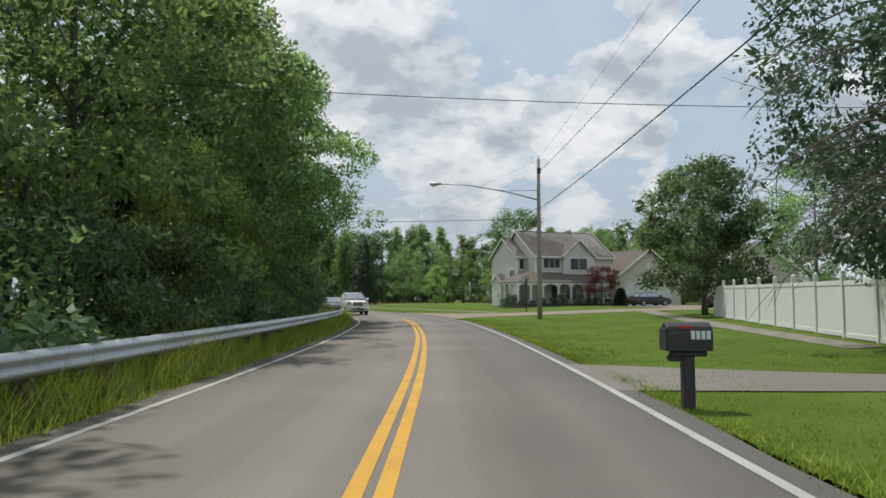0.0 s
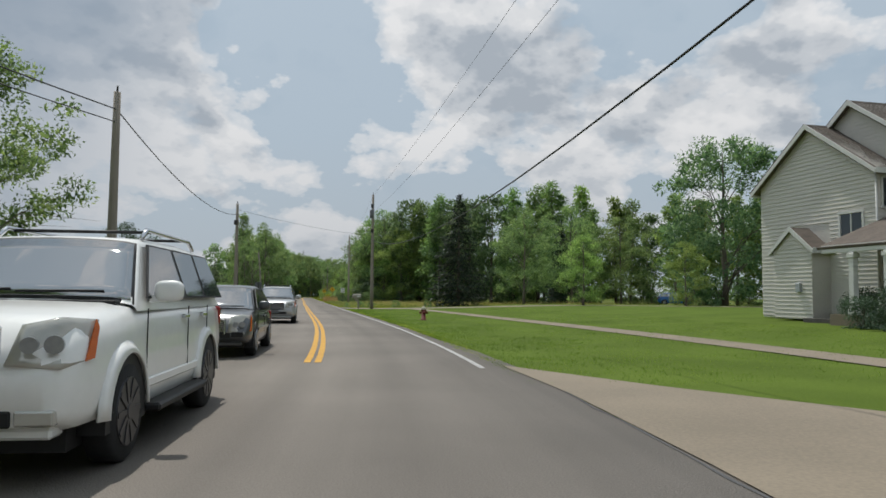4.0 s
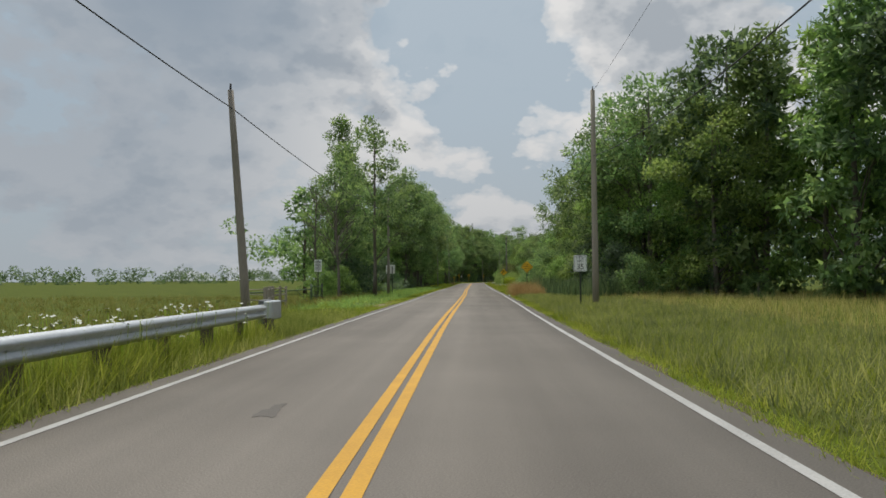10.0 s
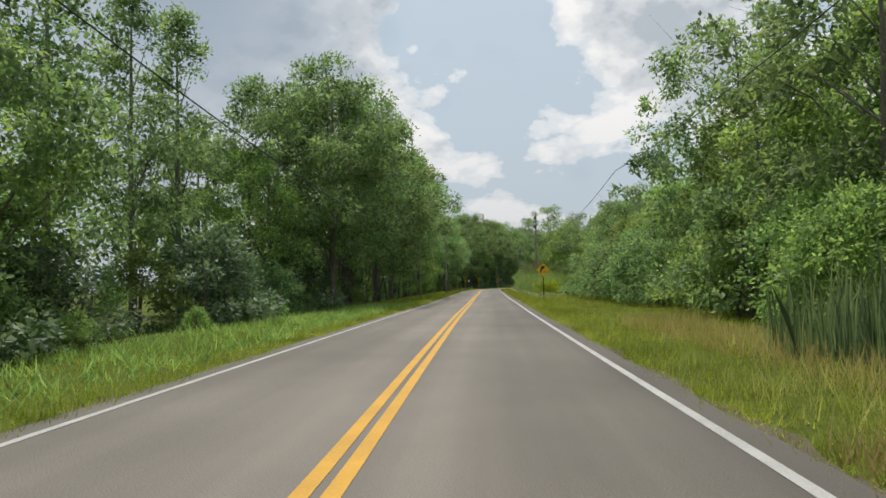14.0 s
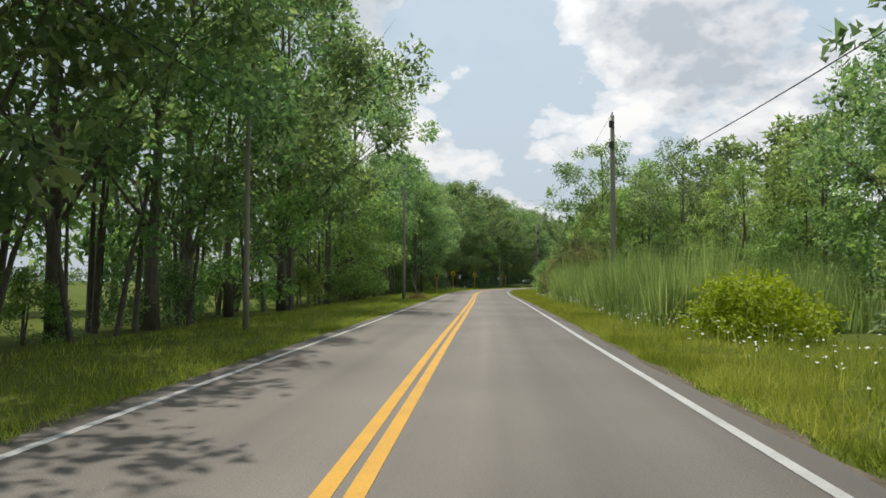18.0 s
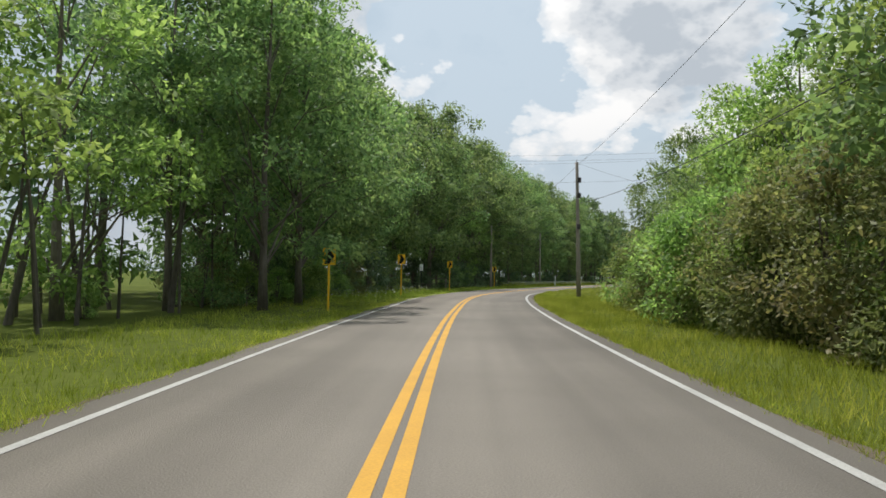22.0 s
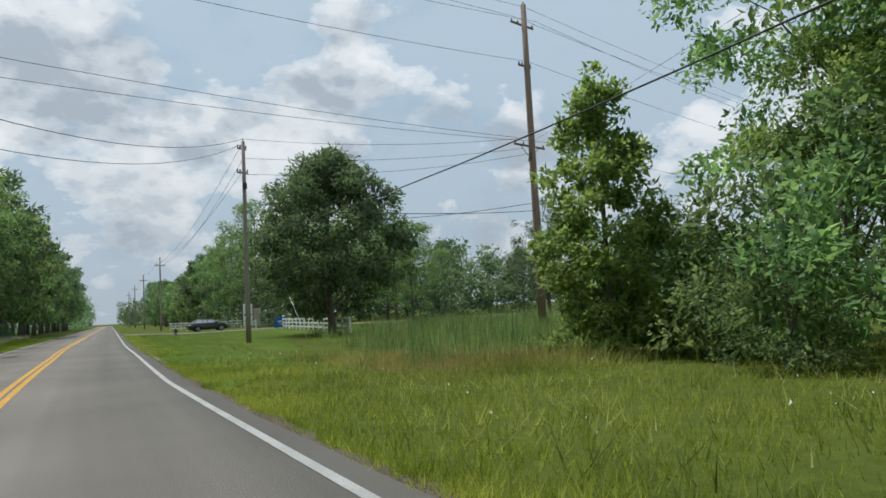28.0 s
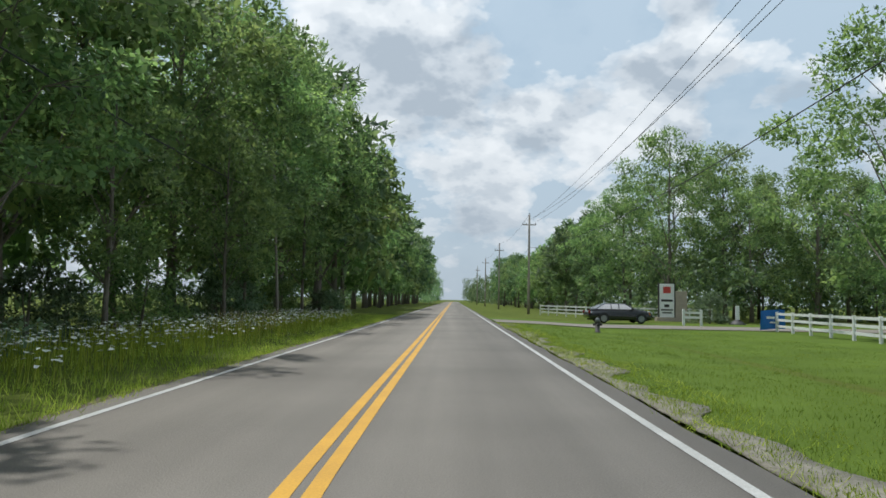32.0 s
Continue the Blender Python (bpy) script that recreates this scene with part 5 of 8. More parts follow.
blades("dry_grass", 63, heavy(198, 214, 4.2, 6.6, 1.0), 4000, 0.5, 0.018, GRASS_DRY, "straw-coloured dry grass before the bushes", bend=0.3)
blades("dry_grass", 64, heavy(436, 450, -7.5, -9.0, 1.0), 2500, 0.8, 0.02, GRASS_DRY, "tawny dry grass at the wood's edge", bend=0.3)
blades("dry_grass", 65, heavy(88, 110, -4.5, -8.0, 1.0), 14000, 0.1, 0.012, GRASS_DRY, "cut straw under the guardrail", bend=0.8)
blades("shoulder_tufts", 66, heavy(402, 454, 2.55, 3.6, 1.0), 9000, 0.10, 0.012, GRASS, "tufts of grass in the gravel shoulder", bend=0.6, lift=0.05)
flowers("wildflowers", 67, heavy(100, 150, -4.75, -6.6, 1.0), 1500, 0.75, "white umbel wildflowers along the guardrail", 0.036)
flowers("wildflowers", 68, heavy(392, 452, -5.6, -9.0, 1.0), 3600, 0.62, "white umbel wildflowers before the woods", 0.05)
flowers("wildflowers", 69, heavy(236, 300, 3.2, 6.0, 1.0), 620, 0.45, "scattered white wildflowers in the verge")
flowers("wildflowers", 70, heavy(346, 394, 3.5, 16, 1.4), 260, 0.4, "scattered white wildflowers in the meadow", 0.018)
flowers("wildflowers", 74, heavy(330, 352, -5.0, -8.0, 1.0), 260, 0.5, "white wildflowers on the outside of the bend")

# ---- lawns, side street, drives and walks: sheets that lie on the land ----
def sheet(name, pts, material, label, category, dz=0.02, cell=3.0, kind="structure"):
    """A flat sheet with the outline pts (world x, y), cut into cells that follow the land."""
    bm = bmesh.new()
    bm.faces.new([bm.verts.new((x, y, 0)) for x, y in pts])
    xs, ys = [p[0] for p in pts], [p[1] for p in pts]
    for axis, lo, hi in ((0, min(xs), max(xs)), (1, min(ys), max(ys))):
        k = lo + cell
        while k < hi:
            co, no = (Vector((k, 0, 0)), Vector((1, 0, 0))) if axis == 0 else (Vector((0, k, 0)), Vector((0, 1, 0)))
            bmesh.ops.bisect_plane(bm, geom=list(bm.verts) + list(bm.edges) + list(bm.faces), plane_co=co, plane_no=no)
            k += cell
    bm.verts.ensure_lookup_table()
    z = height_xy(np.array([(v.co.x, v.co.y) for v in bm.verts]))
    for v, h in zip(bm.verts, z):
        v.co.z = float(h) + dz
    bm.normal_update()
    for f in bm.faces:
        if f.normal.z < 0:
            f.normal_flip()
    return single(name, bm, material, label, category, kind=kind)


def along(s0, s1, u0, u1, n=12):
    """An outline along the road from s0 to s1 between u0 and u1."""
    s = np.linspace(s0, s1, n)
    a, b = road_xy(s, np.full(n, u0)), road_xy(s, np.full(n, u1))
    return [tuple(p) for p in a] + [tuple(p) for p in b[::-1]]


sheet("lawn", along(-40, 55.5, 2.42, 34, 32), LAWN, "mown green lawn sloping up from the road", "lawn", 0.03)
sheet("lawn", along(60, 127.5, 2.42, 60, 26), LAWN, "mown green lawn before the woods", "lawn", 0.03)
sheet("lawn", [tuple(q) for q in road_xy(np.linspace(386, 470, 40), np.full(40, 2.42))] + [tuple(road_xy(q, u)) for q, u in ((470, 45), (437, 45), (431, 16), (426, 12.5), (412, 10), (403, 8.4), (396, 6.4), (391, 4.6))], LAWN, "mown green lawn beside the road", "lawn", 0.014)
sheet("side_street", [tuple(road_xy(47.0, 2.42)), (1.24, 48.11), (1.63, 49.46), (2.32, 51.23), (3.15, 52.70), (6.6, 54.2), (14, 55.0), (40, 53.0), (40, 61.0), (14, 62.6), (9.0, 62.3), (5.0, 62.4),
                      (1.2, 63.9), (-1.6, 66.3)] + [tuple(road_xy(q, u)) for q, u in ((68.8, 2.5), (65, 2.68), (61, 2.7), (57, 2.7), (53, 2.7), (50, 2.68))], CONCRETE, "pale concrete side street joining the road", "street", 0.06)
sheet("sidewalk", [tuple(road_xy(q, np.interp(q, (62.5, 95, 124), (9.5, 8.7, 8.3)))) for q in np.linspace(62.5, 124, 24)] + [tuple(road_xy(q, np.interp(q, (62.5, 95, 124), (10.6, 9.75, 9.35)))) for q in np.linspace(124, 62.5, 24)], CONCRETE, "narrow concrete sidewalk through the lawn", "sidewalk", 0.055)
sheet("driveway", [(2.45, 10.4), (2.45, 14.6), (7.4, 12.4), (34, 5.5), (34, 2.5), (6.6, 10.2)], ASPHALT, "old grey asphalt driveway by the mailbox", "driveway", 0.05)
sheet("driveway", [(20, 62.4), (36, 61.0), (36, 84), (22.5, 80.5), (18.5, 74)], CONCRETE, "concrete driveway before the garage", "driveway", 0.065)
A1, A2 = road_xy(124.6, 2.45), road_xy(129.3, 2.45)
sheet("driveway_apron", [tuple(road_xy(q, u)) for q, u in ((123.6, 2.4), (124.3, 3.3), (125.8, 3.42), (127.2, 3.3), (128.8, 3.25), (129.8, 2.9), (130.6, 2.4))], ASPHALT, "worn asphalt apron of a driveway", "driveway", 0.058)
sheet("driveway", [tuple(road_xy(124.4, 3.25)), (20, 121.6), (20, 125.6), tuple(road_xy(128.9, 3.2))], CONCRETE, "concrete driveway crossing the verge", "driveway", 0.044)
sheet("lawn", [tuple(road_xy(129.6, 3.1)), (20, 125.5), (20, 129.4), tuple(road_xy(131.6, 2.5))], LAWN, "mown strip of grass beyond the driveway", "lawn", 0.022)
sheet("path", [(10.0, 18), (11.0, 18), (12.9, 33), (17.2, 62), (16.0, 62), (11.7, 33)], GRAVEL, "tan gravel path along the white fence", "path", 0.05)
sheet("driveway", along(456, 462.5, 2.45, 62, 8), ASPHALT, "grey asphalt park entrance drive", "driveway", 0.055)
strip("gravel_shoulder", 398, 454, 2.42, lambda s: 2.5 + np.clip((s - 398) / 14, 0, 1) * (0.45 + 0.3 * np.sin(s * 0.9) * np.sin(s * 0.37 + 1) + 0.15 * np.sin(s * 2.7)), GRAVEL, "worn gravel shoulder with tufts of grass", "gravel", -0.012, 0.35, 0.02, 0.05, 9)
sheet("mown_verge", along(90, 108, -7.5, -4.35, 8), mat("dry_cut_grass", (0.34, 0.26, 0.10), (0.22, 0.19, 0.06), 0.8, 20, 0.95, bump=0.6), "dry mown grass under the guardrail", "grass", 0.03)
strip("road_seam", 134.6, 134.72, -4.3, 2.42, ASPHALT_NEW, "dark transverse seam in the asphalt", "road seam", 0.004)


# tar-filled cracks and dark patches in the asphalt
def crack(s0, u0, s1, u1, seed, w=0.015):
    r = np.random.RandomState(seed)
    n = 26
    s, u = np.linspace(s0, s1, n), np.linspace(u0, u1, n) + np.cumsum(r.normal(0, 0.03, n))
    ww = w * r.uniform(0.4, 1.6, n)
    A, B = road_xy(s, u - ww), road_xy(s, u + ww)
    v = np.vstack([np.column_stack([A, np.full(n, 0.004)]), np.column_stack([B, np.full(n, 0.004)])])
    i = np.arange(n - 1)
    single("road_crack", mesh_np("road_crack", v, np.stack([i, i + n, i + n + 1, i + 1], 1), ASPHALT_NEW), ASPHALT_NEW, "thin dark crack in the asphalt", "road crack", kind="structure")


for q in ((120, -1.02, 148, -1.08, 3), (48.4, 2.69, 68.6, 2.68, 7), (124.2, 2.38, 130.2, 2.38, 8), (66, -3.2, 92, -2.9, 6), (157, -1.0, 181, -0.98, 9, 0.03)):
    crack(*q)


def dark_patch(s0, u0, ls, lu, seed):
    """A ragged patch of darker colour on the asphalt."""
    r = np.random.RandomState(seed)
    a = np.linspace(0, 2 * np.pi, 40, endpoint=False)
    k = 1 + 0.28 * np.sin(3 * a + r.uniform(0, 6)) + 0.16 * np.sin(7 * a + r.uniform(0, 6)) + r.normal(0, 0.07, 40)
    xy = road_xy(s0 + ls * k * np.cos(a), u0 + lu * k * np.sin(a))
    v = np.vstack([np.column_stack([xy, np.full(40, 0.004)]), [[*road_xy(s0, u0), 0.004]]])
    f = [((i + 1) % 40, i, 40) for i in range(40)]
    single("asphalt_stain", mesh_py("asphalt_stain", v, f, DARK_PATCH), DARK_PATCH, "ragged dark patch on the asphalt", "road stain", kind="structure")


DARK_PATCH = mat("dark_patch_asphalt", (0.145, 0.13, 0.113), (0.10, 0.09, 0.08), 1.4, 46, 0.85, bump=0.35)
for q in ((20.2, -2.05, 1.1, 0.4, 1), (23.4, -2.45, 1.0, 0.42, 2), (26.4, -3.0, 1.0, 0.3, 4), (141.0, -2.2, 0.35, 0.1, 5), (163.5, 0.35, 0.3, 0.08, 6), (243.0, -2.4, 0.8, 0.2, 7)):
    dark_patch(*q)

# a bare dirt patch before the gate
strip("dirt_patch", 168.5, 178.5, lambda s: -4.9 - 1.9 * np.sin((s - 168.5) / 10 * np.pi) ** 0.7 + 0.25 * np.sin(s * 3.1), -4.36, mat("bare_dirt", (0.30, 0.25, 0.18), (0.17, 0.145, 0.095), 1.2, 14, 0.97, bump=0.7, spec=0.05), "bare sandy dirt patch beside the road", "dirt", -0.028, 0.4, 0.0, 0.12, 12)


# ---- guardrail ----
def guardrail():
    ob = thing("guardrail", "galvanised steel guardrail on wooden posts", "guardrail")
    prof = [(0.0, 0.44), (-0.04, 0.47), (-0.09, 0.50), (-0.09, 0.54), (-0.02, 0.585), (-0.02, 0.605), (-0.09, 0.65), (-0.09, 0.69), (-0.04, 0.72), (0.0, 0.75)]
    seams = [-30, 5, 40, 75, 110, 150.5]
    for a, b in zip(seams[:-1], seams[1:]):
        s = np.arange(a, b + 0.01, 1.0)
        V, F = [], []
        k = len(prof)
        for x in s:
            for du, z in prof:
                p = road_xy(x, -4.92 - du)
                V.append((p[0], p[1], z))
        for i in range(len(s) - 1):
            for j in range(k - 1):
                F.append((i * k + j, (i + 1) * k + j, (i + 1) * k + j + 1, i * k + j + 1))
        beam = part("beam", mesh_py("beam", V, F, STEEL, True), STEEL, ob, "dull galvanised corrugated beam")
        md = beam.modifiers.new("sheet", "SOLIDIFY"); md.thickness = 0.006
    me = boxes((-0.09, 0.09, -0.1, 0.1, -0.15, 0.70), bevel=0.012)
    pm = bpy.data.meshes.new("post"); me.to_mesh(pm); me.free(); pm.materials.append(DARKWOOD)
    s, k = -30.0, 0
    r = np.random.RandomState(9)
    while s < 150:
        p = new("post", pm)
        p.parent = ob
        p.matrix_basis = spot(s, -5.14, 0.04 + r.uniform(-0.03, 0.05), r.uniform(-4, 4))
        s += 1.905
    end = thing("rail_terminal", "grey steel guardrail end terminal", "rail terminal", m=spot(150.6, -4.95, 0.06))
    part("terminal_plate", boxes((-0.12, 0.1, -0.05, 0.75, 0.36, 0.8), bevel=0.03), STEEL, end)
    part("terminal_box", boxes((-0.32, -0.12, 0.2, 0.8, 0.25, 0.82), bevel=0.03), ALU, end)
    part("post", boxes((-0.1, 0.1, -0.1, 0.1, -0.2, 0.4), bevel=0.012), DARKWOOD, end)


guardrail()


# ---- poles and wires ----
def utility_pole(x, y, top, label, r=0.15, lean=(0, 0), arms=(), transformer=0.0, boxes_at=(), guy=None, base_dz=-0.3, material=None):
    ob = thing("utility_pole", label, "utility pole", "utility poles", m=place(x, y))
    z = np.linspace(0, top, 6)
    pipe("pole", [(lean[0] * q, lean[1] * q, q + (base_dz if i == 0 else 0)) for i, q in enumerate(z)], [r * (1.12 - 0.42 * q / top) for q in z], material or POLEWOOD, ob, 10)
    for h, half, turn in arms:
        m = Matrix.Translation((lean[0] * h, lean[1] * h, h)) @ Matrix.Rotation(radians(turn), 4, "Z")
        bm = bmesh.new()
        box(bm, -half, half, 0.13, 0.23, -0.06, 0.06, m, 0.01)
        arm = part("crossarm", bm, material or POLEWOOD, ob)
        if half > 1.2:
            for k in (-0.6, 0.6):
                pipe("brace", [m @ Vector((k * half, 0.18, -0.05)), m @ Vector((0, 0.18, -0.75))], 0.022, IRON, arm, 5)
        for k in (-half * 0.92, half * 0.92, -half * 0.4):
            q = m @ Vector((k, 0.18, 0.06))
            pipe("insulator", [q, q + Vector((0, 0, 0.1)), q + Vector((0, 0, 0.16))], [0.035, 0.05, 0.03], IRON, arm, 8)
    if transformer:
        q = Vector((0.0, -0.36, transformer))
        can = pipe("transformer", [q, q + Vector((0, 0, 0.06)), q + Vector((0, 0, 0.75)), q + Vector((0, 0, 0.8))], [0.16, 0.2, 0.2, 0.15], ALU, ob, 12, "grey transformer can")
        pipe("bushing", [q + Vector((0, 0, 0.8)), q + Vector((0, 0, 1.0))], 0.03, IRON, can, 6)
    for h in boxes_at:
        bm = bmesh.new()
        box(bm, -0.12, 0.12, -0.32, -0.14, h - 0.18, h + 0.18, None, 0.015)
        part("line_box", bm, IRON, ob)
    pipe("top_pin", [(lean[0] * top, lean[1] * top, top), (lean[0] * top, lean[1] * top, top + 0.2)], 0.03, IRON, ob)
    if guy:
        pipe("guy_wire", [(0, 0, guy[2]), (guy[0], guy[1], 0.0)], 0.006, STEEL, ob, 4)
        pipe("guy_guard", [Vector((guy[0], guy[1], 0.0)), Vector((guy[0], guy[1], 0.0)).lerp(Vector((0, 0, guy[2])), 0.28)], 0.014, SIGN_WHITE, ob, 6, "pale guy-wire guard")
    return ob


def wire(a, b, sag, r=0.012, label="black overhead cable between poles"):
    a, b = Vector(a), Vector(b)
    n = 18
    pts = [a.lerp(b, k / n) - Vector((0, 0, sag * 4 * (k / n) * (1 - k / n))) for k in range(n + 1)]
    ob = single("overhead_cable", Bag().add(tube(pts, [r] * (n + 1), 5)).mesh("overhead_cable", CABLE, True), CABLE, label, "cable", "overhead cables")
    return ob


POLES = [(6.2, 46.2, 10.4, {"boxes_at": (9.6,)}), (-16.7, 75.3, 7.6, {}), (-28.6, 108.6, 8.5, {"boxes_at": (7.0,)}),
         (-20.9, 121.2, 10.9, {"boxes_at": (9.8, 7.4), "transformer": 8.6}), (-36.4, 164.3, 10.6, {}), (-42.5, 145.6, 6.9, {"lean": (-0.11, 0.02), "r": 0.12}),
         (-58.8, 185.4, 8.6, {"r": 0.13}), (-76.0, 271.0, 10.2, {"boxes_at": (9.7, 8.6)}), (-91.6, 277.4, 9.4, {"r": 0.115}),
         (-81.9, 249.0, 6.5, {"r": 0.08}), (-98.5, 333.3, 9.6, {"boxes_at": (8.3, 7.2, 5.0), "lean": (-0.025, 0)}), (-116.2, 366.4, 7.6, {"r": 0.12}),
         (-100.4, 398.8, 12.3, {"arms": ((11.9, 0.3, 20), (10.4, 0.36, 20)), "boxes_at": (9.5,), "guy": (3.2, -1.5, 9.5)}),
         (-116.8, 391.9, 8.2, {"r": 0.13}), (-118.9, 430.2, 8.6, {"r": 0.07, "lean": (-0.06, 0)}), (-102.3, 479.0, 11.8, {"arms": ((10.6, 0.8, 0),)}),
         (-104.0, 524.0, 11.8, {"arms": ((10.6, 0.8, 0),)}), (-105.5, 569.0, 11.8, {"arms": ((10.6, 0.8, 0),)}), (-107.0, 614.0, 11.8, {"arms": ((10.6, 0.8, 0),)}),
         (-83.5, 392.8, 20.6, {"r": 0.24, "arms": ((19.3, 1.1, 20), (16.6, 0.6, 20), (11.4, 1.5, 20), (10.6, 0.9, 62)), "material": REDPOLE})]
for x, y, top, kw in POLES:
    utility_pole(x, y, top, "tall weathered transmission pole with crossarms" if top > 15 else "weathered wooden utility pole beside the road", **kw)


def street_lamp():
    g = float(height_xy((6.2, 46.2))[0])
    ob = thing("street_lamp", "grey cobra-head street lamp on a long arm", "street lamp", m=pose(6.2, 46.2, g))
    pipe("arm", [(-0.12, 0, 7.75), (-2.2, -0.2, 8.25), (-4.6, -0.45, 8.62), (-6.3, -0.65, 8.66)], [0.05, 0.045, 0.04, 0.035], STEEL, ob, 8)
    pipe("brace", [(-0.12, 0, 8.35), (-1.6, -0.15, 8.3), (-2.6, -0.25, 8.36)], 0.02, STEEL, ob, 6)
    bm = bmesh.new()
    bmesh.ops.create_uvsphere(bm, u_segments=14, v_segments=8, radius=1, matrix=Matrix.Translation((-6.65, -0.7, 8.66)) @ Matrix.Diagonal((0.42, 0.17, 0.11, 1)))
    head = part("lamp_head", bm, STEEL, ob)
    bm = bmesh.new()
    bmesh.ops.create_uvsphere(bm, u_segments=12, v_segments=6, radius=1, matrix=Matrix.Translation((-6.8, -0.71, 8.58)) @ Matrix.Diagonal((0.2, 0.13, 0.1, 1)))
    part("lens", bm, glass_mat("lamp_glass", (0.5, 0.5, 0.48)), head)


street_lamp()
G = lambda x, y, z: (x, y, z + float(height_xy((x, y))[0]))
for a, b, sag, r in (((6.2, 46.2, 7.1), (6.6, -18, 7.3), 0.5, 0.02), ((6.2, 46.2, 7.2), (-20.9, 121.2, 6.5), 2.5, 0.022), ((6.2, 46.2, 10.3), (-20.9, 121.2, 10.8), 0.8, 0.006),
                     ((6.2, 46.2, 9.5), (6.4, -18, 8.6), 0.5, 0.013), ((6.2, 46.2, 10.4), (6.0, -18, 10.6), 0.5, 0.006), ((6.2, 46.2, 9.0), (-20.9, 121.2, 9.2), 0.9, 0.006), ((6.2, 46.2, 6.5), (-13, 50, 6.8), 0.15, 0.016),
                     ((-8.9, 19, 7.2), (15, 23, 7.5), 0.2, 0.012),
                     ((-16.7, 75.3, 7.0), (-13.5, 20, 7.0), 0.8, 0.022), ((-16.7, 75.3, 6.6), (-13.5, 20, 6.4), 0.8, 0.018), ((-16.7, 75.3, 7.0), (-28.6, 108.6, 7.6), 0.9, 0.02), ((-28.6, 108.6, 7.4), (-43.2, 145.8, 6.3), 0.5, 0.016), ((-28.6, 108.6, 8.0), (-20.9, 121.2, 6.9), 0.25, 0.01),
                     ((-43.2, 145.8, 6.3), (-59.1, 185.3, 7.4), 0.4, 0.016), ((-59.1, 185.3, 7.4), (-81.9, 249.0, 6.3), 1.2, 0.022), ((-81.9, 249, 6.3), (-91.6, 277.4, 7.2), 0.5, 0.022),
                     ((-20.9, 121.2, 6.9), (-36.4, 164.3, 7.3), 1.3, 0.017), ((-20.9, 121.2, 10.8), (-36.4, 164.3, 10.5), 0.6, 0.006), ((-36.4, 164.3, 7.3), (-55.6, 217, 6.6), 1.0, 0.015), ((-55.6, 217, 6.6), (-76, 271, 6.4), 1.0, 0.015),
                     ((-76, 271, 6.4), (-98.6, 333.3, 6.6), 1.2, 0.016), ((-76, 271, 10.2), (-98.6, 333.3, 9.4), 0.8, 0.008), ((-98.6, 333.3, 7.0), (-116.2, 366.4, 7.0), 0.7, 0.009), ((-98.6, 333.3, 9.4), (-116.2, 366.4, 7.4), 0.7, 0.008),
                     ((-98.6, 333.3, 5.7), (-100.4, 398.8, 6.3), 1.35, 0.018), ((-98.6, 333.3, 9.4), (-83.5, 392.8, 11.4), 0.7, 0.008), ((-100.4, 398.8, 7.2), (-83.5, 392.8, 7.5), 0.5, 0.018), ((-100.4, 398.8, 12.2), (-83.9, 392.7, 11.6), 0.4, 0.012),
                     ((-100.4, 398.8, 11.0), (-84.2, 392.6, 10.9), 0.4, 0.012), ((-100.4, 398.8, 10.0), (-83.6, 392.5, 10.6), 0.5, 0.012),
                     ((-100.4, 398.8, 12.0), (-102.3, 479, 10.8), 1.2, 0.012), ((-100.4, 398.8, 11.0), (-101.6, 479, 10.7), 1.3, 0.012), ((-100.4, 398.8, 10.3), (-103, 479, 10.7), 1.4, 0.012), ((-100.4, 398.8, 7.0), (-102.3, 479, 7.6), 1.4, 0.018),
                     ((-102.3, 479, 11.6), (-104, 524, 11.6), 0.8, 0.012), ((-102.3, 479, 7.6), (-104, 524, 7.6), 0.9, 0.016), ((-104, 524, 11.6), (-105.5, 569, 11.6), 0.8, 0.012), ((-104, 524, 7.6), (-105.5, 569, 7.6), 0.9, 0.016),
                     ((-83.5, 392.8, 20.2), (-150, 372, 19.8), 1.2, 0.012), ((-84.5, 392.6, 19.4), (-150, 369, 18.6), 1.2, 0.012), ((-82.5, 393, 19.4), (-150, 375, 18.6), 1.2, 0.012), ((-83.5, 392.8, 16.6), (-150, 371, 15.8), 1.4, 0.012), ((-84.8, 392.4, 11.5), (-150, 368, 13.0), 1.4, 0.012), ((-82.2, 393.2, 11.5), (-150, 374, 13.0), 1.4, 0.012),
                     ((-83.5, 392.8, 20.2), (40, 430, 19.8), 2.4, 0.012), ((-84.5, 392.6, 19.4), (40, 427, 18.6), 2.4, 0.012), ((-82.5, 393, 19.4), (40, 433, 18.6), 2.4, 0.012), ((-83.5, 392.8, 16.6), (40, 429, 15.8), 2.4, 0.012), ((-82.2, 393.2, 11.5), (40, 432, 13.0), 2.4, 0.012),
                     ((-100.4, 398.8, 12.2), (-116.2, 366.4, 7.2), 1.7, 0.014), ((-100.4, 398.8, 11.9), (-116.2, 366.4, 6.4), 2.0, 0.012), ((-99.9, 380.4, 5.05), (-83.5, 392.8, 7.0), 0.12, 0.018),
                     ((-116.2, 366.4, 6.2), (-116.8, 391.9, 6.2), 0.4, 0.02), ((-116.8, 391.9, 6.2), (-119.4, 430.2, 6.4), 0.6, 0.02), ((-116.2, 366.4, 6.4), (-98.6, 333.3, 6.0), 0.6, 0.008)):
    wire(a, b, sag, r)
single("cable_loop", Bag().add(tube([(-99.95 + 0.3 * math.sin(k * 0.5), 380.3 + 0.1 * math.sin(k * 0.5), 5.2 + 0.24 * math.cos(k * 0.5)) for k in range(14)], [0.014] * 14, 6)).mesh("cable_loop", CABLE, True), CABLE, "coiled slack loop of black splice cable", "cable")


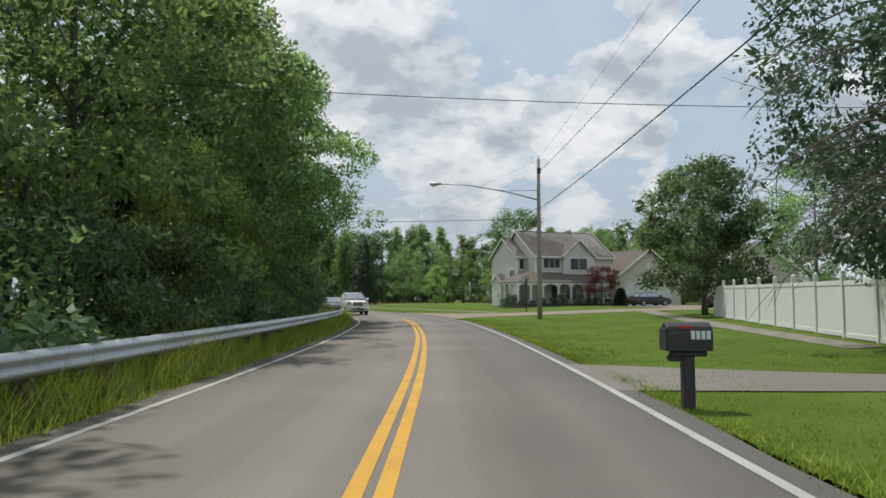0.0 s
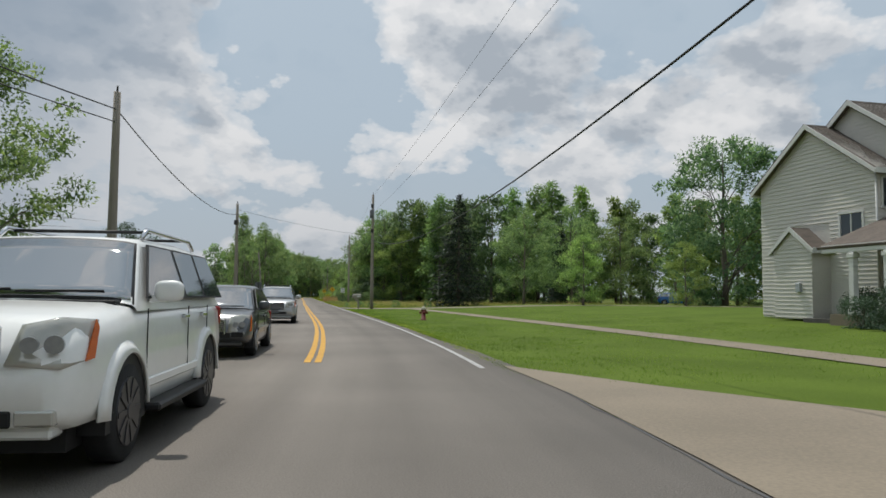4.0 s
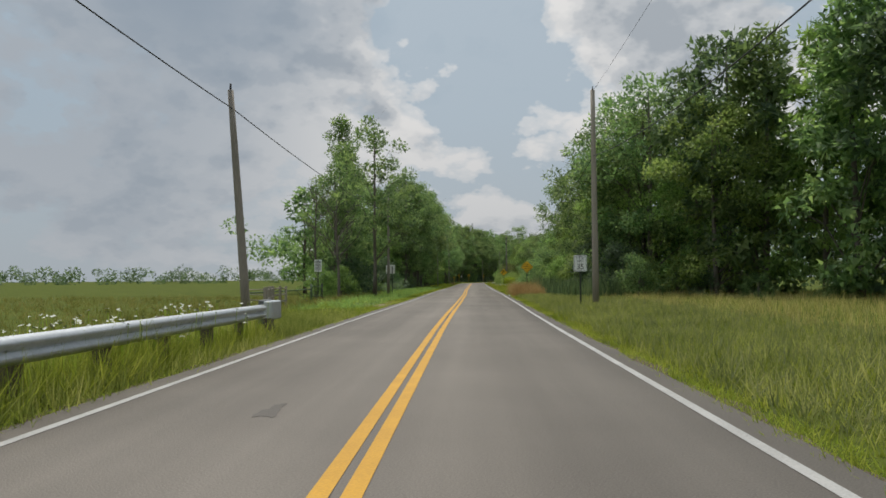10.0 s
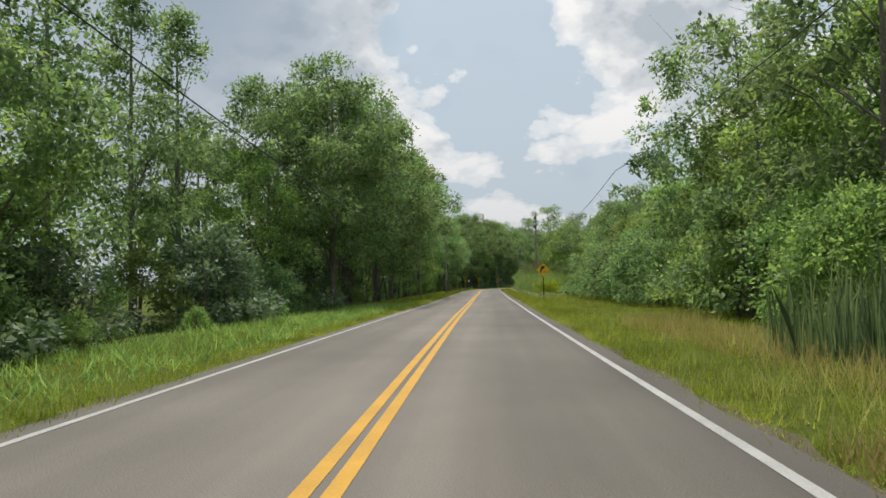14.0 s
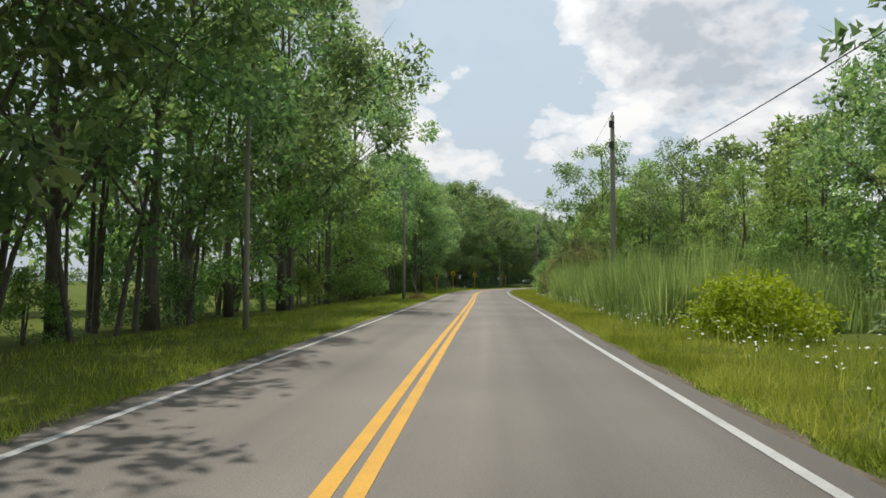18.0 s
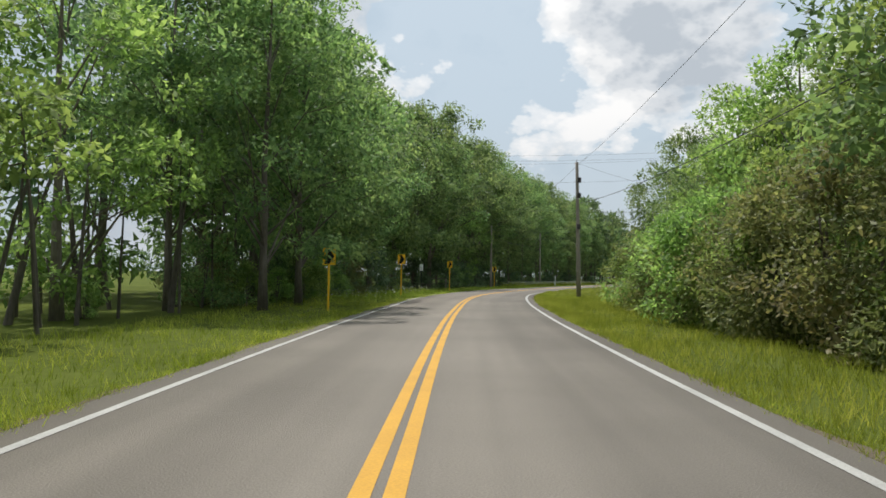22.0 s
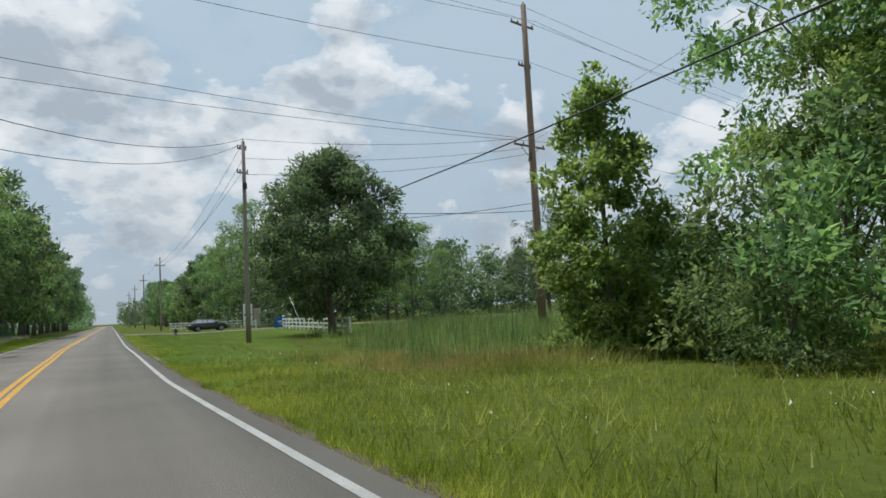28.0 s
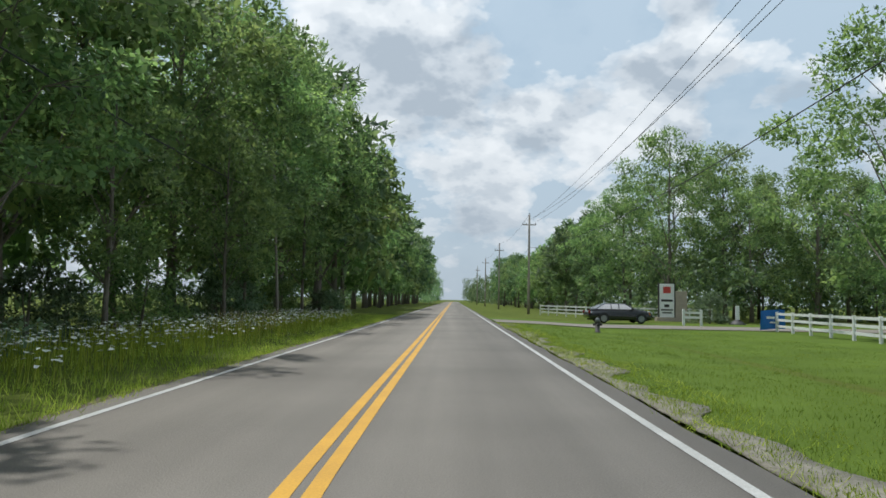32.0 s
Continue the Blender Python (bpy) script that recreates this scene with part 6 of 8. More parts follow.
def tube_gate():
    """A green steel field gate with its two posts."""
    paint_green = mat("gate_green_paint", (0.10, 0.15, 0.075), (0.07, 0.10, 0.05), 2, 20, 0.55)
    ob = thing("field_gate", "faded green steel tube gate between posts", "gate", m=place(-56.0, 169.1))
    pipe("gate_post", [(0, 0, -0.2), (0, 0, 1.22)], 0.075, paint_green, ob, 10)
    pipe("hinge_post", [(-0.3, 1.75, -0.2), (-0.3, 1.75, 1.25)], 0.05, GREEN_POST, ob, 8)
    for z in (0.42, 1.05):
        pipe("cross_rail", [(-0.02, 0.06, z), (-0.29, 1.72, z + 0.02)], 0.03, paint_green, ob, 7)
    pipe("gate_arm", [(0, -0.06, 0.88), (-0.2, -3.0, 0.80), (-0.4, -6.2, 0.74)], 0.045, paint_green, ob, 8)
    pipe("brace", [(-0.05, -0.25, 0.02), (-0.12, -1.5, 0.80)], 0.028, paint_green, ob, 7)
    sg = thing("notice_board", "grey lined notice plate on a dark post", "sign", m=place(-57.3, 171.9, 0, 38))
    u_post(sg, 2.9, GREEN_POST)
    pl = part("sign_plate", plate(rounded(0.5, 0.85, 0.02, 0, 2.5)), SIGN_WHITE, sg)
    for k in range(7):
        part("text_bar", boxes((-0.2, 0.2, -0.006, -0.003, 2.18 + 0.1 * k, 2.22 + 0.1 * k)), INK, pl)


# ---- signs ----
def plate(pts, t=0.004):
    """A thin plate with the outline pts (x, z), its face towards -y."""
    bm = bmesh.new()
    f = bm.faces.new([bm.verts.new((x, 0, z)) for x, z in pts])
    r = bmesh.ops.extrude_face_region(bm, geom=[f])
    bmesh.ops.translate(bm, vec=(0, t, 0), verts=[v for v in r["geom"] if isinstance(v, bmesh.types.BMVert)])
    bmesh.ops.recalc_face_normals(bm, faces=bm.faces)
    return bm


def rounded(w, h, r=0.04, cx=0.0, cz=0.0, turn=0.0, n=4):
    pts = []
    for sx, sz, a0 in ((1, 1, 0), (-1, 1, 90), (-1, -1, 180), (1, -1, 270)):
        for k in range(n + 1):
            a = radians(a0 + 90 * k / n)
            pts.append((sx * (w / 2 - r) + r * math.cos(a), sz * (h / 2 - r) + r * math.sin(a)))
    c, s = math.cos(radians(turn)), math.sin(radians(turn))
    return [(cx + x * c - z * s, cz + x * s + z * c) for x, z in pts]


FACE = Matrix.Rotation(radians(90), 4, "X")
yaw_s = lambda s: math.degrees(math.atan2(-np.interp(s, ARC, DIR[:, 0]), np.interp(s, ARC, DIR[:, 1])))


def u_post(ob, h, material=GREEN_POST, w=0.035):
    part("sign_post", boxes((-w, w, 0.012, 0.05, -0.3, h), (-w, -w + 0.012, 0.0, 0.03, -0.3, h), (w - 0.012, w, 0.0, 0.03, -0.3, h)), material, ob)


def speed_sign():
    ob = thing("speed_limit_sign", "white speed limit sign on a dark post", "road sign", m=place(-36.7, 162.3, 0, 22))
    u_post(ob, 2.4)
    p = part("sign_plate", plate(rounded(0.61, 0.76, 0.05, 0, 2.03)), SIGN_WHITE, ob)
    for w, h in ((0.56, 0.71),):
        a, b = rounded(w, h, 0.04, 0, 2.03), rounded(w - 0.03, h - 0.03, 0.03, 0, 2.03)
        n = len(a)
        vs = [(x, -0.002, z) for x, z in a] + [(x, -0.002, z) for x, z in b]
        part("border", mesh_py("border", vs, [(i, (i + 1) % n, n + (i + 1) % n, n + i) for i in range(n)], INK), INK, p)
    for w, size, z in (("SPEED", 0.135, 2.28), ("LIMIT", 0.135, 2.13), ("35", 0.36, 1.86)):
        text_part("lettering", w, size, INK, p, Matrix.Translation((0, -0.003, z)) @ FACE, 0.001)


def back_sign(x, y, turn, panels, post_h, label, material=ALU, post=GREEN_POST):
    """A sign seen from behind; panels: width, height, centre height."""
    ob = thing("road_sign", label, "road sign", "signs seen from behind", m=place(x, y, 0, turn))
    u_post(ob, post_h, post)
    for w, h, z in panels:
        bm = plate(rounded(w, h, 0.04, 0, z))
        bmesh.ops.translate(bm, vec=(0, 0.055, 0), verts=bm.verts)
        part("sign_plate", bm, material, ob)
    return ob


def diamond_sign(x, y, turn, z, side, label, lines=(), arrow=False, post=GREEN_POST, base=0.0):
    ob = thing("warning_sign", label, "road sign", m=place(x, y, base, turn))
    u_post(ob, z + 0.25, post)
    p = part("sign_plate", plate(rounded(side, side, 0.05, 0, z, 45)), SIGN_YELLOW, ob)
    a, b = rounded(side - 0.05, side - 0.05, 0.045, 0, z, 45), rounded(side - 0.085, side - 0.085, 0.04, 0, z, 45)
    n = len(a)
    part("border", mesh_py("border", [(q, -0.002, w) for q, w in a] + [(q, -0.002, w) for q, w in b], [(i, (i + 1) % n, n + (i + 1) % n, n + i) for i in range(n)], INK), INK, p)
    for w, size, dx, dz in lines:
        text_part("lettering", w, size, INK, p, Matrix.Translation((dx, -0.003, z + dz)) @ FACE, 0.001)
    if arrow:
        k = side / 0.76
        outer = [(-0.19, -0.24), (-0.19, -0.06), (-0.17, 0.03), (-0.12, 0.11), (-0.03, 0.18), (-0.08, 0.27), (0.18, 0.24), (0.08, 0.0), (0.03, 0.08), (-0.05, 0.03), (-0.085, -0.03), (-0.095, -0.10), (-0.095, -0.24)]
        bm = bmesh.new()
        f = bm.faces.new([bm.verts.new((q * k - 0.02, -0.003, w * k + z + 0.03)) for q, w in outer])
        bmesh.ops.triangulate(bm, faces=[f])
        part("arrow", bm, INK, p, "black right-turn arrow")
    return ob


def chevron(x, y, turn, z):
    ob = thing("chevron_sign", "yellow chevron curve sign on a yellow post", "road sign", "chevron signs", m=place(x, y, 0, turn))
    part("sign_post", boxes((-0.035, 0.035, 0.01, 0.05, -0.3, z + 0.28)), SIGN_YELLOW, ob)
    p = part("sign_plate", plate(rounded(0.48, 0.62, 0.03, 0, z)), SIGN_YELLOW, ob)
    bm = bmesh.new()
    f = bm.faces.new([bm.verts.new((q, -0.003, w + z)) for q, w in ((-0.17, 0.27), (0.01, 0.27), (0.19, 0.0), (0.01, -0.27), (-0.17, -0.27), (0.02, 0.0))])
    bmesh.ops.triangulate(bm, faces=[f])
    part("chevron_mark", bm, INK, p, "black chevron mark")


speed_sign()
tube_gate()
back_sign(-35.3, 128.0, 18, ((0.66, 0.84, 2.2), (0.70, 0.15, 1.68)), 2.6, "bare metal back of a road sign on a dark post")
back_sign(-58.9, 186.3, 24, ((0.5, 0.78, 2.25),), 2.5, "pale metal back of a road sign by a pole", SIGN_WHITE)
back_sign(-59.5, 186.7, 24, ((0.4, 0.78, 2.25),), 2.5, "pale metal back of a second road sign", SIGN_WHITE)
diamond_sign(-47.4, 189.6, 22, 2.35, 0.76, "faded yellow park entrance warning sign among bushes", (("PARK", 0.14, 0, 0.18), ("ENTRANCE", 0.125, 0, 0.02), ("AHEAD", 0.14, 0, -0.15)))
diamond_sign(-64.7, 235.2, 22, 2.28, 0.78, "yellow right-turn warning sign on a dark post", (("25", 0.19, 0.13, -0.15),), True, IRON)
for q in ((-101.85, 305.3, 22, 1.98), (-108.04, 324.2, 18, 2.36), (-112.7, 344.1, 10, 2.4), (-115.3, 365.0, 10, 2.25)):
    chevron(*q)
sg = thing("small_sign", "small white roadside notice on a thin post", "road sign", m=place(-112.6, 337.5, 0, 15))
u_post(sg, 2.2)
part("sign_plate", plate(rounded(0.3, 0.55, 0.02, 0, 2.0)), SIGN_WHITE, sg)
ys = thing("warning_sign", "small yellow diamond warning sign in a field", "road sign", m=place(-43.7, 468.6, 0, 0))
u_post(ys, 3.6)
part("sign_plate", plate(rounded(0.9, 0.9, 0.04, 0, 3.6, 45)), SIGN_YELLOW, ys)
part("sign_plate", plate(rounded(0.6, 0.4, 0.03, 0, 2.8)), SIGN_YELLOW, ys)


def street_sign():
    ob = thing("street_name_sign", "green street name blades above a dark stop sign back", "road sign", m=place(7.6, 65.7, 0, 12))
    u_post(ob, 3.05, IRON, 0.045)
    octo = [(0.42 * math.cos(radians(22.5 + 45 * k)), 2.25 + 0.42 * math.sin(radians(22.5 + 45 * k))) for k in range(8)]
    bm = plate(octo)
    bmesh.ops.transform(bm, matrix=Matrix.Translation((0, 0.07, 0)) @ Matrix.Rotation(radians(42), 4, "Z"), verts=bm.verts)
    part("stop_plate", bm, ALU, ob, "bare grey back of an octagonal plate")
    green = mat("street_sign_green", (0.02, 0.13, 0.07), (0.02, 0.10, 0.06), 2, 20, 0.5)
    b = part("name_blade", boxes((-0.45, 0.32, -0.012, 0.012, 3.02, 3.22)), green, ob)
    part("lettering_bar", boxes((-0.38, 0.06, -0.016, -0.0125, 3.08, 3.16), (0.12, 0.26, -0.016, -0.0125, 3.08, 3.16)), SIGN_WHITE, b, "plain white bars")
    part("end_tag", boxes((0.33, 0.5, -0.012, 0.012, 3.02, 3.22)), SIGN_YELLOW, ob)
    bm = boxes((-0.012, 0.012, -0.4, 0.4, 2.80, 2.98))
    part("name_blade", bm, green, ob)


street_sign()


# ---- mailboxes, hydrants, markers ----
def mailbox_dark():
    ob = thing("mailbox", "dark grey plastic mailbox with a red flag stripe on a post", "mailbox", m=place(2.95, 8.75, 0.0, 0))
    g = mat("dark_grey_plastic", (0.055, 0.053, 0.055), (0.04, 0.04, 0.042), 1.5, 20, 0.55)
    part("post", boxes((-0.07, 0.07, -0.07, 0.07, -0.3, 0.72), bevel=0.012), g, ob)
    bm = bmesh.new()
    prof = [(-0.13, 0.0), (0.13, 0.0), (0.145, 0.2), (0.12, 0.29), (0.06, 0.335), (0, 0.345), (-0.06, 0.335), (-0.12, 0.29), (-0.145, 0.2)]
    rings = []
    for x, k in ((-0.275, 0.96), (-0.26, 1.0), (0.25, 1.0), (0.27, 0.95)):
        rings.append([bm.verts.new((x, y * k, 0.73 + z * k)) for y, z in prof])
    for a, b in zip(rings[:-1], rings[1:]):
        for i in range(len(prof)):
            bm.faces.new((a[i], a[(i + 1) % len(prof)], b[(i + 1) % len(prof)], b[i]))
    bm.faces.new(rings[0][::-1]); bm.faces.new(rings[-1])
    bmesh.ops.recalc_face_normals(bm, faces=bm.faces)
    body = part("box_body", bm, g, ob)
    part("door", boxes((-0.295, -0.276, -0.135, 0.135, 0.74, 1.0), bevel=0.006), g, body)
    part("flag", boxes((-0.16, 0.02, -0.165, -0.15, 1.0, 1.03)), mat("flag_red", (0.45, 0.03, 0.03), (0.35, 0.03, 0.03), 2, 20, 0.5), body, "red flag")
    part("number_bar", boxes(*[(0.0 + 0.062 * k, 0.045 + 0.062 * k, -0.158, -0.15, 0.87, 0.97) for k in range(4)]), SIGN_WHITE, body, "plain white bars")
    part("bracket", boxes((-0.2, 0.22, -0.09, 0.09, 0.66, 0.73), bevel=0.02), g, ob)
    part("newspaper_tray", boxes((-0.24, -0.07, -0.06, 0.06, 0.6, 0.68), bevel=0.02), g, ob)


def mailbox_tan():
    ob = thing("mailbox", "weathered tan plastic mailbox with a swept post", "mailbox", m=place(-22.3, 121.3, 0, 22))
    g = mat("tan_plastic", (0.30, 0.27, 0.225), (0.23, 0.205, 0.17), 1.2, 16, 0.6)
    bm = bmesh.new()
    side = [(0.02, -0.3), (0.16, -0.3), (0.17, 0.55), (0.10, 0.85), (-0.02, 1.02), (-0.3, 1.02), (-0.34, 0.98), (-0.2, 0.82), (-0.05, 0.7), (0.01, 0.5)]
    lo = [bm.verts.new((x, -0.08, z)) for x, z in side]
    hi = [bm.verts.new((x, 0.08, z)) for x, z in side]
    bm.faces.new(lo); bm.faces.new(hi[::-1])
    for i in range(len(side)):
        bm.faces.new((lo[i], hi[i], hi[(i + 1) % len(side)], lo[(i + 1) % len(side)]))
    bmesh.ops.recalc_face_normals(bm, faces=bm.faces)
    part("post", bm, g, ob)
    bm = bmesh.new()
    prof = [(-0.16, 0.0), (0.16, 0.0), (0.18, 0.22), (0.15, 0.34), (0.08, 0.4), (0, 0.41), (-0.08, 0.4), (-0.15, 0.34), (-0.18, 0.22)]
    rings = [[bm.verts.new((x, y * k, 1.03 + z * k)) for y, z in prof] for x, k in ((-0.46, 0.95), (-0.44, 1), (0.3, 1), (0.33, 0.94))]
    for a, b in zip(rings[:-1], rings[1:]):
        for i in range(len(prof)):
            bm.faces.new((a[i], a[(i + 1) % len(prof)], b[(i + 1) % len(prof)], b[i]))
    bm.faces.new(rings[0][::-1]); bm.faces.new(rings[-1])
    bmesh.ops.recalc_face_normals(bm, faces=bm.faces)
    body = part("box_body", bm, g, ob)
    part("door", boxes((-0.49, -0.47, -0.16, 0.16, 1.04, 1.36), bevel=0.01), g, body)
    part("number_bar", boxes(*[(-0.06 + 0.08 * k, -0.005 + 0.08 * k, -0.196, -0.184, 1.16, 1.27) for k in range(4)]), SIGN_WHITE, body, "plain white bars")


def hydrant(x, y, body, cap, label, turn=0):
    ob = thing("fire_hydrant", label, "fire hydrant", m=place(x, y, 0.02, turn))
    pipe("barrel", [(0, 0, -0.1), (0, 0, 0.05), (0, 0, 0.06), (0, 0, 0.55)], [0.17, 0.17, 0.115, 0.11], body, ob, 14)
    pipe("flange", [(0, 0, 0.5), (0, 0, 0.56)], 0.15, body, ob, 14)
    pipe("bonnet", [(0, 0, 0.56), (0, 0, 0.64), (0, 0, 0.72), (0, 0, 0.76)], [0.145, 0.13, 0.08, 0.03], cap, ob, 14, "pale domed bonnet")
    pipe("top_nut", [(0, 0, 0.75), (0, 0, 0.81)], 0.03, cap, ob, 5, smooth=False)
    for a in (0, 180, 270):
        d = Vector((math.cos(radians(a)), math.sin(radians(a)), 0))
        n = pipe("nozzle", [d * 0.09 + Vector((0, 0, 0.42)), d * 0.19 + Vector((0, 0, 0.42))], 0.055 if a != 270 else 0.07, body, ob, 10)
        pipe("nozzle_cap", [d * 0.185 + Vector((0, 0, 0.42)), d * 0.22 + Vector((0, 0, 0.42))], 0.065 if a != 270 else 0.082, body, n, 8)


mailbox_dark()
mailbox_tan()
RED = mat("hydrant_red", (0.17, 0.025, 0.022), (0.10, 0.022, 0.02), 3, 24, 0.6)
hydrant(-10.4, 93.2, RED, mat("hydrant_cream", (0.5, 0.46, 0.36), (0.4, 0.36, 0.28), 3, 24, 0.6), "dark red fire hydrant with a cream top in the lawn", 20)
hydrant(-102.8, 430.3, IRON, ALU, "black fire hydrant with a grey top")
mk = thing("marker_post", "slim white marker post in the verge", "marker post", m=place(-114.05, 390.7, 0.3))
part("stake", boxes((-0.05, 0.05, -0.02, 0.02, -0.5, 1.3), bevel=0.008), WHITE, mk)
st = thing("leaning_stake", "broken pale wooden stake leaning in the verge", "stake", m=place(-92.2, 280.4, 0, 20))
pipe("stake", [(0.25, 0, -0.1), (0.0, 0, 0.9), (-0.28, 0, 1.9)], [0.05, 0.045, 0.03], POLEWOOD, st)
blades("dry_grass_tuft", 71, lambda r, n: np.column_stack([r.normal(-91.9, 0.3, n), r.normal(280.3, 0.38, n)]), 1800, 0.62, 0.018, GRASS_DRY, "dry straw-coloured grass round a stake")
mk = thing("road_reflector", "small white reflector stuck beside the yellow line", "reflector", m=place(-1.09, 24.08, 0.004))
part("reflector_body", boxes((-0.06, 0.06, -0.05, 0.05, 0.0, 0.016), bevel=0.006), WHITE, mk)
cup = thing("litter_cup", "crumpled white paper cup in the verge", "litter", m=place(-45.6, 179.0, 0.04))
pipe("cup", [(0, 0, 0), (0.02, 0, 0.06), (0.03, 0.01, 0.13)], [0.04, 0.045, 0.055], SIGN_WHITE, cup, 9)


# ---- fences ----
def vinyl_fence():
    a, b = Vector((15.6, 41.3)), Vector((9.9, 9.5))
    n = 13
    ob = thing("vinyl_fence", "tall white vinyl privacy fence with ball-capped posts", "fence")
    d = (b - a).normalized()
    turn = math.degrees(math.atan2(d.y, d.x))
    L = (b - a).length / n
    bm = boxes((-0.065, 0.065, -0.065, 0.065, -0.2, 1.9), (-0.085, 0.085, -0.085, 0.085, 1.9, 1.93), bevel=0.008)
    bmesh.ops.create_uvsphere(bm, u_segments=10, v_segments=7, radius=0.075, matrix=Matrix.Translation((0, 0, 2.0)))
    pm = bpy.data.meshes.new("post"); bm.to_mesh(pm); bm.free(); pm.materials.append(WHITE)
    bm = boxes((0.06, L - 0.06, -0.03, 0.03, 0.06, 0.2), bevel=0.006)
    rm = bpy.data.meshes.new("rail"); bm.to_mesh(rm); bm.free(); rm.materials.append(WHITE)
    k = 14
    w = (L - 0.14) / k
    bm = boxes((0.003, w - 0.003, -0.011, 0.011, 0.19, 1.64))
    bd = bpy.data.meshes.new("board"); bm.to_mesh(bd); bm.free(); bd.materials.append(WHITE)
    for i in range(n + 1):
        p = a + d * (L * i)
        m = place(p.x, p.y, 0.0, turn)
        o = new("post", pm); o.parent = ob; o.matrix_basis = m
        if i < n:
            q = a + d * (L * (i + 0.5))
            m2 = place(p.x, p.y, float(height_xy((q.x, q.y))[0] - height_xy((p.x, p.y))[0]), turn)
            for z in (0.0, 1.56):
                o = new("rail", rm); o.parent = ob; o.matrix_basis = m2 @ Matrix.Translation((0, 0, z))
            for j in range(k):
                o = new("board", bd); o.parent = ob; o.matrix_basis = m2 @ Matrix.Translation((0.07 + w * j, 0, 0))


def rail_fence(pts, spacing, rails, h, material, label, thick=0.05, post=0.06, group="", round_rails=False):
    """A post and rail fence through world places."""
    ob = thing("rail_fence", label, "fence", group)
    p = [Vector(q) for q in pts]
    stops = []
    for a, b in zip(p[:-1], p[1:]):
        k = max(1, round((b - a).length / spacing))
        stops += [a.lerp(b, i / k) for i in range(k)]
    stops.append(p[-1])
    for q in stops:
        z = float(height_xy((q.x, q.y))[0])
        part("post", boxes((q.x - post, q.x + post, q.y - post, q.y + post, z - 0.25, z + h + 0.08), bevel=0.008), material, ob)
    for a, b in zip(stops[:-1], stops[1:]):
        za, zb = float(height_xy((a.x, a.y))[0]), float(height_xy((b.x, b.y))[0])
        for r in rails:
            pa, pb = Vector((a.x, a.y, za + r)), Vector((b.x, b.y, zb + r))
            if round_rails:
                pipe("rail", [pa, pb], thick, material, ob, 7)
            else:
                d = pb - pa
                m = Matrix.Translation(pa) @ d.to_track_quat("X", "Z").to_matrix().to_4x4()
                bm = bmesh.new()
                box(bm, 0, d.length, -0.02, 0.02, -thick, thick, m)
                part("rail", bm, material, ob)
    return ob


vinyl_fence()
rail_fence([(-90.6, 440.5), (-92.6, 404)], 2.4, (0.35, 0.72, 1.08), 1.12, WHITE, "low white three-rail fence by the lawn", 0.07, 0.065, "white fences")
rail_fence([(-101, 478), (-97.5, 467), (-92.5, 463.5), (-86, 464)], 2.2, (0.35, 0.7, 1.05), 1.1, WHITE, "white three-rail fence curving to the entrance", 0.07, 0.06, "white fences")
rail_fence([(-93.6, 447.2), (-92.4, 447.0)], 1.2, (0.95, 0.6), 1.1, WHITE, "short white fence stub by the drive", 0.08, 0.08, "white fences")
rail_fence([(-43.4, 147.6), (-47.5, 153.5), (-51.5, 160.0), (-58.0, 165.0)], 3.4, (0.4, 0.72, 1.02), 1.05, POLEWOOD, "weathered three-rail fence at the field's corner", 0.03, 0.05, "", True)
rail_fence([(-126, 350), (-116.5, 352.5)], 3.0, (0.5, 1.05), 1.1, POLEWOOD, "grey weathered rail gate by the woods", 0.045, 0.07, "", True)
rail_fence([(-58, 404), (-40, 408)], 3.0, (0.4, 0.8, 1.15), 1.2, DARKWOOD, "dark wooden rail fence in the meadow", 0.06, 0.07)


# ---- park entrance sign and banner ----
def park_sign():
    ob = thing("entrance_sign", "white entrance sign board with red emblem and stone block", "sign", m=place(-91.5, 459.3, 0, 4))
    stone = mat("tan_stone", (0.46, 0.39, 0.31), (0.34, 0.29, 0.23), 2, 14, 0.85, bump=0.4)
    part("base", boxes((-1.0, 2.0, -0.35, 0.5, -0.2, 0.35), bevel=0.03), stone, ob)
    part("board", boxes((-0.75, 0.6, -0.12, 0.12, 0.35, 3.35), bevel=0.02), SIGN_WHITE, ob)
    part("frame", boxes((-0.82, -0.75, -0.14, 0.14, 0.35, 3.4), (0.6, 0.67, -0.14, 0.14, 0.35, 3.4)), IRON, ob)
    part("block", boxes((0.7, 1.75, -0.2, 0.35, 0.35, 2.7), bevel=0.03), stone, ob)
    part("emblem", boxes((-0.42, 0.27, -0.13, -0.122, 2.5, 3.1)), mat("emblem_red", (0.55, 0.07, 0.05), (0.45, 0.06, 0.05), 2, 20, 0.5), ob, "red square emblem")
    part("lettering_bar", boxes((-0.6, 0.45, -0.13, -0.122, 1.75, 1.95), (-0.6, 0.45, -0.13, -0.122, 0.95, 1.08), (-0.5, 0.35, -0.13, -0.122, 0.7, 0.82), (-0.3, 0.15, -0.13, -0.122, 1.25, 1.5)), IRON, ob, "plain dark bars")


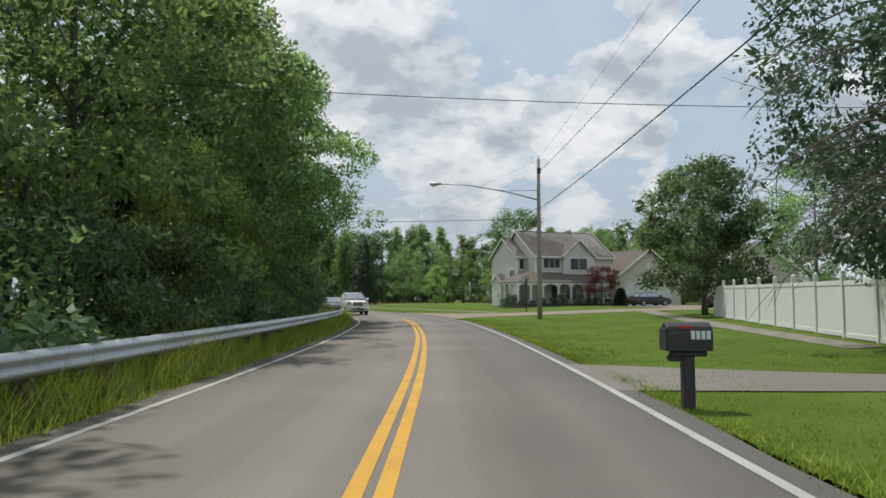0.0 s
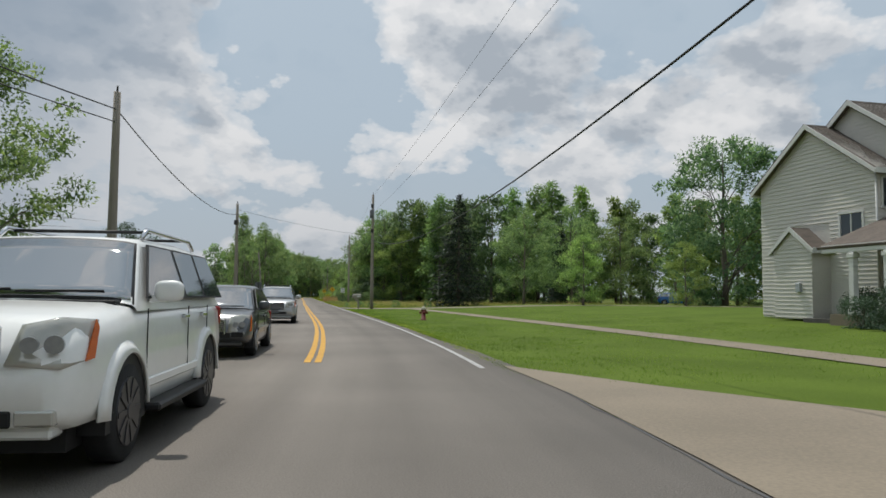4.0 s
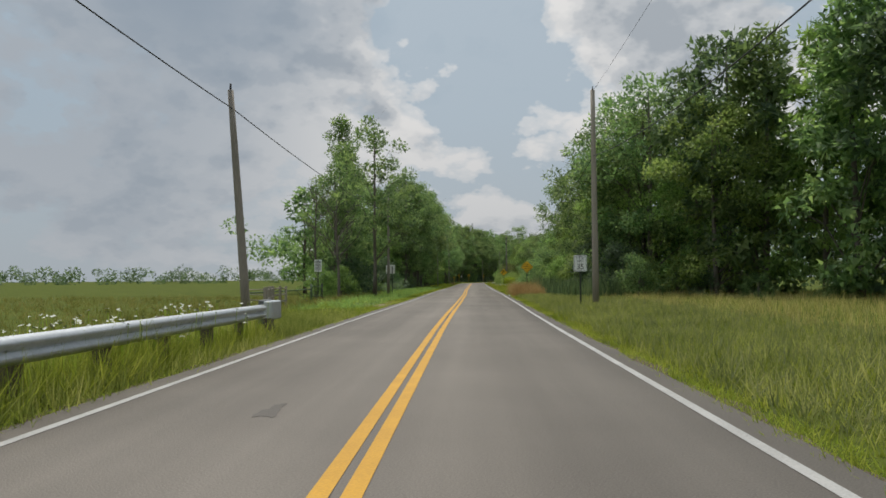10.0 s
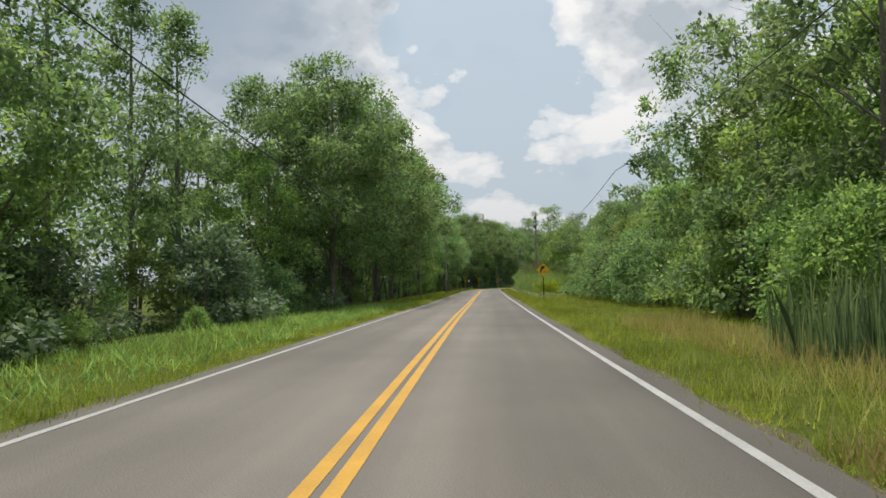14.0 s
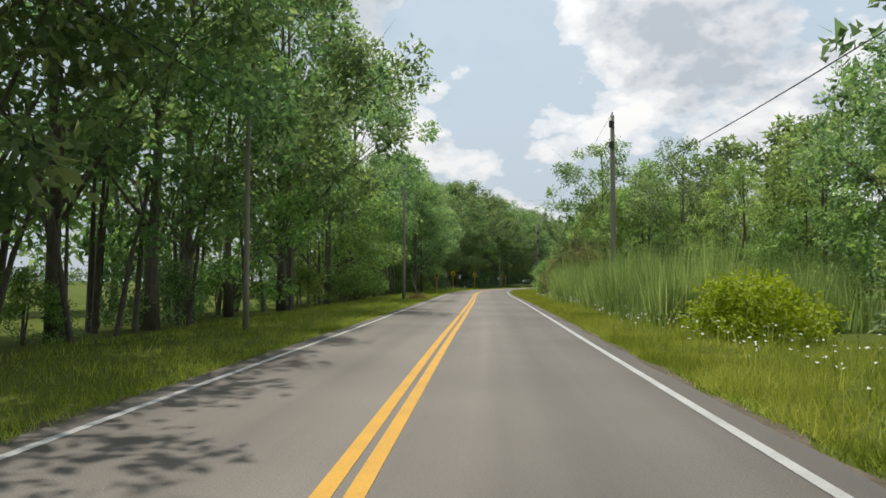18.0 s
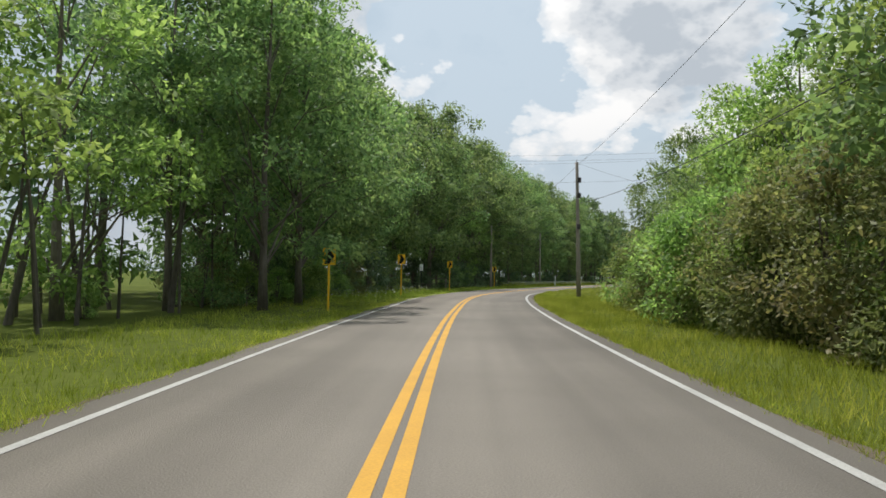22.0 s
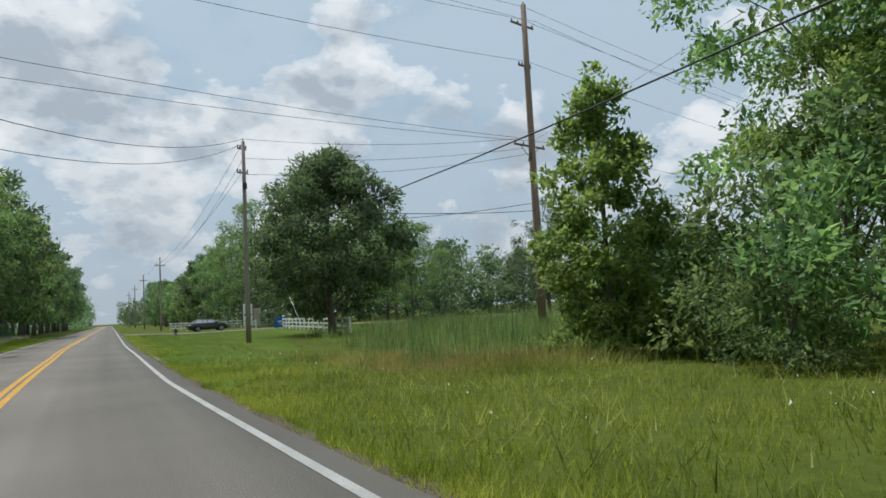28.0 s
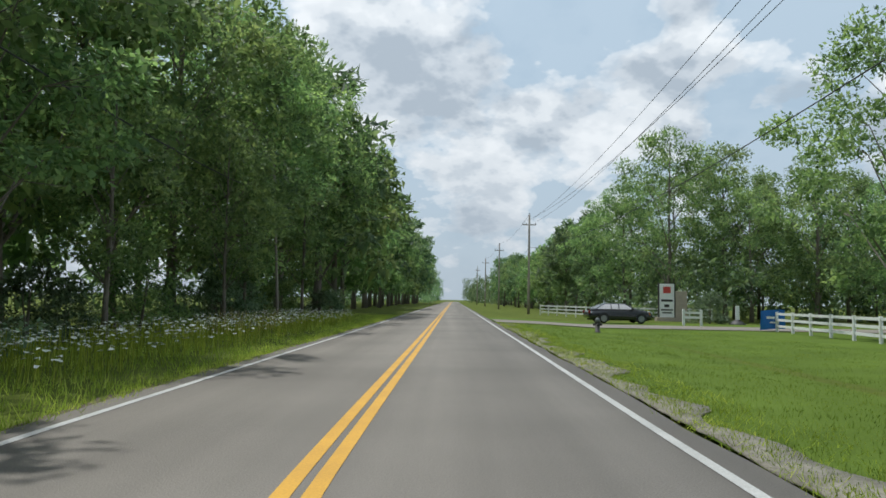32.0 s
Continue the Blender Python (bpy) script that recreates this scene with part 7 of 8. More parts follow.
park_sign()
bn = thing("banner", "blue cloth banner hung on the white fence", "banner", m=place(-90.85, 438.3, 0, 4))
bm = bmesh.new()
bmesh.ops.create_grid(bm, x_segments=10, y_segments=8, size=0.5, matrix=Matrix.Translation((-0.1, -0.12, 0.72)) @ FACE @ Matrix.Diagonal((1.5, 1.15, 1, 1)))
for v in bm.verts:
    v.co.y += 0.04 * math.sin(v.co.x * 6 + v.co.z * 3) - 0.02
    v.co.z += 0.05 * math.sin(v.co.x * 2.4 + 1)
b1 = part("cloth", bm, mat("banner_blue", (0.03, 0.17, 0.55), (0.025, 0.13, 0.45), 1.5, 12, 0.6), bn)
part("lettering_bar", boxes((-0.5, 0.0, -0.2, -0.185, 0.78, 0.92), (-0.3, 0.25, -0.2, -0.185, 0.52, 0.62)), SIGN_WHITE, b1, "plain white bars")
ob = thing("bollard_sign", "white post sign with a black base by the drive", "sign", m=place(-87.9, 452.2))
part("post", boxes((-0.13, 0.13, -0.1, 0.1, 0.25, 1.5), bevel=0.02), WHITE, ob)
pipe("base", [(0, 0, -0.1), (0, 0, 0.1), (0, 0, 0.4)], [0.75, 0.6, 0.16], IRON, ob, 12)

# ---- houses ----
SIDING = mat("cream_vinyl_siding", (0.63, 0.60, 0.545), (0.56, 0.535, 0.485), 0.5, 16, 0.6)
SIDING_TAN = mat("tan_vinyl_siding", (0.55, 0.51, 0.42), (0.48, 0.45, 0.37), 0.5, 16, 0.6)
SHINGLE = mat("brown_roof_shingles", (0.155, 0.128, 0.105), (0.095, 0.08, 0.068), 1.4, 9, 0.95, bump=0.7, stretch=(1, 3, 3))
TRIM = mat("white_house_trim", (0.70, 0.69, 0.66), (0.62, 0.61, 0.58), 0.8, 12, 0.55)
PANE = glass_mat("window_glass")
STONE_DARK = mat("planting_bed_stone", (0.12, 0.11, 0.10), (0.07, 0.065, 0.06), 2, 12, 0.95, bump=0.5)


def slab(pts, t, up=True):
    """A sheet with corners pts, thickened by t along its normal."""
    bm = bmesh.new()
    f = bm.faces.new([bm.verts.new(p) for p in pts])
    f.normal_update()
    n = f.normal if (f.normal.z >= 0) == up else -f.normal
    r = bmesh.ops.extrude_face_region(bm, geom=[f])
    bmesh.ops.translate(bm, vec=n * t, verts=[v for v in r["geom"] if isinstance(v, bmesh.types.BMVert)])
    bmesh.ops.recalc_face_normals(bm, faces=bm.faces)
    return bm


def prism(outline, depth, axis="y"):
    """Outline (a, z) pushed along an axis: y (outline in x, z) or x (outline in y, z), from depth[0] to depth[1]."""
    bm = bmesh.new()
    mk = (lambda a, z, d: (a, d, z)) if axis == "y" else (lambda a, z, d: (d, a, z))
    lo, hi = [bm.verts.new(mk(a, z, depth[0])) for a, z in outline], [bm.verts.new(mk(a, z, depth[1])) for a, z in outline]
    bm.faces.new(lo); bm.faces.new(hi[::-1])
    for i in range(len(outline)):
        bm.faces.new((lo[i], hi[i], hi[(i + 1) % len(outline)], lo[(i + 1) % len(outline)]))
    bmesh.ops.recalc_face_normals(bm, faces=bm.faces)
    return bm


def clapboards(wall, face, at_, a0, a1, z0, z1, material, peak=None, course=0.17, skip=()):
    """Lapped siding boards on a wall; face: 'x-', 'y-' or 'x+' with the wall's plane at at_, from a0 to a1; peak: (a, z) of a gable;
    skip: openings (a0, a1, z0, z1) that the boards leave free."""
    z = z0
    while z < (peak[1] if peak else z1) - 0.05:
        h = course
        l, r = a0, a1
        if z + h * 0.5 > z1 and peak:
            k = (z + h - z1) / (peak[1] - z1)
            l, r = a0 + (peak[0] - a0) * k, a1 + (peak[0] - a1) * k
        runs = [(l, r)]
        for s0, s1, t0, t1 in skip:
            if z + h > t0 and z < t1:
                runs = [q for a, b in runs for q in ((a, min(b, s0)), (max(a, s1), b)) if q[1] - q[0] > 0.03]
        for l2, r2 in runs:
            if r2 - l2 < 0.1:
                continue
            d = -1 if face.endswith("-") else 1
            prof = [(0.003 * d, z + h), (0.034 * d, z), (0.003 * d, z)]
            V = []
            for e in (l2, r2):
                for q, w in prof:
                    V.append((at_ + q, e, w) if face[0] == "x" else (e, at_ + q, w))
            part("siding_board", mesh_py("siding_board", V, [(0, 1, 4, 3), (1, 2, 5, 4), (0, 2, 1), (3, 4, 5)], material), material, wall)
        z += h


def window(ob, face, at_, a0, a1, z0, z1, bays=2, frame=None):
    """A window with a proud frame, a sill, mullions and dark panes."""
    d = -1 if face.endswith("-") else 1
    fr = frame or TRIM

    def b(x0, x1, y0, y1, q0, q1):
        lo, hi = sorted((at_ + d * y0, at_ + d * y1))
        return (lo, hi, x0, x1, q0, q1) if face[0] == "x" else (x0, x1, lo, hi, q0, q1)
    w = thing_part("window", ob)
    part("window_frame", boxes(b(a0 - 0.09, a1 + 0.09, 0.0, 0.07, z1, z1 + 0.1), b(a0 - 0.09, a0, 0.0, 0.06, z0, z1), b(a1, a1 + 0.09, 0.0, 0.06, z0, z1)), fr, w)
    part("window_sill", boxes(b(a0 - 0.11, a1 + 0.11, 0.0, 0.1, z0 - 0.09, z0)), fr, w)
    k = (a1 - a0) / bays
    for i in range(bays):
        part("pane", boxes(b(a0 + k * i + 0.025, a0 + k * (i + 1) - 0.025, 0.005, 0.03, z0 + 0.02, z1 - 0.02)), PANE, w)
        if i:
            part("mullion", boxes(b(a0 + k * i - 0.025, a0 + k * i + 0.025, 0.003, 0.05, z0, z1)), fr, w)


def thing_part(name, parent):
    """An empty part that holds sub-parts."""
    ob = new(name)
    ob.empty_display_size = 0.1
    ob.parent = parent
    return ob


def roof_pair(ob, x0, x1, yf, yr, yb, ze, zr, over=0.35, end=0.3, t=0.14):
    """Two roof slopes over a ridge along x, with fascia boards."""
    sl = (zr - ze) / (yr - yf)
    for y, s in ((yf - over, 1), (yb + over, -1)):
        zl = ze - over * sl
        part("roof", slab([(x0 - end, y, zl), (x1 + end, y, zl), (x1 + end, yr, zr), (x0 - end, yr, zr)], t), SHINGLE, ob)
        lo, hi = sorted((y, y - 0.04 * s))
        part("fascia", boxes((x0 - end, x1 + end, lo, hi, zl - 0.1, zl + 0.12)), TRIM, ob)
    for x in (x0 - end - 0.03, x1 + end):
        for ya, yb2 in ((yf - over, yr), (yb + over, yr)):
            part("rake_board", prism([(ya, ze - over * sl - 0.12), (ya, ze - over * sl + 0.06), (yb2, zr + 0.1), (yb2, zr - 0.12)], (x, x + 0.03), "x"), TRIM, ob)


def house_one():
    g = 0.47
    ob = thing("house", "two-storey cream siding house with brown roof and arched porch", "house", m=pose(9.4, 83.3, g, 0, 0, 22.8))
    # wing with the gable end, main block, garage
    w1 = part("wall", prism([(1.65, 0), (8.25, 0), (8.25, 5.95), (4.95, 8.2), (1.65, 5.95)], (0.0, 1.6), "x"), SIDING, ob)
    clapboards(w1, "x-", 0.0, 1.65, 8.25, 0.1, 5.95, SIDING, (4.95, 8.2), skip=((2.25, 3.5, 2.95, 4.35), (4.0, 6.3, -1, 3.9)))
    clapboards(w1, "y-", 1.65, 0.0, 1.2, 0.1, 5.9, SIDING, skip=((0.25, 0.95, 4.35, 5.6),))
    roof_pair(ob, 0.0, 1.6, 1.65, 4.95, 8.25, 5.95, 8.2)
    w2 = part("wall", prism([(-0.6, 0), (8.3, 0), (8.3, 5.95), (3.85, 9.05), (-0.6, 5.95)], (1.2, 11.9), "x"), SIDING, ob)
    clapboards(w2, "y-", -0.6, 1.2, 11.9, 0.1, 5.9, SIDING, skip=((2.2, 4.5, 4.4, 5.6), (4.75, 8.95, 4.0, 6.0), (3.2, 4.4, -1, 2.5)))
    clapboards(w2, "x-", 1.2, -0.6, 1.6, 0.1, 5.95, SIDING)
    for k in range(14):
        z = 6.0 + 0.17 * k
        y = -0.6 + (z + 0.17 - 5.95) / 3.1 * 4.45
        if y < 3.7:
            part("siding_board", mesh_py("siding_board", [(1.197, y, z + 0.17), (1.178, y, z), (1.197, y, z), (1.197, 3.85, z + 0.17), (1.178, 3.85, z), (1.197, 3.85, z)], [(0, 1, 4, 3), (1, 2, 5, 4), (0, 2, 1), (3, 4, 5)], SIDING), SIDING, w2)
    roof_pair(ob, 1.2, 11.9, -0.6, 3.85, 8.3, 5.95, 9.05)
    # projecting front gable
    w3 = part("wall", prism([(4.75, 3.2), (8.95, 3.2), (8.95, 5.95), (6.85, 7.7), (4.75, 5.95)], (-0.95, 1.5), "y"), SIDING, ob)
    clapboards(w3, "y-", -0.95, 4.75, 8.95, 3.3, 5.95, SIDING, (6.85, 7.7), skip=((5.65, 8.05, 4.2, 5.75),))
    for xa, xb in ((4.45, 6.85), (9.25, 6.85)):
        part("roof", slab([(xa, -1.25, 5.7), (xb, -1.25, 7.75), (xb, 2.6, 7.75), (xa, 2.6, 5.7)], 0.12), SHINGLE, ob)
        part("rake_board", prism([(xa, 5.62), (xa, 5.84), (xb, 7.9), (xb, 7.68)], (-1.29, -1.255), "y"), TRIM, ob)
    pipe("gable_vent", [(6.85, -0.96, 6.75), (6.85, -1.02, 6.75)], 0.27, TRIM, ob, 16, "round white gable vent", False)
    window(ob, "x-", 0.0, 2.3, 3.4, 3.0, 4.25)
    window(ob, "y-", 1.65, 0.3, 0.9, 4.4, 5.5, 1)
    window(ob, "y-", -0.6, 2.25, 4.45, 4.45, 5.55, 3)
    window(ob, "y-", -0.95, 5.7, 8.0, 4.3, 5.65, 2)
    # lean-to on the gable end
    w4 = part("closet_wall", prism([(4.0, 0), (6.3, 0), (6.3, 2.9), (5.15, 3.75), (4.0, 2.9)], (-0.9, 0.0), "x"), SIDING, ob)
    clapboards(w4, "x-", -0.9, 4.0, 6.3, 0.05, 2.9, SIDING, (5.15, 3.75))
    roof_pair(ob, -0.9, 0.0, 4.0, 5.15, 6.3, 2.95, 3.8, 0.2, 0.12, 0.08)
    part("meter_box", boxes((-1.05, -0.9, 4.6, 4.85, 1.1, 1.5), bevel=0.02), STEEL, ob)
    # porch
    part("porch_floor", boxes((-2.2, 9.6, -2.55, -0.6, -0.2, 0.28), (-2.2, 1.2, -2.55, 1.65, -0.2, 0.28)), CONCRETE, ob)
    ez, tz = 2.75, 3.95
    part("porch_roof", slab([(-2.5, -2.85, ez), (9.8, -2.85, ez), (9.8, -0.6, tz), (0.3, -0.6, tz)], 0.1), SHINGLE, ob)
    part("porch_roof", slab([(-2.5, -2.85, ez), (0.3, -0.6, tz), (0.3, 1.65, tz), (-2.5, 1.9, ez)], 0.1), SHINGLE, ob)
    part("porch_ceiling", slab([(-2.4, -2.75, 2.62), (9.7, -2.75, 2.62), (9.7, -0.6, 2.62), (-2.4, -0.6, 2.62)], 0.06), TRIM, ob)
    part("porch_beam", boxes((-2.45, 9.75, -2.8, -2.62, 2.52, 2.8), (-2.45, -2.27, -2.6, 1.7, 2.52, 2.8)), TRIM, ob)
    xs = [-2.3, -0.7, 0.9, 2.9, 4.6, 6.4, 8.1, 9.5]
    col = boxes((-0.11, 0.11, -0.11, 0.11, 0.28, 2.52), (-0.15, 0.15, -0.15, 0.15, 0.28, 0.5), (-0.15, 0.15, -0.15, 0.15, 2.3, 2.45), bevel=0.012)
    cm = bpy.data.meshes.new("porch_column"); col.to_mesh(cm); col.free(); cm.materials.append(TRIM)
    for x, y in [(x, -2.7) for x in xs] + [(-2.36, -1.2), (-2.36, 0.3)]:
        o = new("porch_column", cm); o.parent = ob; o.matrix_basis = pose(x, y, 0)
    for a, b in zip(xs[:-1], xs[1:]):
        pts = [(a + 0.11, 2.52)] + [(a + 0.11 + (b - a - 0.22) * k / 10, 2.1 + 0.42 * math.sin(math.pi * k / 10) ** 0.6) for k in range(11)] + [(b - 0.11, 2.52)]
        part("porch_arch", prism(pts, (-2.75, -2.65), "y"), TRIM, ob)
    part("front_door", boxes((3.3, 4.3, -0.68, -0.61, 0.28, 2.35), bevel=0.01), mat("door_dark", (0.05, 0.035, 0.03), (0.04, 0.03, 0.025), 2, 20, 0.5), ob, "dark front door")
    window(ob, "y-", -0.6, 5.3, 6.6, 0.8, 2.2, 2)
    window(ob, "y-", -0.6, 7.4, 8.7, 0.8, 2.2, 2)
    # garage
    w5 = part("garage_wall", prism([(11.4, 0), (21.0, 0), (21.0, 3.5), (16.2, 6.85), (11.4, 3.5)], (-2.0, 6.0), "y"), SIDING_TAN, ob)
    clapboards(w5, "y-", -2.0, 11.4, 21.0, 0.05, 3.5, SIDING_TAN, (16.2, 6.85), 0.2, skip=((12.8, 19.4, -1, 2.7),))
    for xa, xb in ((11.0, 16.2), (21.4, 16.2)):
        part("garage_roof", slab([(xa, -2.4, 3.25), (xb, -2.4, 6.9), (xb, 6.2, 6.9), (xa, 6.2, 3.25)], 0.14), SHINGLE, ob)
        part("rake_board", prism([(xa, 3.13), (xa, 3.38), (xb, 7.05), (xb, 6.8)], (-2.45, -2.405), "y"), TRIM, ob)
    door = thing_part("garage_door", ob)
    for k in range(4):
        part("door_panel", boxes((12.9, 19.3, -2.06, -2.005, 0.02 + 0.65 * k, 0.64 + 0.65 * k), bevel=0.01), TRIM, door)
    part("door_frame", boxes((12.7, 12.9, -2.09, -2.0, 0, 2.75), (19.3, 19.5, -2.09, -2.0, 0, 2.75), (12.7, 19.5, -2.09, -2.0, 2.63, 2.8)), TRIM, ob)
    pipe("gable_vent", [(16.2, -2.01, 4.9), (16.2, -2.07, 4.9)], 0.4, TRIM, ob, 18, "round white gable vent", False)
    for x, y in ((0.0, 1.62), (1.18, -0.66), (11.9, -0.66), (9.02, -1.0)):
        pipe("downspout", [(x, y, 0.1), (x, y, 5.8)], 0.045, TRIM, ob, 6)
    pipe("roof_vent", [(8.6, 3.6, 8.9), (8.6, 3.6, 9.45), (8.6, 3.6, 9.5)], [0.1, 0.1, 0.15], STEEL, ob, 8)
    part("planting_bed", boxes((-3.6, 9.9, -4.6, -2.6, -0.15, 0.06), (-1.4, -0.1, 1.8, 4.0, -0.15, 0.06)), STONE_DARK, ob)


house_one()


def simple_house(name, x, y, turn, w, d, eave, ridge, label, wall_mat, door=None, wins=()):
    """A gabled building: the gable faces -y; w along x."""
    ob = thing(name, label, "house" if name == "house" else "garage", m=place(x, y, 0, turn))
    wl = part("wall", prism([(0, -0.4), (w, -0.4), (w, eave), (w / 2, ridge), (0, eave)], (0, d), "y"), wall_mat, ob)
    clapboards(wl, "y-", 0.0, 0, w, 0.05, eave, wall_mat, (w / 2, ridge), 0.22, skip=(((door[0], door[1], -1, door[2]),) if door else ()))
    clapboards(wl, "x-", 0.0, 0, d, 0.05, eave, wall_mat, None, 0.22)
    for xa, xb in ((-0.4, w / 2), (w + 0.4, w / 2)):
        k = (ridge - eave) / (w / 2) * 0.4
        part("roof", slab([(xa, -0.4, eave - k), (xb, -0.4, ridge), (xb, d + 0.4, ridge), (xa, d + 0.4, eave - k)], 0.14), SHINGLE, ob)
        part("rake_board", prism([(xa, eave - k - 0.12), (xa, eave - k + 0.12), (xb, ridge + 0.14), (xb, ridge - 0.1)], (-0.45, -0.405), "y"), TRIM, ob)
    if door:
        # door[3] = 0: a black panel stands in for an open doorway's dark interior
        part("garage_door", boxes((door[0] + 0.05, door[1] - 0.05, -0.05, -0.004, 0, door[2] - 0.05), bevel=0.01), TRIM if door[3] else INK, ob)
    for q in wins:
        window(ob, "y-", 0.0, *q)
    return ob


simple_house("house", 36.0, 93.0, -8, 9.5, 12, 4.6, 8.2, "tan siding house with a steep gable beyond the drive", SIDING_TAN, None, ((3.6, 4.8, 1.2, 2.6), (4.2, 5.4, 4.9, 6.2)))
simple_house("garage", 34.5, 150.0, 18, 7.5, 8, 2.9, 5.4, "small tan detached garage, its open doorway a black panel", SIDING_TAN, (1.6, 6.2, 2.3, 0))

# ---- vehicles ----
TYRE = mat("tyre_rubber", (0.018, 0.018, 0.019), (0.028, 0.028, 0.028), 3, 30, 0.85)
RIM = mat("alloy_rim", (0.34, 0.35, 0.36), (0.25, 0.26, 0.27), 2, 20, 0.3, 0.85)
RIM_DARK = mat("dark_alloy_rim", (0.05, 0.05, 0.055), (0.07, 0.07, 0.075), 2, 20, 0.35, 0.6)
CHROME = mat("chrome_trim", (0.62, 0.63, 0.65), (0.52, 0.53, 0.55), 2, 20, 0.15, 1.0)
LAMP = mat("headlamp_lens", (0.50, 0.49, 0.44), (0.40, 0.39, 0.35), 2, 9, 0.12, 0.2, coat=1.0)
AMBER = mat("amber_lens", (0.62, 0.14, 0.02), (0.5, 0.11, 0.02), 2, 20, 0.25)
CARGLASS = glass_mat("car_glass", (0.02, 0.028, 0.033))
CARGLASS.node_tree.nodes["Principled BSDF"].inputs["IOR"].default_value = 3.4
TRIMBLACK = mat("black_trim", (0.012, 0.012, 0.013), (0.018, 0.018, 0.018), 2, 20, 0.55)


def car(x, y, turn, body, label, L=4.7, W=1.85, hood=1.05, belt=1.1, roof=1.75, wb=2.75, wheel=0.37, nose=0.75, wind=(1.2, 1.95), back=(4.3, 4.62), rails=False,
        rim=None, suv=True, grille=(0.55, 0.95), category="car", front_low=0.28, steps=False, kink=None, plate_front=True, dz=0.0):
    """A car whose nose points to -y before turning; x across. Stations run from nose to tail."""
    ob = thing("car", label, category, m=pose(x, y, dz, 0, 0, turn))
    h = W / 2
    fx = 0.5 * (L - wb) * 0.92
    zb = 0.30 if suv else 0.2
    # lower body: stations (y, half width, bottom, top)
    tail_top = belt if suv else belt - 0.08
    st = [(0.0, h * 0.78, 0.42, nose - 0.12), (0.06, h * 0.88, front_low + 0.06, nose), (0.22, h * 0.96, front_low, hood - 0.09), (0.45, h * 0.99, front_low, hood - 0.03),
          (wind[0] - 0.15, h, zb, hood + 0.05), (wind[0] + 0.2, h, zb, belt), (L * 0.55, h, zb, belt), (back[1] - 0.45, h * 0.99, zb, belt),
          (L - 0.18, h * 0.95, front_low + 0.03, tail_top - (0.0 if suv else 0.05)), (L - 0.03, h * 0.86, front_low + 0.1, tail_top - 0.1), (L, h * 0.8, 0.45, tail_top - 0.22)]
    prof = [(0.0, 0.0), (0.80, 0.0), (0.95, 0.05), (0.985, 0.18), (1.0, 0.42), (0.985, 0.66), (0.965, 0.84), (0.90, 0.95), (0.72, 0.99), (0.0, 1.01)]
    V, F = [], []
    n = len(prof)
    m = 2 * n - 2
    for yy, w, z0, z1 in st:
        ring = [(w * a, yy, z0 + (z1 - z0) * b) for a, b in prof]
        ring += [(-w * a, yy, z0 + (z1 - z0) * b) for a, b in prof[-2:0:-1]]
        V += ring
    for i in range(len(st) - 1):
        for k in range(m):
            F.append((i * m + k, i * m + (k + 1) % m, (i + 1) * m + (k + 1) % m, (i + 1) * m + k))
    F.append(tuple(range(m))[::-1]); F.append(tuple(range((len(st) - 1) * m, len(st) * m)))
    me = mesh_py("body", V, F, body, True)
    bo = part("body", me, body, ob)
    # cabin: pillars and roof in body colour, panes let in
    r = roof
    top = h * 0.74
    bw = h * 0.955
    gl = [(wind[0], bw, belt - 0.02, 0.13), (wind[1], top, r - 0.03, 0.07), (wind[1] + 0.35, top, r, 0), ((wind[1] + back[0]) / 2, top, r + 0.015, 0), (back[0] - 0.3, top, r - 0.01, 0), (back[0], top * 0.97, r - 0.05, -0.05), (back[1], bw * 0.95, belt - 0.02, -0.08)]
    half = [(1.0, -0.05), (0.985, -0.02), (0.955, 0.0), (0.88, 0.016), (0.62, 0.03), (0.3, 0.037), (0.0, 0.04)]
    arch = [(-f, q) for f, q in half] + [(f, q) for f, q in half[-2::-1]]
    na = len(arch)
    V = [(w * f, yy - bulge * (1 - f * f), z + q) for yy, w, z, bulge in gl for f, q in arch]
    F = [(i * na + k, i * na + k + 1, (i + 1) * na + k + 1, (i + 1) * na + k) for i in range(len(gl) - 1) for k in range(na - 1)]
    F.append(tuple(na * i for i in range(len(gl))))
    F.append(tuple(na * i + na - 1 for i in range(len(gl) - 1, -1, -1)))
    me = mesh_py("cabin", V, F, body, True)
    for q in me.polygons:
        q.use_smooth = len(q.vertices) == 4
    part("cabin", me, body, ob)

    def on_screen(a, b, f, t, off):
        """A point on the curved end glass, between two stations of the cabin."""
        q = []
        for yy, w, z, bulge in (a, b):
            q.append(Vector((w * f, yy - bulge * (1 - f * f), z + float(np.interp(abs(f), [v[0] for v in half[::-1]], [v[1] for v in half[::-1]])))))
        d = (q[1] - q[0]).normalized()
        up = Vector((0.12 * f, -d.z, d.y)) if d.y > 0 else Vector((0.12 * f, d.z, -d.y))
        return q[0].lerp(q[1], t) + up * off

    def curved_pane(name, a, b, f1, t0, t1, off, mt):
        cols, rows = 12, 5
        V = [on_screen(a, b, f1 * (2 * i / cols - 1) * (1 - 0.02 * j / rows), t0 + (t1 - t0) * j / rows, o) for o in (off, off - 0.012) for j in range(rows + 1) for i in range(cols + 1)]
        n0, n1 = cols + 1, (cols + 1) * (rows + 1)
        F = []
        for base in (0, n1):
            for j in range(rows):
                for i in range(cols):
                    c = base + j * n0 + i
                    F.append((c, c + 1, c + n0 + 1, c + n0))
        rim_i = list(range(n0)) + [j * n0 + cols for j in range(1, rows + 1)] + [rows * n0 + i for i in range(cols - 1, -1, -1)] + [j * n0 for j in range(rows - 1, 0, -1)]
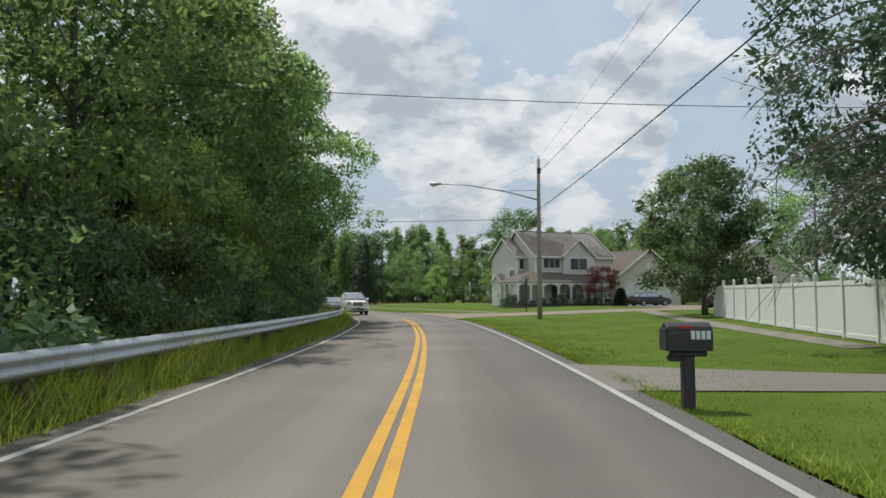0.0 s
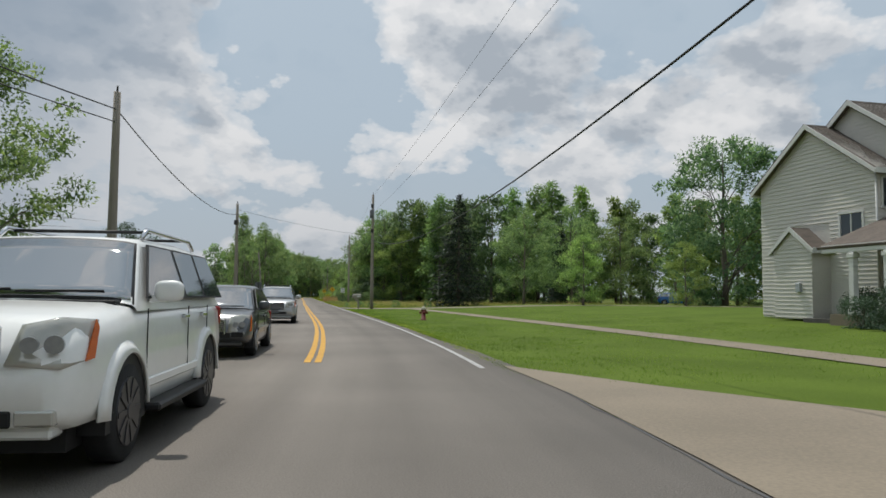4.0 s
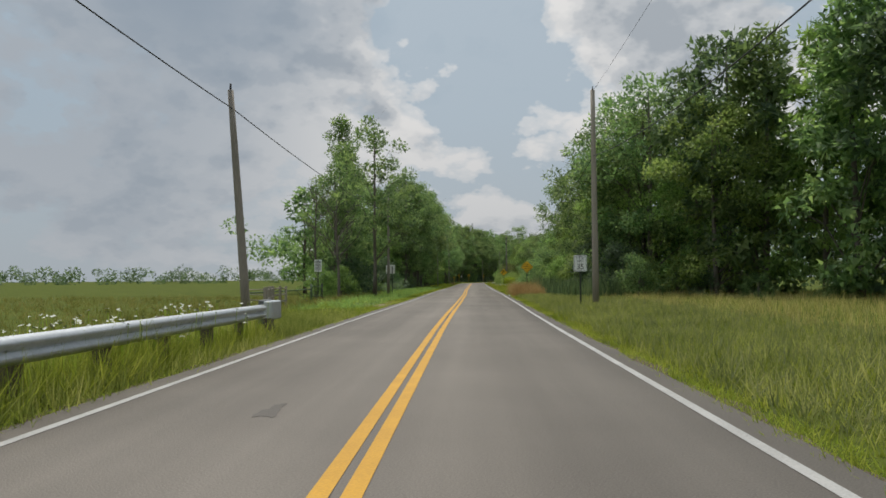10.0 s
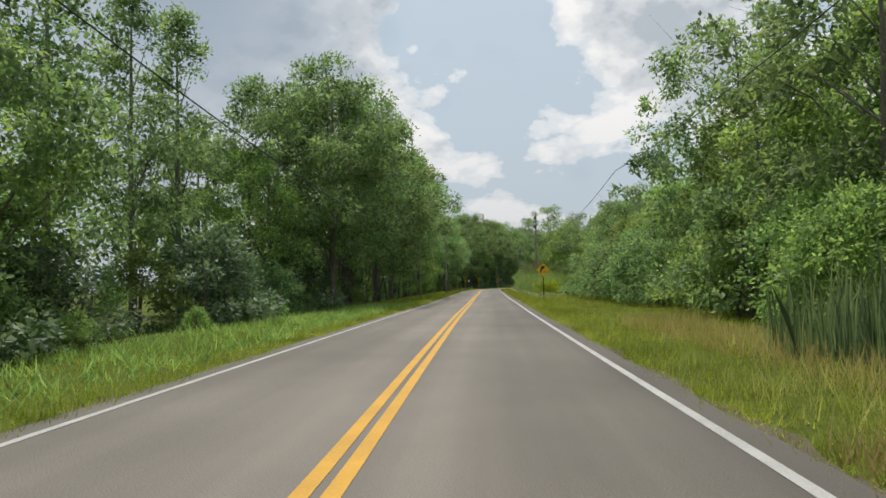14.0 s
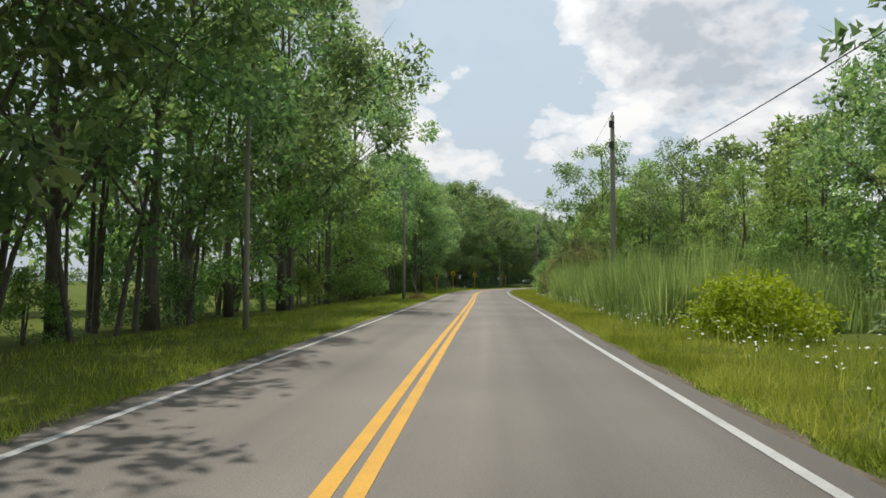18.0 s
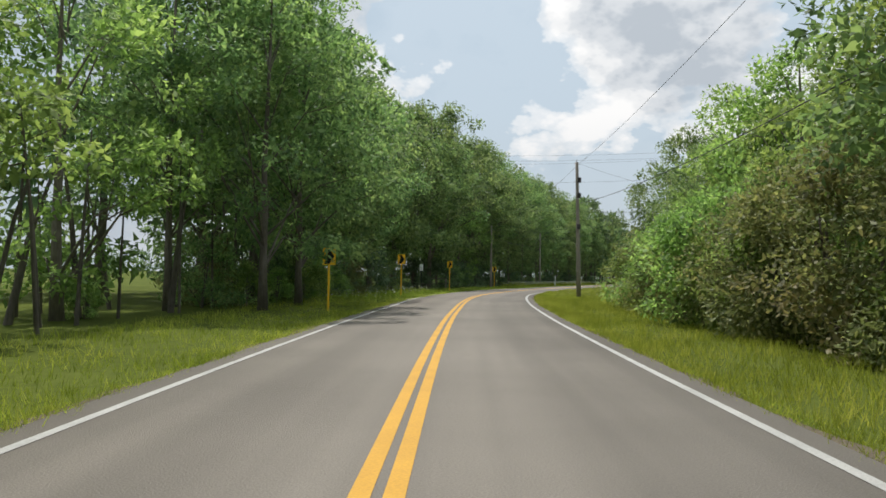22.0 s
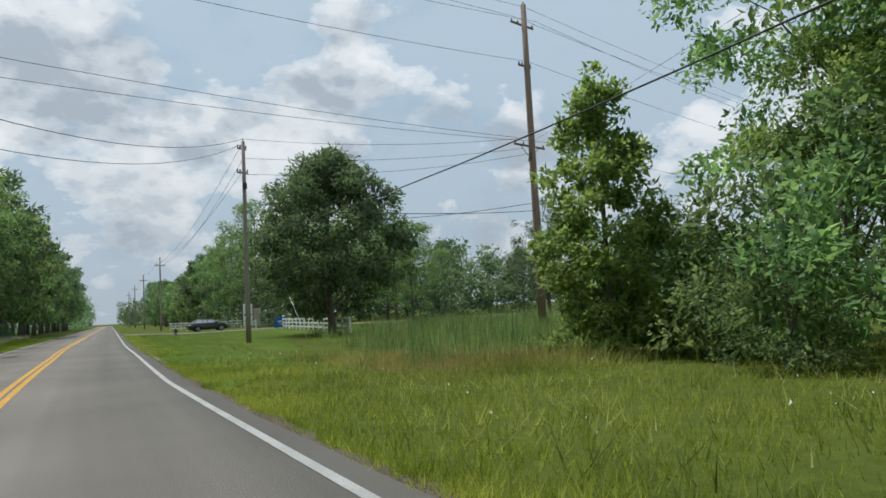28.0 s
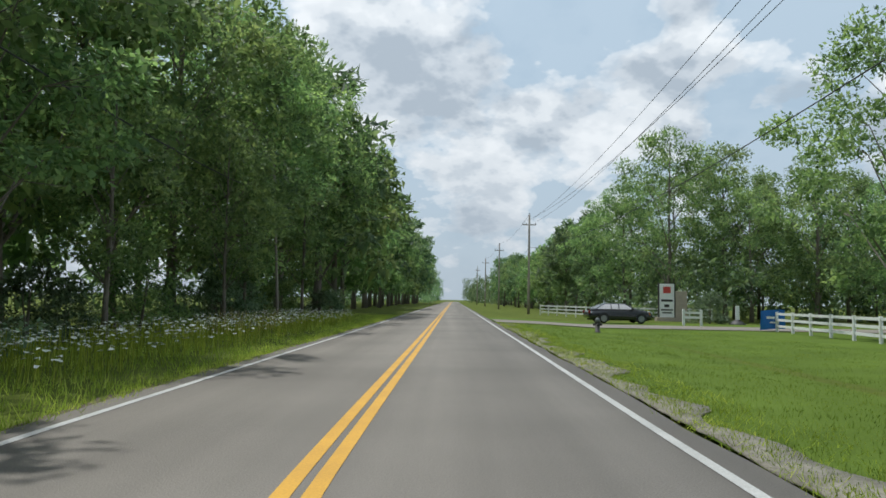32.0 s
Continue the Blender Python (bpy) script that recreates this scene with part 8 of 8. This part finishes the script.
        F += [(rim_i[k], rim_i[(k + 1) % len(rim_i)], rim_i[(k + 1) % len(rim_i)] + n1, rim_i[k] + n1) for k in range(len(rim_i))]
        bm = bmesh.new()
        vs = [bm.verts.new(q) for q in V]
        for q in F:
            bm.faces.new([vs[k] for k in q])
        bmesh.ops.recalc_face_normals(bm, faces=bm.faces)
        for q in bm.faces:
            q.smooth = True
        return part(name, bm, mt, ob)

    def pane(name, q, mt, off, parent=ob):
        bm = bmesh.new()
        f = bm.faces.new([bm.verts.new(p) for p in q])
        f.normal_update()
        c = f.calc_center_median()
        nn = f.normal if f.normal.dot(c - Vector((0, L / 2, belt))) > 0 else -f.normal
        bmesh.ops.translate(bm, vec=nn * off, verts=bm.verts)
        e = bmesh.ops.extrude_face_region(bm, geom=list(bm.faces))
        bmesh.ops.translate(bm, vec=-nn * 0.01, verts=[v for v in e["geom"] if isinstance(v, bmesh.types.BMVert)])
        bmesh.ops.recalc_face_normals(bm, faces=bm.faces)
        return part(name, bm, mt, parent)
    lerp = lambda a, b, t: a + (b - a) * t
    curved_pane("screen_seal", gl[0], gl[1], 0.975, 0.02, 0.965, 0.007, TRIMBLACK)
    curved_pane("windscreen", gl[0], gl[1], 0.945, 0.06, 0.93, 0.013, CARGLASS)
    curved_pane("rear_window", gl[-1], gl[-2], 0.9, 0.1, 0.9, 0.012, CARGLASS)
    span = back[0] - wind[1]
    cuts = [(wind[0] + 0.28, wind[1] + 0.10, wind[1] + span * 0.33), (None, wind[1] + span * 0.37, wind[1] + span * 0.68), (None, wind[1] + span * 0.72, back[0] - 0.02)]
    for sx in (-1, 1):
        t0, t1 = 0.05, 0.91
        w0, w1, z0, z1 = lerp(bw, top, t0), lerp(bw, top, t1), lerp(belt, r, t0), lerp(belt, r, t1)
        pane("window_surround", [(sx * w0, cuts[0][0] - 0.04, z0), (sx * w0, lerp(back[1], back[0], 0.25) + 0.03, z0), (sx * w1, cuts[2][2] + 0.02, z1), (sx * w1, cuts[0][1] - 0.04, z1)], TRIMBLACK, 0.008)
        for j, (lo, a, b) in enumerate(cuts):
            t0, t1 = 0.08, 0.88
            w0, w1 = lerp(bw, top, t0), lerp(bw, top, t1)
            z0, z1 = lerp(belt, r, t0), lerp(belt, r, t1)
            la = lo if lo else a
            lb = b if j < 2 else lerp(back[1], back[0], 0.25)
            pane("side_window", [(sx * w0, la, z0), (sx * w0, lb, z0), (sx * w1, b, z1), (sx * w1, a, z1)], CARGLASS, 0.014)
        bm = bmesh.new()
        bmesh.ops.create_uvsphere(bm, u_segments=16, v_segments=10, radius=1)
        for v in bm.verts:
            v.co = Vector([math.copysign(abs(q) ** 0.62, q) for q in v.co])
        for q in bm.faces:
            q.smooth = True
        bmesh.ops.transform(bm, matrix=Matrix.Translation((sx * (h + 0.10), wind[0] + 0.42, belt + 0.10)) @ Matrix.Diagonal((0.125, 0.075, 0.095, 1)), verts=bm.verts)
        mr = part("mirror", bm, body, ob)
        part("mirror_arm", boxes((min(sx * h * 0.94, sx * (h + 0.08)), max(sx * h * 0.94, sx * (h + 0.08)), wind[0] + 0.38, wind[0] + 0.46, belt + 0.0, belt + 0.06)), body, mr)
        for j in (0.36, 0.68):
            yy = wind[1] + span * j - 0.1
            part("door_handle", boxes((min(sx * h * 0.97, sx * (h + 0.018)), max(sx * h * 0.97, sx * (h + 0.018)), yy - 0.11, yy + 0.06, belt - 0.17, belt - 0.13), bevel=0.008), CHROME if suv else body, ob)
        for yy in (wind[0] + 0.18, wind[1] + span * 0.35, wind[1] + span * 0.70):
            part("door_seam", boxes((min(sx * h * 0.99, sx * (h + 0.0012)), max(sx * h * 0.99, sx * (h + 0.0012)), yy - 0.002, yy + 0.002, zb + 0.22, belt - 0.05)), TRIMBLACK, ob)
        part("side_moulding", boxes((min(sx * h * 0.97, sx * (h + 0.014)), max(sx * h * 0.97, sx * (h + 0.014)), fx + wheel + 0.1, fx + wb - wheel - 0.1, 0.5, 0.58), bevel=0.01), body, ob)
        if steps:
            part("side_step", boxes((min(sx * h * 0.8, sx * (h + 0.12)), max(sx * h * 0.8, sx * (h + 0.12)), fx + wheel + 0.12, fx + wb - wheel - 0.1, 0.30, 0.37), bevel=0.02), TRIMBLACK, ob)
        # headlamp and amber corner, following the nose
        hz0, hz1 = nose - 0.13, hood - 0.1
        lamp = [(sx * h * 0.50, -0.005, hz0 + 0.03), (sx * h * 0.84, 0.05, hz0), (sx * h * 0.965, 0.30, hz0 + 0.06), (sx * h * 0.95, 0.42, hz1 + 0.03), (sx * h * 0.80, 0.20, hz1 + 0.05), (sx * h * 0.58, 0.08, hz1)]
        bm = bmesh.new()
        rim_v = [bm.verts.new(Vector(p) + Vector((sx * 0.012, -0.02, 0))) for p in lamp]
        deep = [bm.verts.new(Vector(p) + Vector((-sx * 0.05, 0.09, 0))) for p in lamp]
        c = sum((Vector(p) for p in lamp), Vector()) / len(lamp) + Vector((sx * 0.022, -0.028, 0.0))
        ring = [bm.verts.new(v.co.lerp(c, 0.35) + Vector((sx * 0.008, -0.012, 0))) for v in rim_v]
        mid = bm.verts.new(c)
        for i in range(6):
            j = (i + 1) % 6
            bm.faces.new((ring[i], ring[j], mid)); bm.faces.new((rim_v[i], rim_v[j], ring[j], ring[i])); bm.faces.new((rim_v[j], rim_v[i], deep[i], deep[j]))
        bmesh.ops.recalc_face_normals(bm, faces=bm.faces)
        for f in bm.faces:
            f.smooth = True
        hl = part("headlight", bm, LAMP, ob)
        for px, py, rr in ((0.66, -0.01, 0.055), (0.80, 0.05, 0.062)):
            c = Vector((sx * h * px, py - 0.012, (hz0 + hz1) / 2 + 0.02))
            pipe("reflector", [c + Vector((0, 0.03, 0)), c + Vector((sx * 0.01, -0.012, 0))], rr, RIM, hl, 16, "", False)
        q = [Vector(lamp[1]).lerp(Vector(lamp[2]), 0.72), Vector(lamp[2]), Vector(lamp[3]).lerp(Vector(lamp[2]), 0.2), Vector(lamp[3]).lerp(Vector(lamp[4]), 0.12)]
        bm = bmesh.new()
        out = [bm.verts.new(v + Vector((sx * 0.026, -0.026, 0))) for v in q]
        inn = [bm.verts.new(v + Vector((-sx * 0.02, 0.02, 0))) for v in q]
        bm.faces.new(out)
        for k in range(4):
            bm.faces.new((out[k], out[(k + 1) % 4], inn[(k + 1) % 4], inn[k]))
        bmesh.ops.recalc_face_normals(bm, faces=bm.faces)
        part("indicator", bm, AMBER, hl)
        part("fog_lamp", boxes((min(sx * h * 0.58, sx * h * 0.84), max(sx * h * 0.58, sx * h * 0.84), -0.015, 0.1, 0.43, 0.53), bevel=0.012), LAMP if suv else TRIMBLACK, ob)
        part("tail_light", boxes((min(sx * h * 0.62, sx * h * 0.93), max(sx * h * 0.62, sx * h * 0.93), L - 0.1, L - 0.005, belt - 0.32, belt - 0.08), bevel=0.02), mat_red(), ob)
        # wheels
        for yy in (fx, fx + wb):
            ar = []
            for k in range(13):
                a = math.pi * k / 12
                ar.append((yy + (wheel + 0.07) * math.cos(a), wheel + (wheel + 0.07) * math.sin(a)))
            ar = [(yy + wheel + 0.07, zb - 0.02)] + ar + [(yy - wheel - 0.07, zb - 0.02)]
            part("wheel_arch", prism(ar, (min(sx * h * 0.7, sx * (h + 0.006)), max(sx * h * 0.7, sx * (h + 0.006))), "x"), TRIMBLACK, ob)
            if suv:
                fl = [(yy + (wheel + 0.15) * math.cos(math.pi * k / 12), wheel + (wheel + 0.15) * math.sin(math.pi * k / 12)) for k in range(13)]
                inn = [(yy + (wheel + 0.06) * math.cos(math.pi * k / 12), wheel + (wheel + 0.06) * math.sin(math.pi * k / 12)) for k in range(13)]
                xo, xi = sx * (h + 0.028), sx * (h - 0.03)
                V = [(xo, a, b) for a, b in inn] + [(xi, a, b) for a, b in fl]
                me = mesh_py("fender_flare", V, [(k, k + 1, 14 + k, 13 + k) for k in range(12)], body, True)
                o = part("fender_flare", me, body, ob)
                md = o.modifiers.new("thick", "SOLIDIFY"); md.thickness = 0.02
            wh = thing_part("wheel", ob)
            xo, xi = sx * (h + 0.012), sx * (h - 0.21)
            c = lambda xx: Vector((xx, yy, wheel))
            bag = Bag().add(tube([c(xi), c(lerp(xi, xo, 0.12)), c(lerp(xi, xo, 0.85)), c(xo)], [wheel * 0.9, wheel, wheel, wheel * 0.93], 28))
            part("tyre", bag.mesh("tyre", TYRE, True), TYRE, wh)
            rb = Bag().add(tube([c(xo - sx * 0.03), c(xo + sx * 0.004)], [wheel * 0.66, wheel * 0.68], 24))
            part("rim_well", rb.mesh("rim_well", TRIMBLACK), TRIMBLACK, wh)
            bm = bmesh.new()
            for k in range(10):
                a = 2 * math.pi * k / 10
                box(bm, -0.012, 0.012, wheel * 0.12, wheel * 0.66, -0.022, 0.022, Matrix.Translation(c(xo + sx * 0.008)) @ Matrix.Rotation(a, 4, "X"))
            part("rim", bm, rim or RIM, wh)
            hub = Bag().add(tube([c(xo), c(xo + sx * 0.025)], [wheel * 0.2, wheel * 0.16], 12)).add(tube([c(xo - sx * 0.01), c(xo + sx * 0.012)], [wheel * 0.70, wheel * 0.68], 24))
            part("hub", hub.mesh("hub", rim or RIM), rim or RIM, wh)
    g0, g1 = grille
    part("grille", boxes((-h * 0.41, h * 0.41, -0.02, 0.08, g0, g1), bevel=0.02), TRIMBLACK, ob)
    for k in range(5):
        z = g0 + 0.04 + (g1 - g0 - 0.06) * k / 4.5
        part("grille_bar", boxes((-h * 0.40, h * 0.40, -0.03, 0.0, z, z + 0.025)), CHROME, ob)
    part("grille_surround", boxes((-h * 0.45, -h * 0.41, -0.028, 0.06, g0 - 0.02, g1 + 0.03), (h * 0.41, h * 0.45, -0.028, 0.06, g0 - 0.02, g1 + 0.03), (-h * 0.45, h * 0.45, -0.028, 0.06, g1, g1 + 0.035), bevel=0.008), CHROME, ob)
    part("lower_intake", boxes((-h * 0.56, h * 0.56, -0.012, 0.08, 0.42, 0.53), bevel=0.012), TRIMBLACK, ob)
    part("bumper_lip", boxes((-h * 0.8, h * 0.8, 0.06, 0.26, front_low - 0.03, front_low + 0.05), bevel=0.02), body, ob)
    if plate_front:
        part("number_plate", boxes((-0.16, 0.16, -0.05, -0.03, 0.46, 0.62), bevel=0.004), ALU, ob, "plain grey plate")
    part("underbody", boxes((-h * 0.8, h * 0.8, 0.3, L - 0.3, 0.2, 0.4)), TRIMBLACK, ob)
    part("cowl", boxes((-bw * 0.86, bw * 0.86, wind[0] - 0.14, wind[0] - 0.02, belt - 0.03, belt + 0.022), bevel=0.01), TRIMBLACK, ob)
    for f0, f1 in ((-0.85, -0.08), (-0.02, 0.72)):
        pipe("wiper", [on_screen(gl[0], gl[1], f0 + (f1 - f0) * k / 4, 0.085 + 0.035 * k / 4, 0.026) for k in range(5)], 0.011, TRIMBLACK, ob, 5)
    if rails:
        for sx in (-1, 1):
            pipe("roof_rail", [(sx * top * 0.92, wind[1] + 0.2, r + 0.02), (sx * top * 0.92, wind[1] + 0.35, r + 0.11), (sx * top * 0.92, back[0] - 0.5, r + 0.11), (sx * top * 0.92, back[0] - 0.3, r + 0.02)], 0.024, CHROME, ob, 7)
        for yy in (wind[1] + 0.5, back[0] - 0.8):
            pipe("roof_bar", [(-top * 0.92, yy, r + 0.1), (top * 0.92, yy, r + 0.1)], 0.018, TRIMBLACK, ob, 6)
    return ob


RED_LENS = mat("red_lens", (0.25, 0.01, 0.01), (0.2, 0.01, 0.01), 2, 20, 0.25)
mat_red = lambda: RED_LENS
PEARL = paint("pearl_white_paint", (0.82, 0.82, 0.79))
GREYP = paint("dark_grey_metallic", (0.085, 0.09, 0.095), 0.3, 0.5)
SILVER = paint("silver_paint", (0.42, 0.43, 0.44), 0.3, 0.4)
BLACKP = paint("black_paint", (0.012, 0.013, 0.018), 0.22)
BLUEP = paint("blue_paint", (0.02, 0.13, 0.45))
MAROON = paint("maroon_paint", (0.12, 0.015, 0.02))


def on_road(s, u, veer=0.0):
    p = road_xy(s, u)
    return float(p[0]), float(p[1]), yaw_s(s) + veer


car(*on_road(60.3, -2.78, 1.5), PEARL, "pearl white off-road wagon with roof rails in the oncoming lane", 4.78, 1.9, 1.18, 1.22, 1.80, 2.75, 0.385, 0.92, (1.25, 1.95), (4.4, 4.66), True, RIM_DARK, True, (0.74, 1.04), "car", 0.36, True)
car(*on_road(70.4, -3.22), GREYP, "dark grey sedan in the oncoming lane", 4.64, 1.80, 0.93, 0.95, 1.46, 2.70, 0.32, 0.62, (1.05, 2.05), (3.5, 4.3), False, RIM, False, (0.5, 0.76))
car(*on_road(88.3, -2.95), SILVER, "silver compact crossover in the oncoming lane", 4.3, 1.78, 1.05, 1.08, 1.62, 2.62, 0.35, 0.82, (1.1, 1.8), (3.9, 4.18), True, RIM, True, (0.62, 0.9))
car(24.8, 79.6, 110, BLACKP, "black sedan parked before the garage", 4.9, 1.85, 0.98, 1.0, 1.46, 2.8, 0.33, 0.72, (1.2, 2.05), (3.7, 4.5), False, RIM, False, (0.5, 0.76), dz=0.52)
car(26.6, 61.2, 100, BLACKP, "black sedan parked in a side drive", 4.9, 1.85, 0.98, 1.0, 1.46, 2.8, 0.33, 0.72, (1.2, 2.05), (3.7, 4.5), False, RIM, False, (0.5, 0.76), dz=0.52)
car(13.0, 150.0, 75, BLUEP, "blue hatchback parked before the dark trees", 4.2, 1.75, 0.98, 1.0, 1.5, 2.6, 0.31, 0.72, (1.05, 1.7), (3.6, 4.1), False, RIM, False, (0.5, 0.76), dz=0.4)
car(31.5, 146.0, 70, MAROON, "maroon pickup wagon parked by the garage", 4.9, 1.9, 1.1, 1.15, 1.8, 2.9, 0.38, 0.9, (1.25, 1.95), (4.4, 4.8), False, RIM, True, (0.7, 1.0), dz=0.4)
car(-95.6, 449.2, 97, BLACKP, "black sedan waiting on the park entrance drive", 4.9, 1.86, 0.98, 1.0, 1.46, 2.85, 0.34, 0.72, (1.2, 2.05), (3.7, 4.5), False, RIM, False, (0.5, 0.76), dz=-0.22)

# the patterns that the plants were copied from go
for k in list(KINDS.values()):
    drop_kind(k)
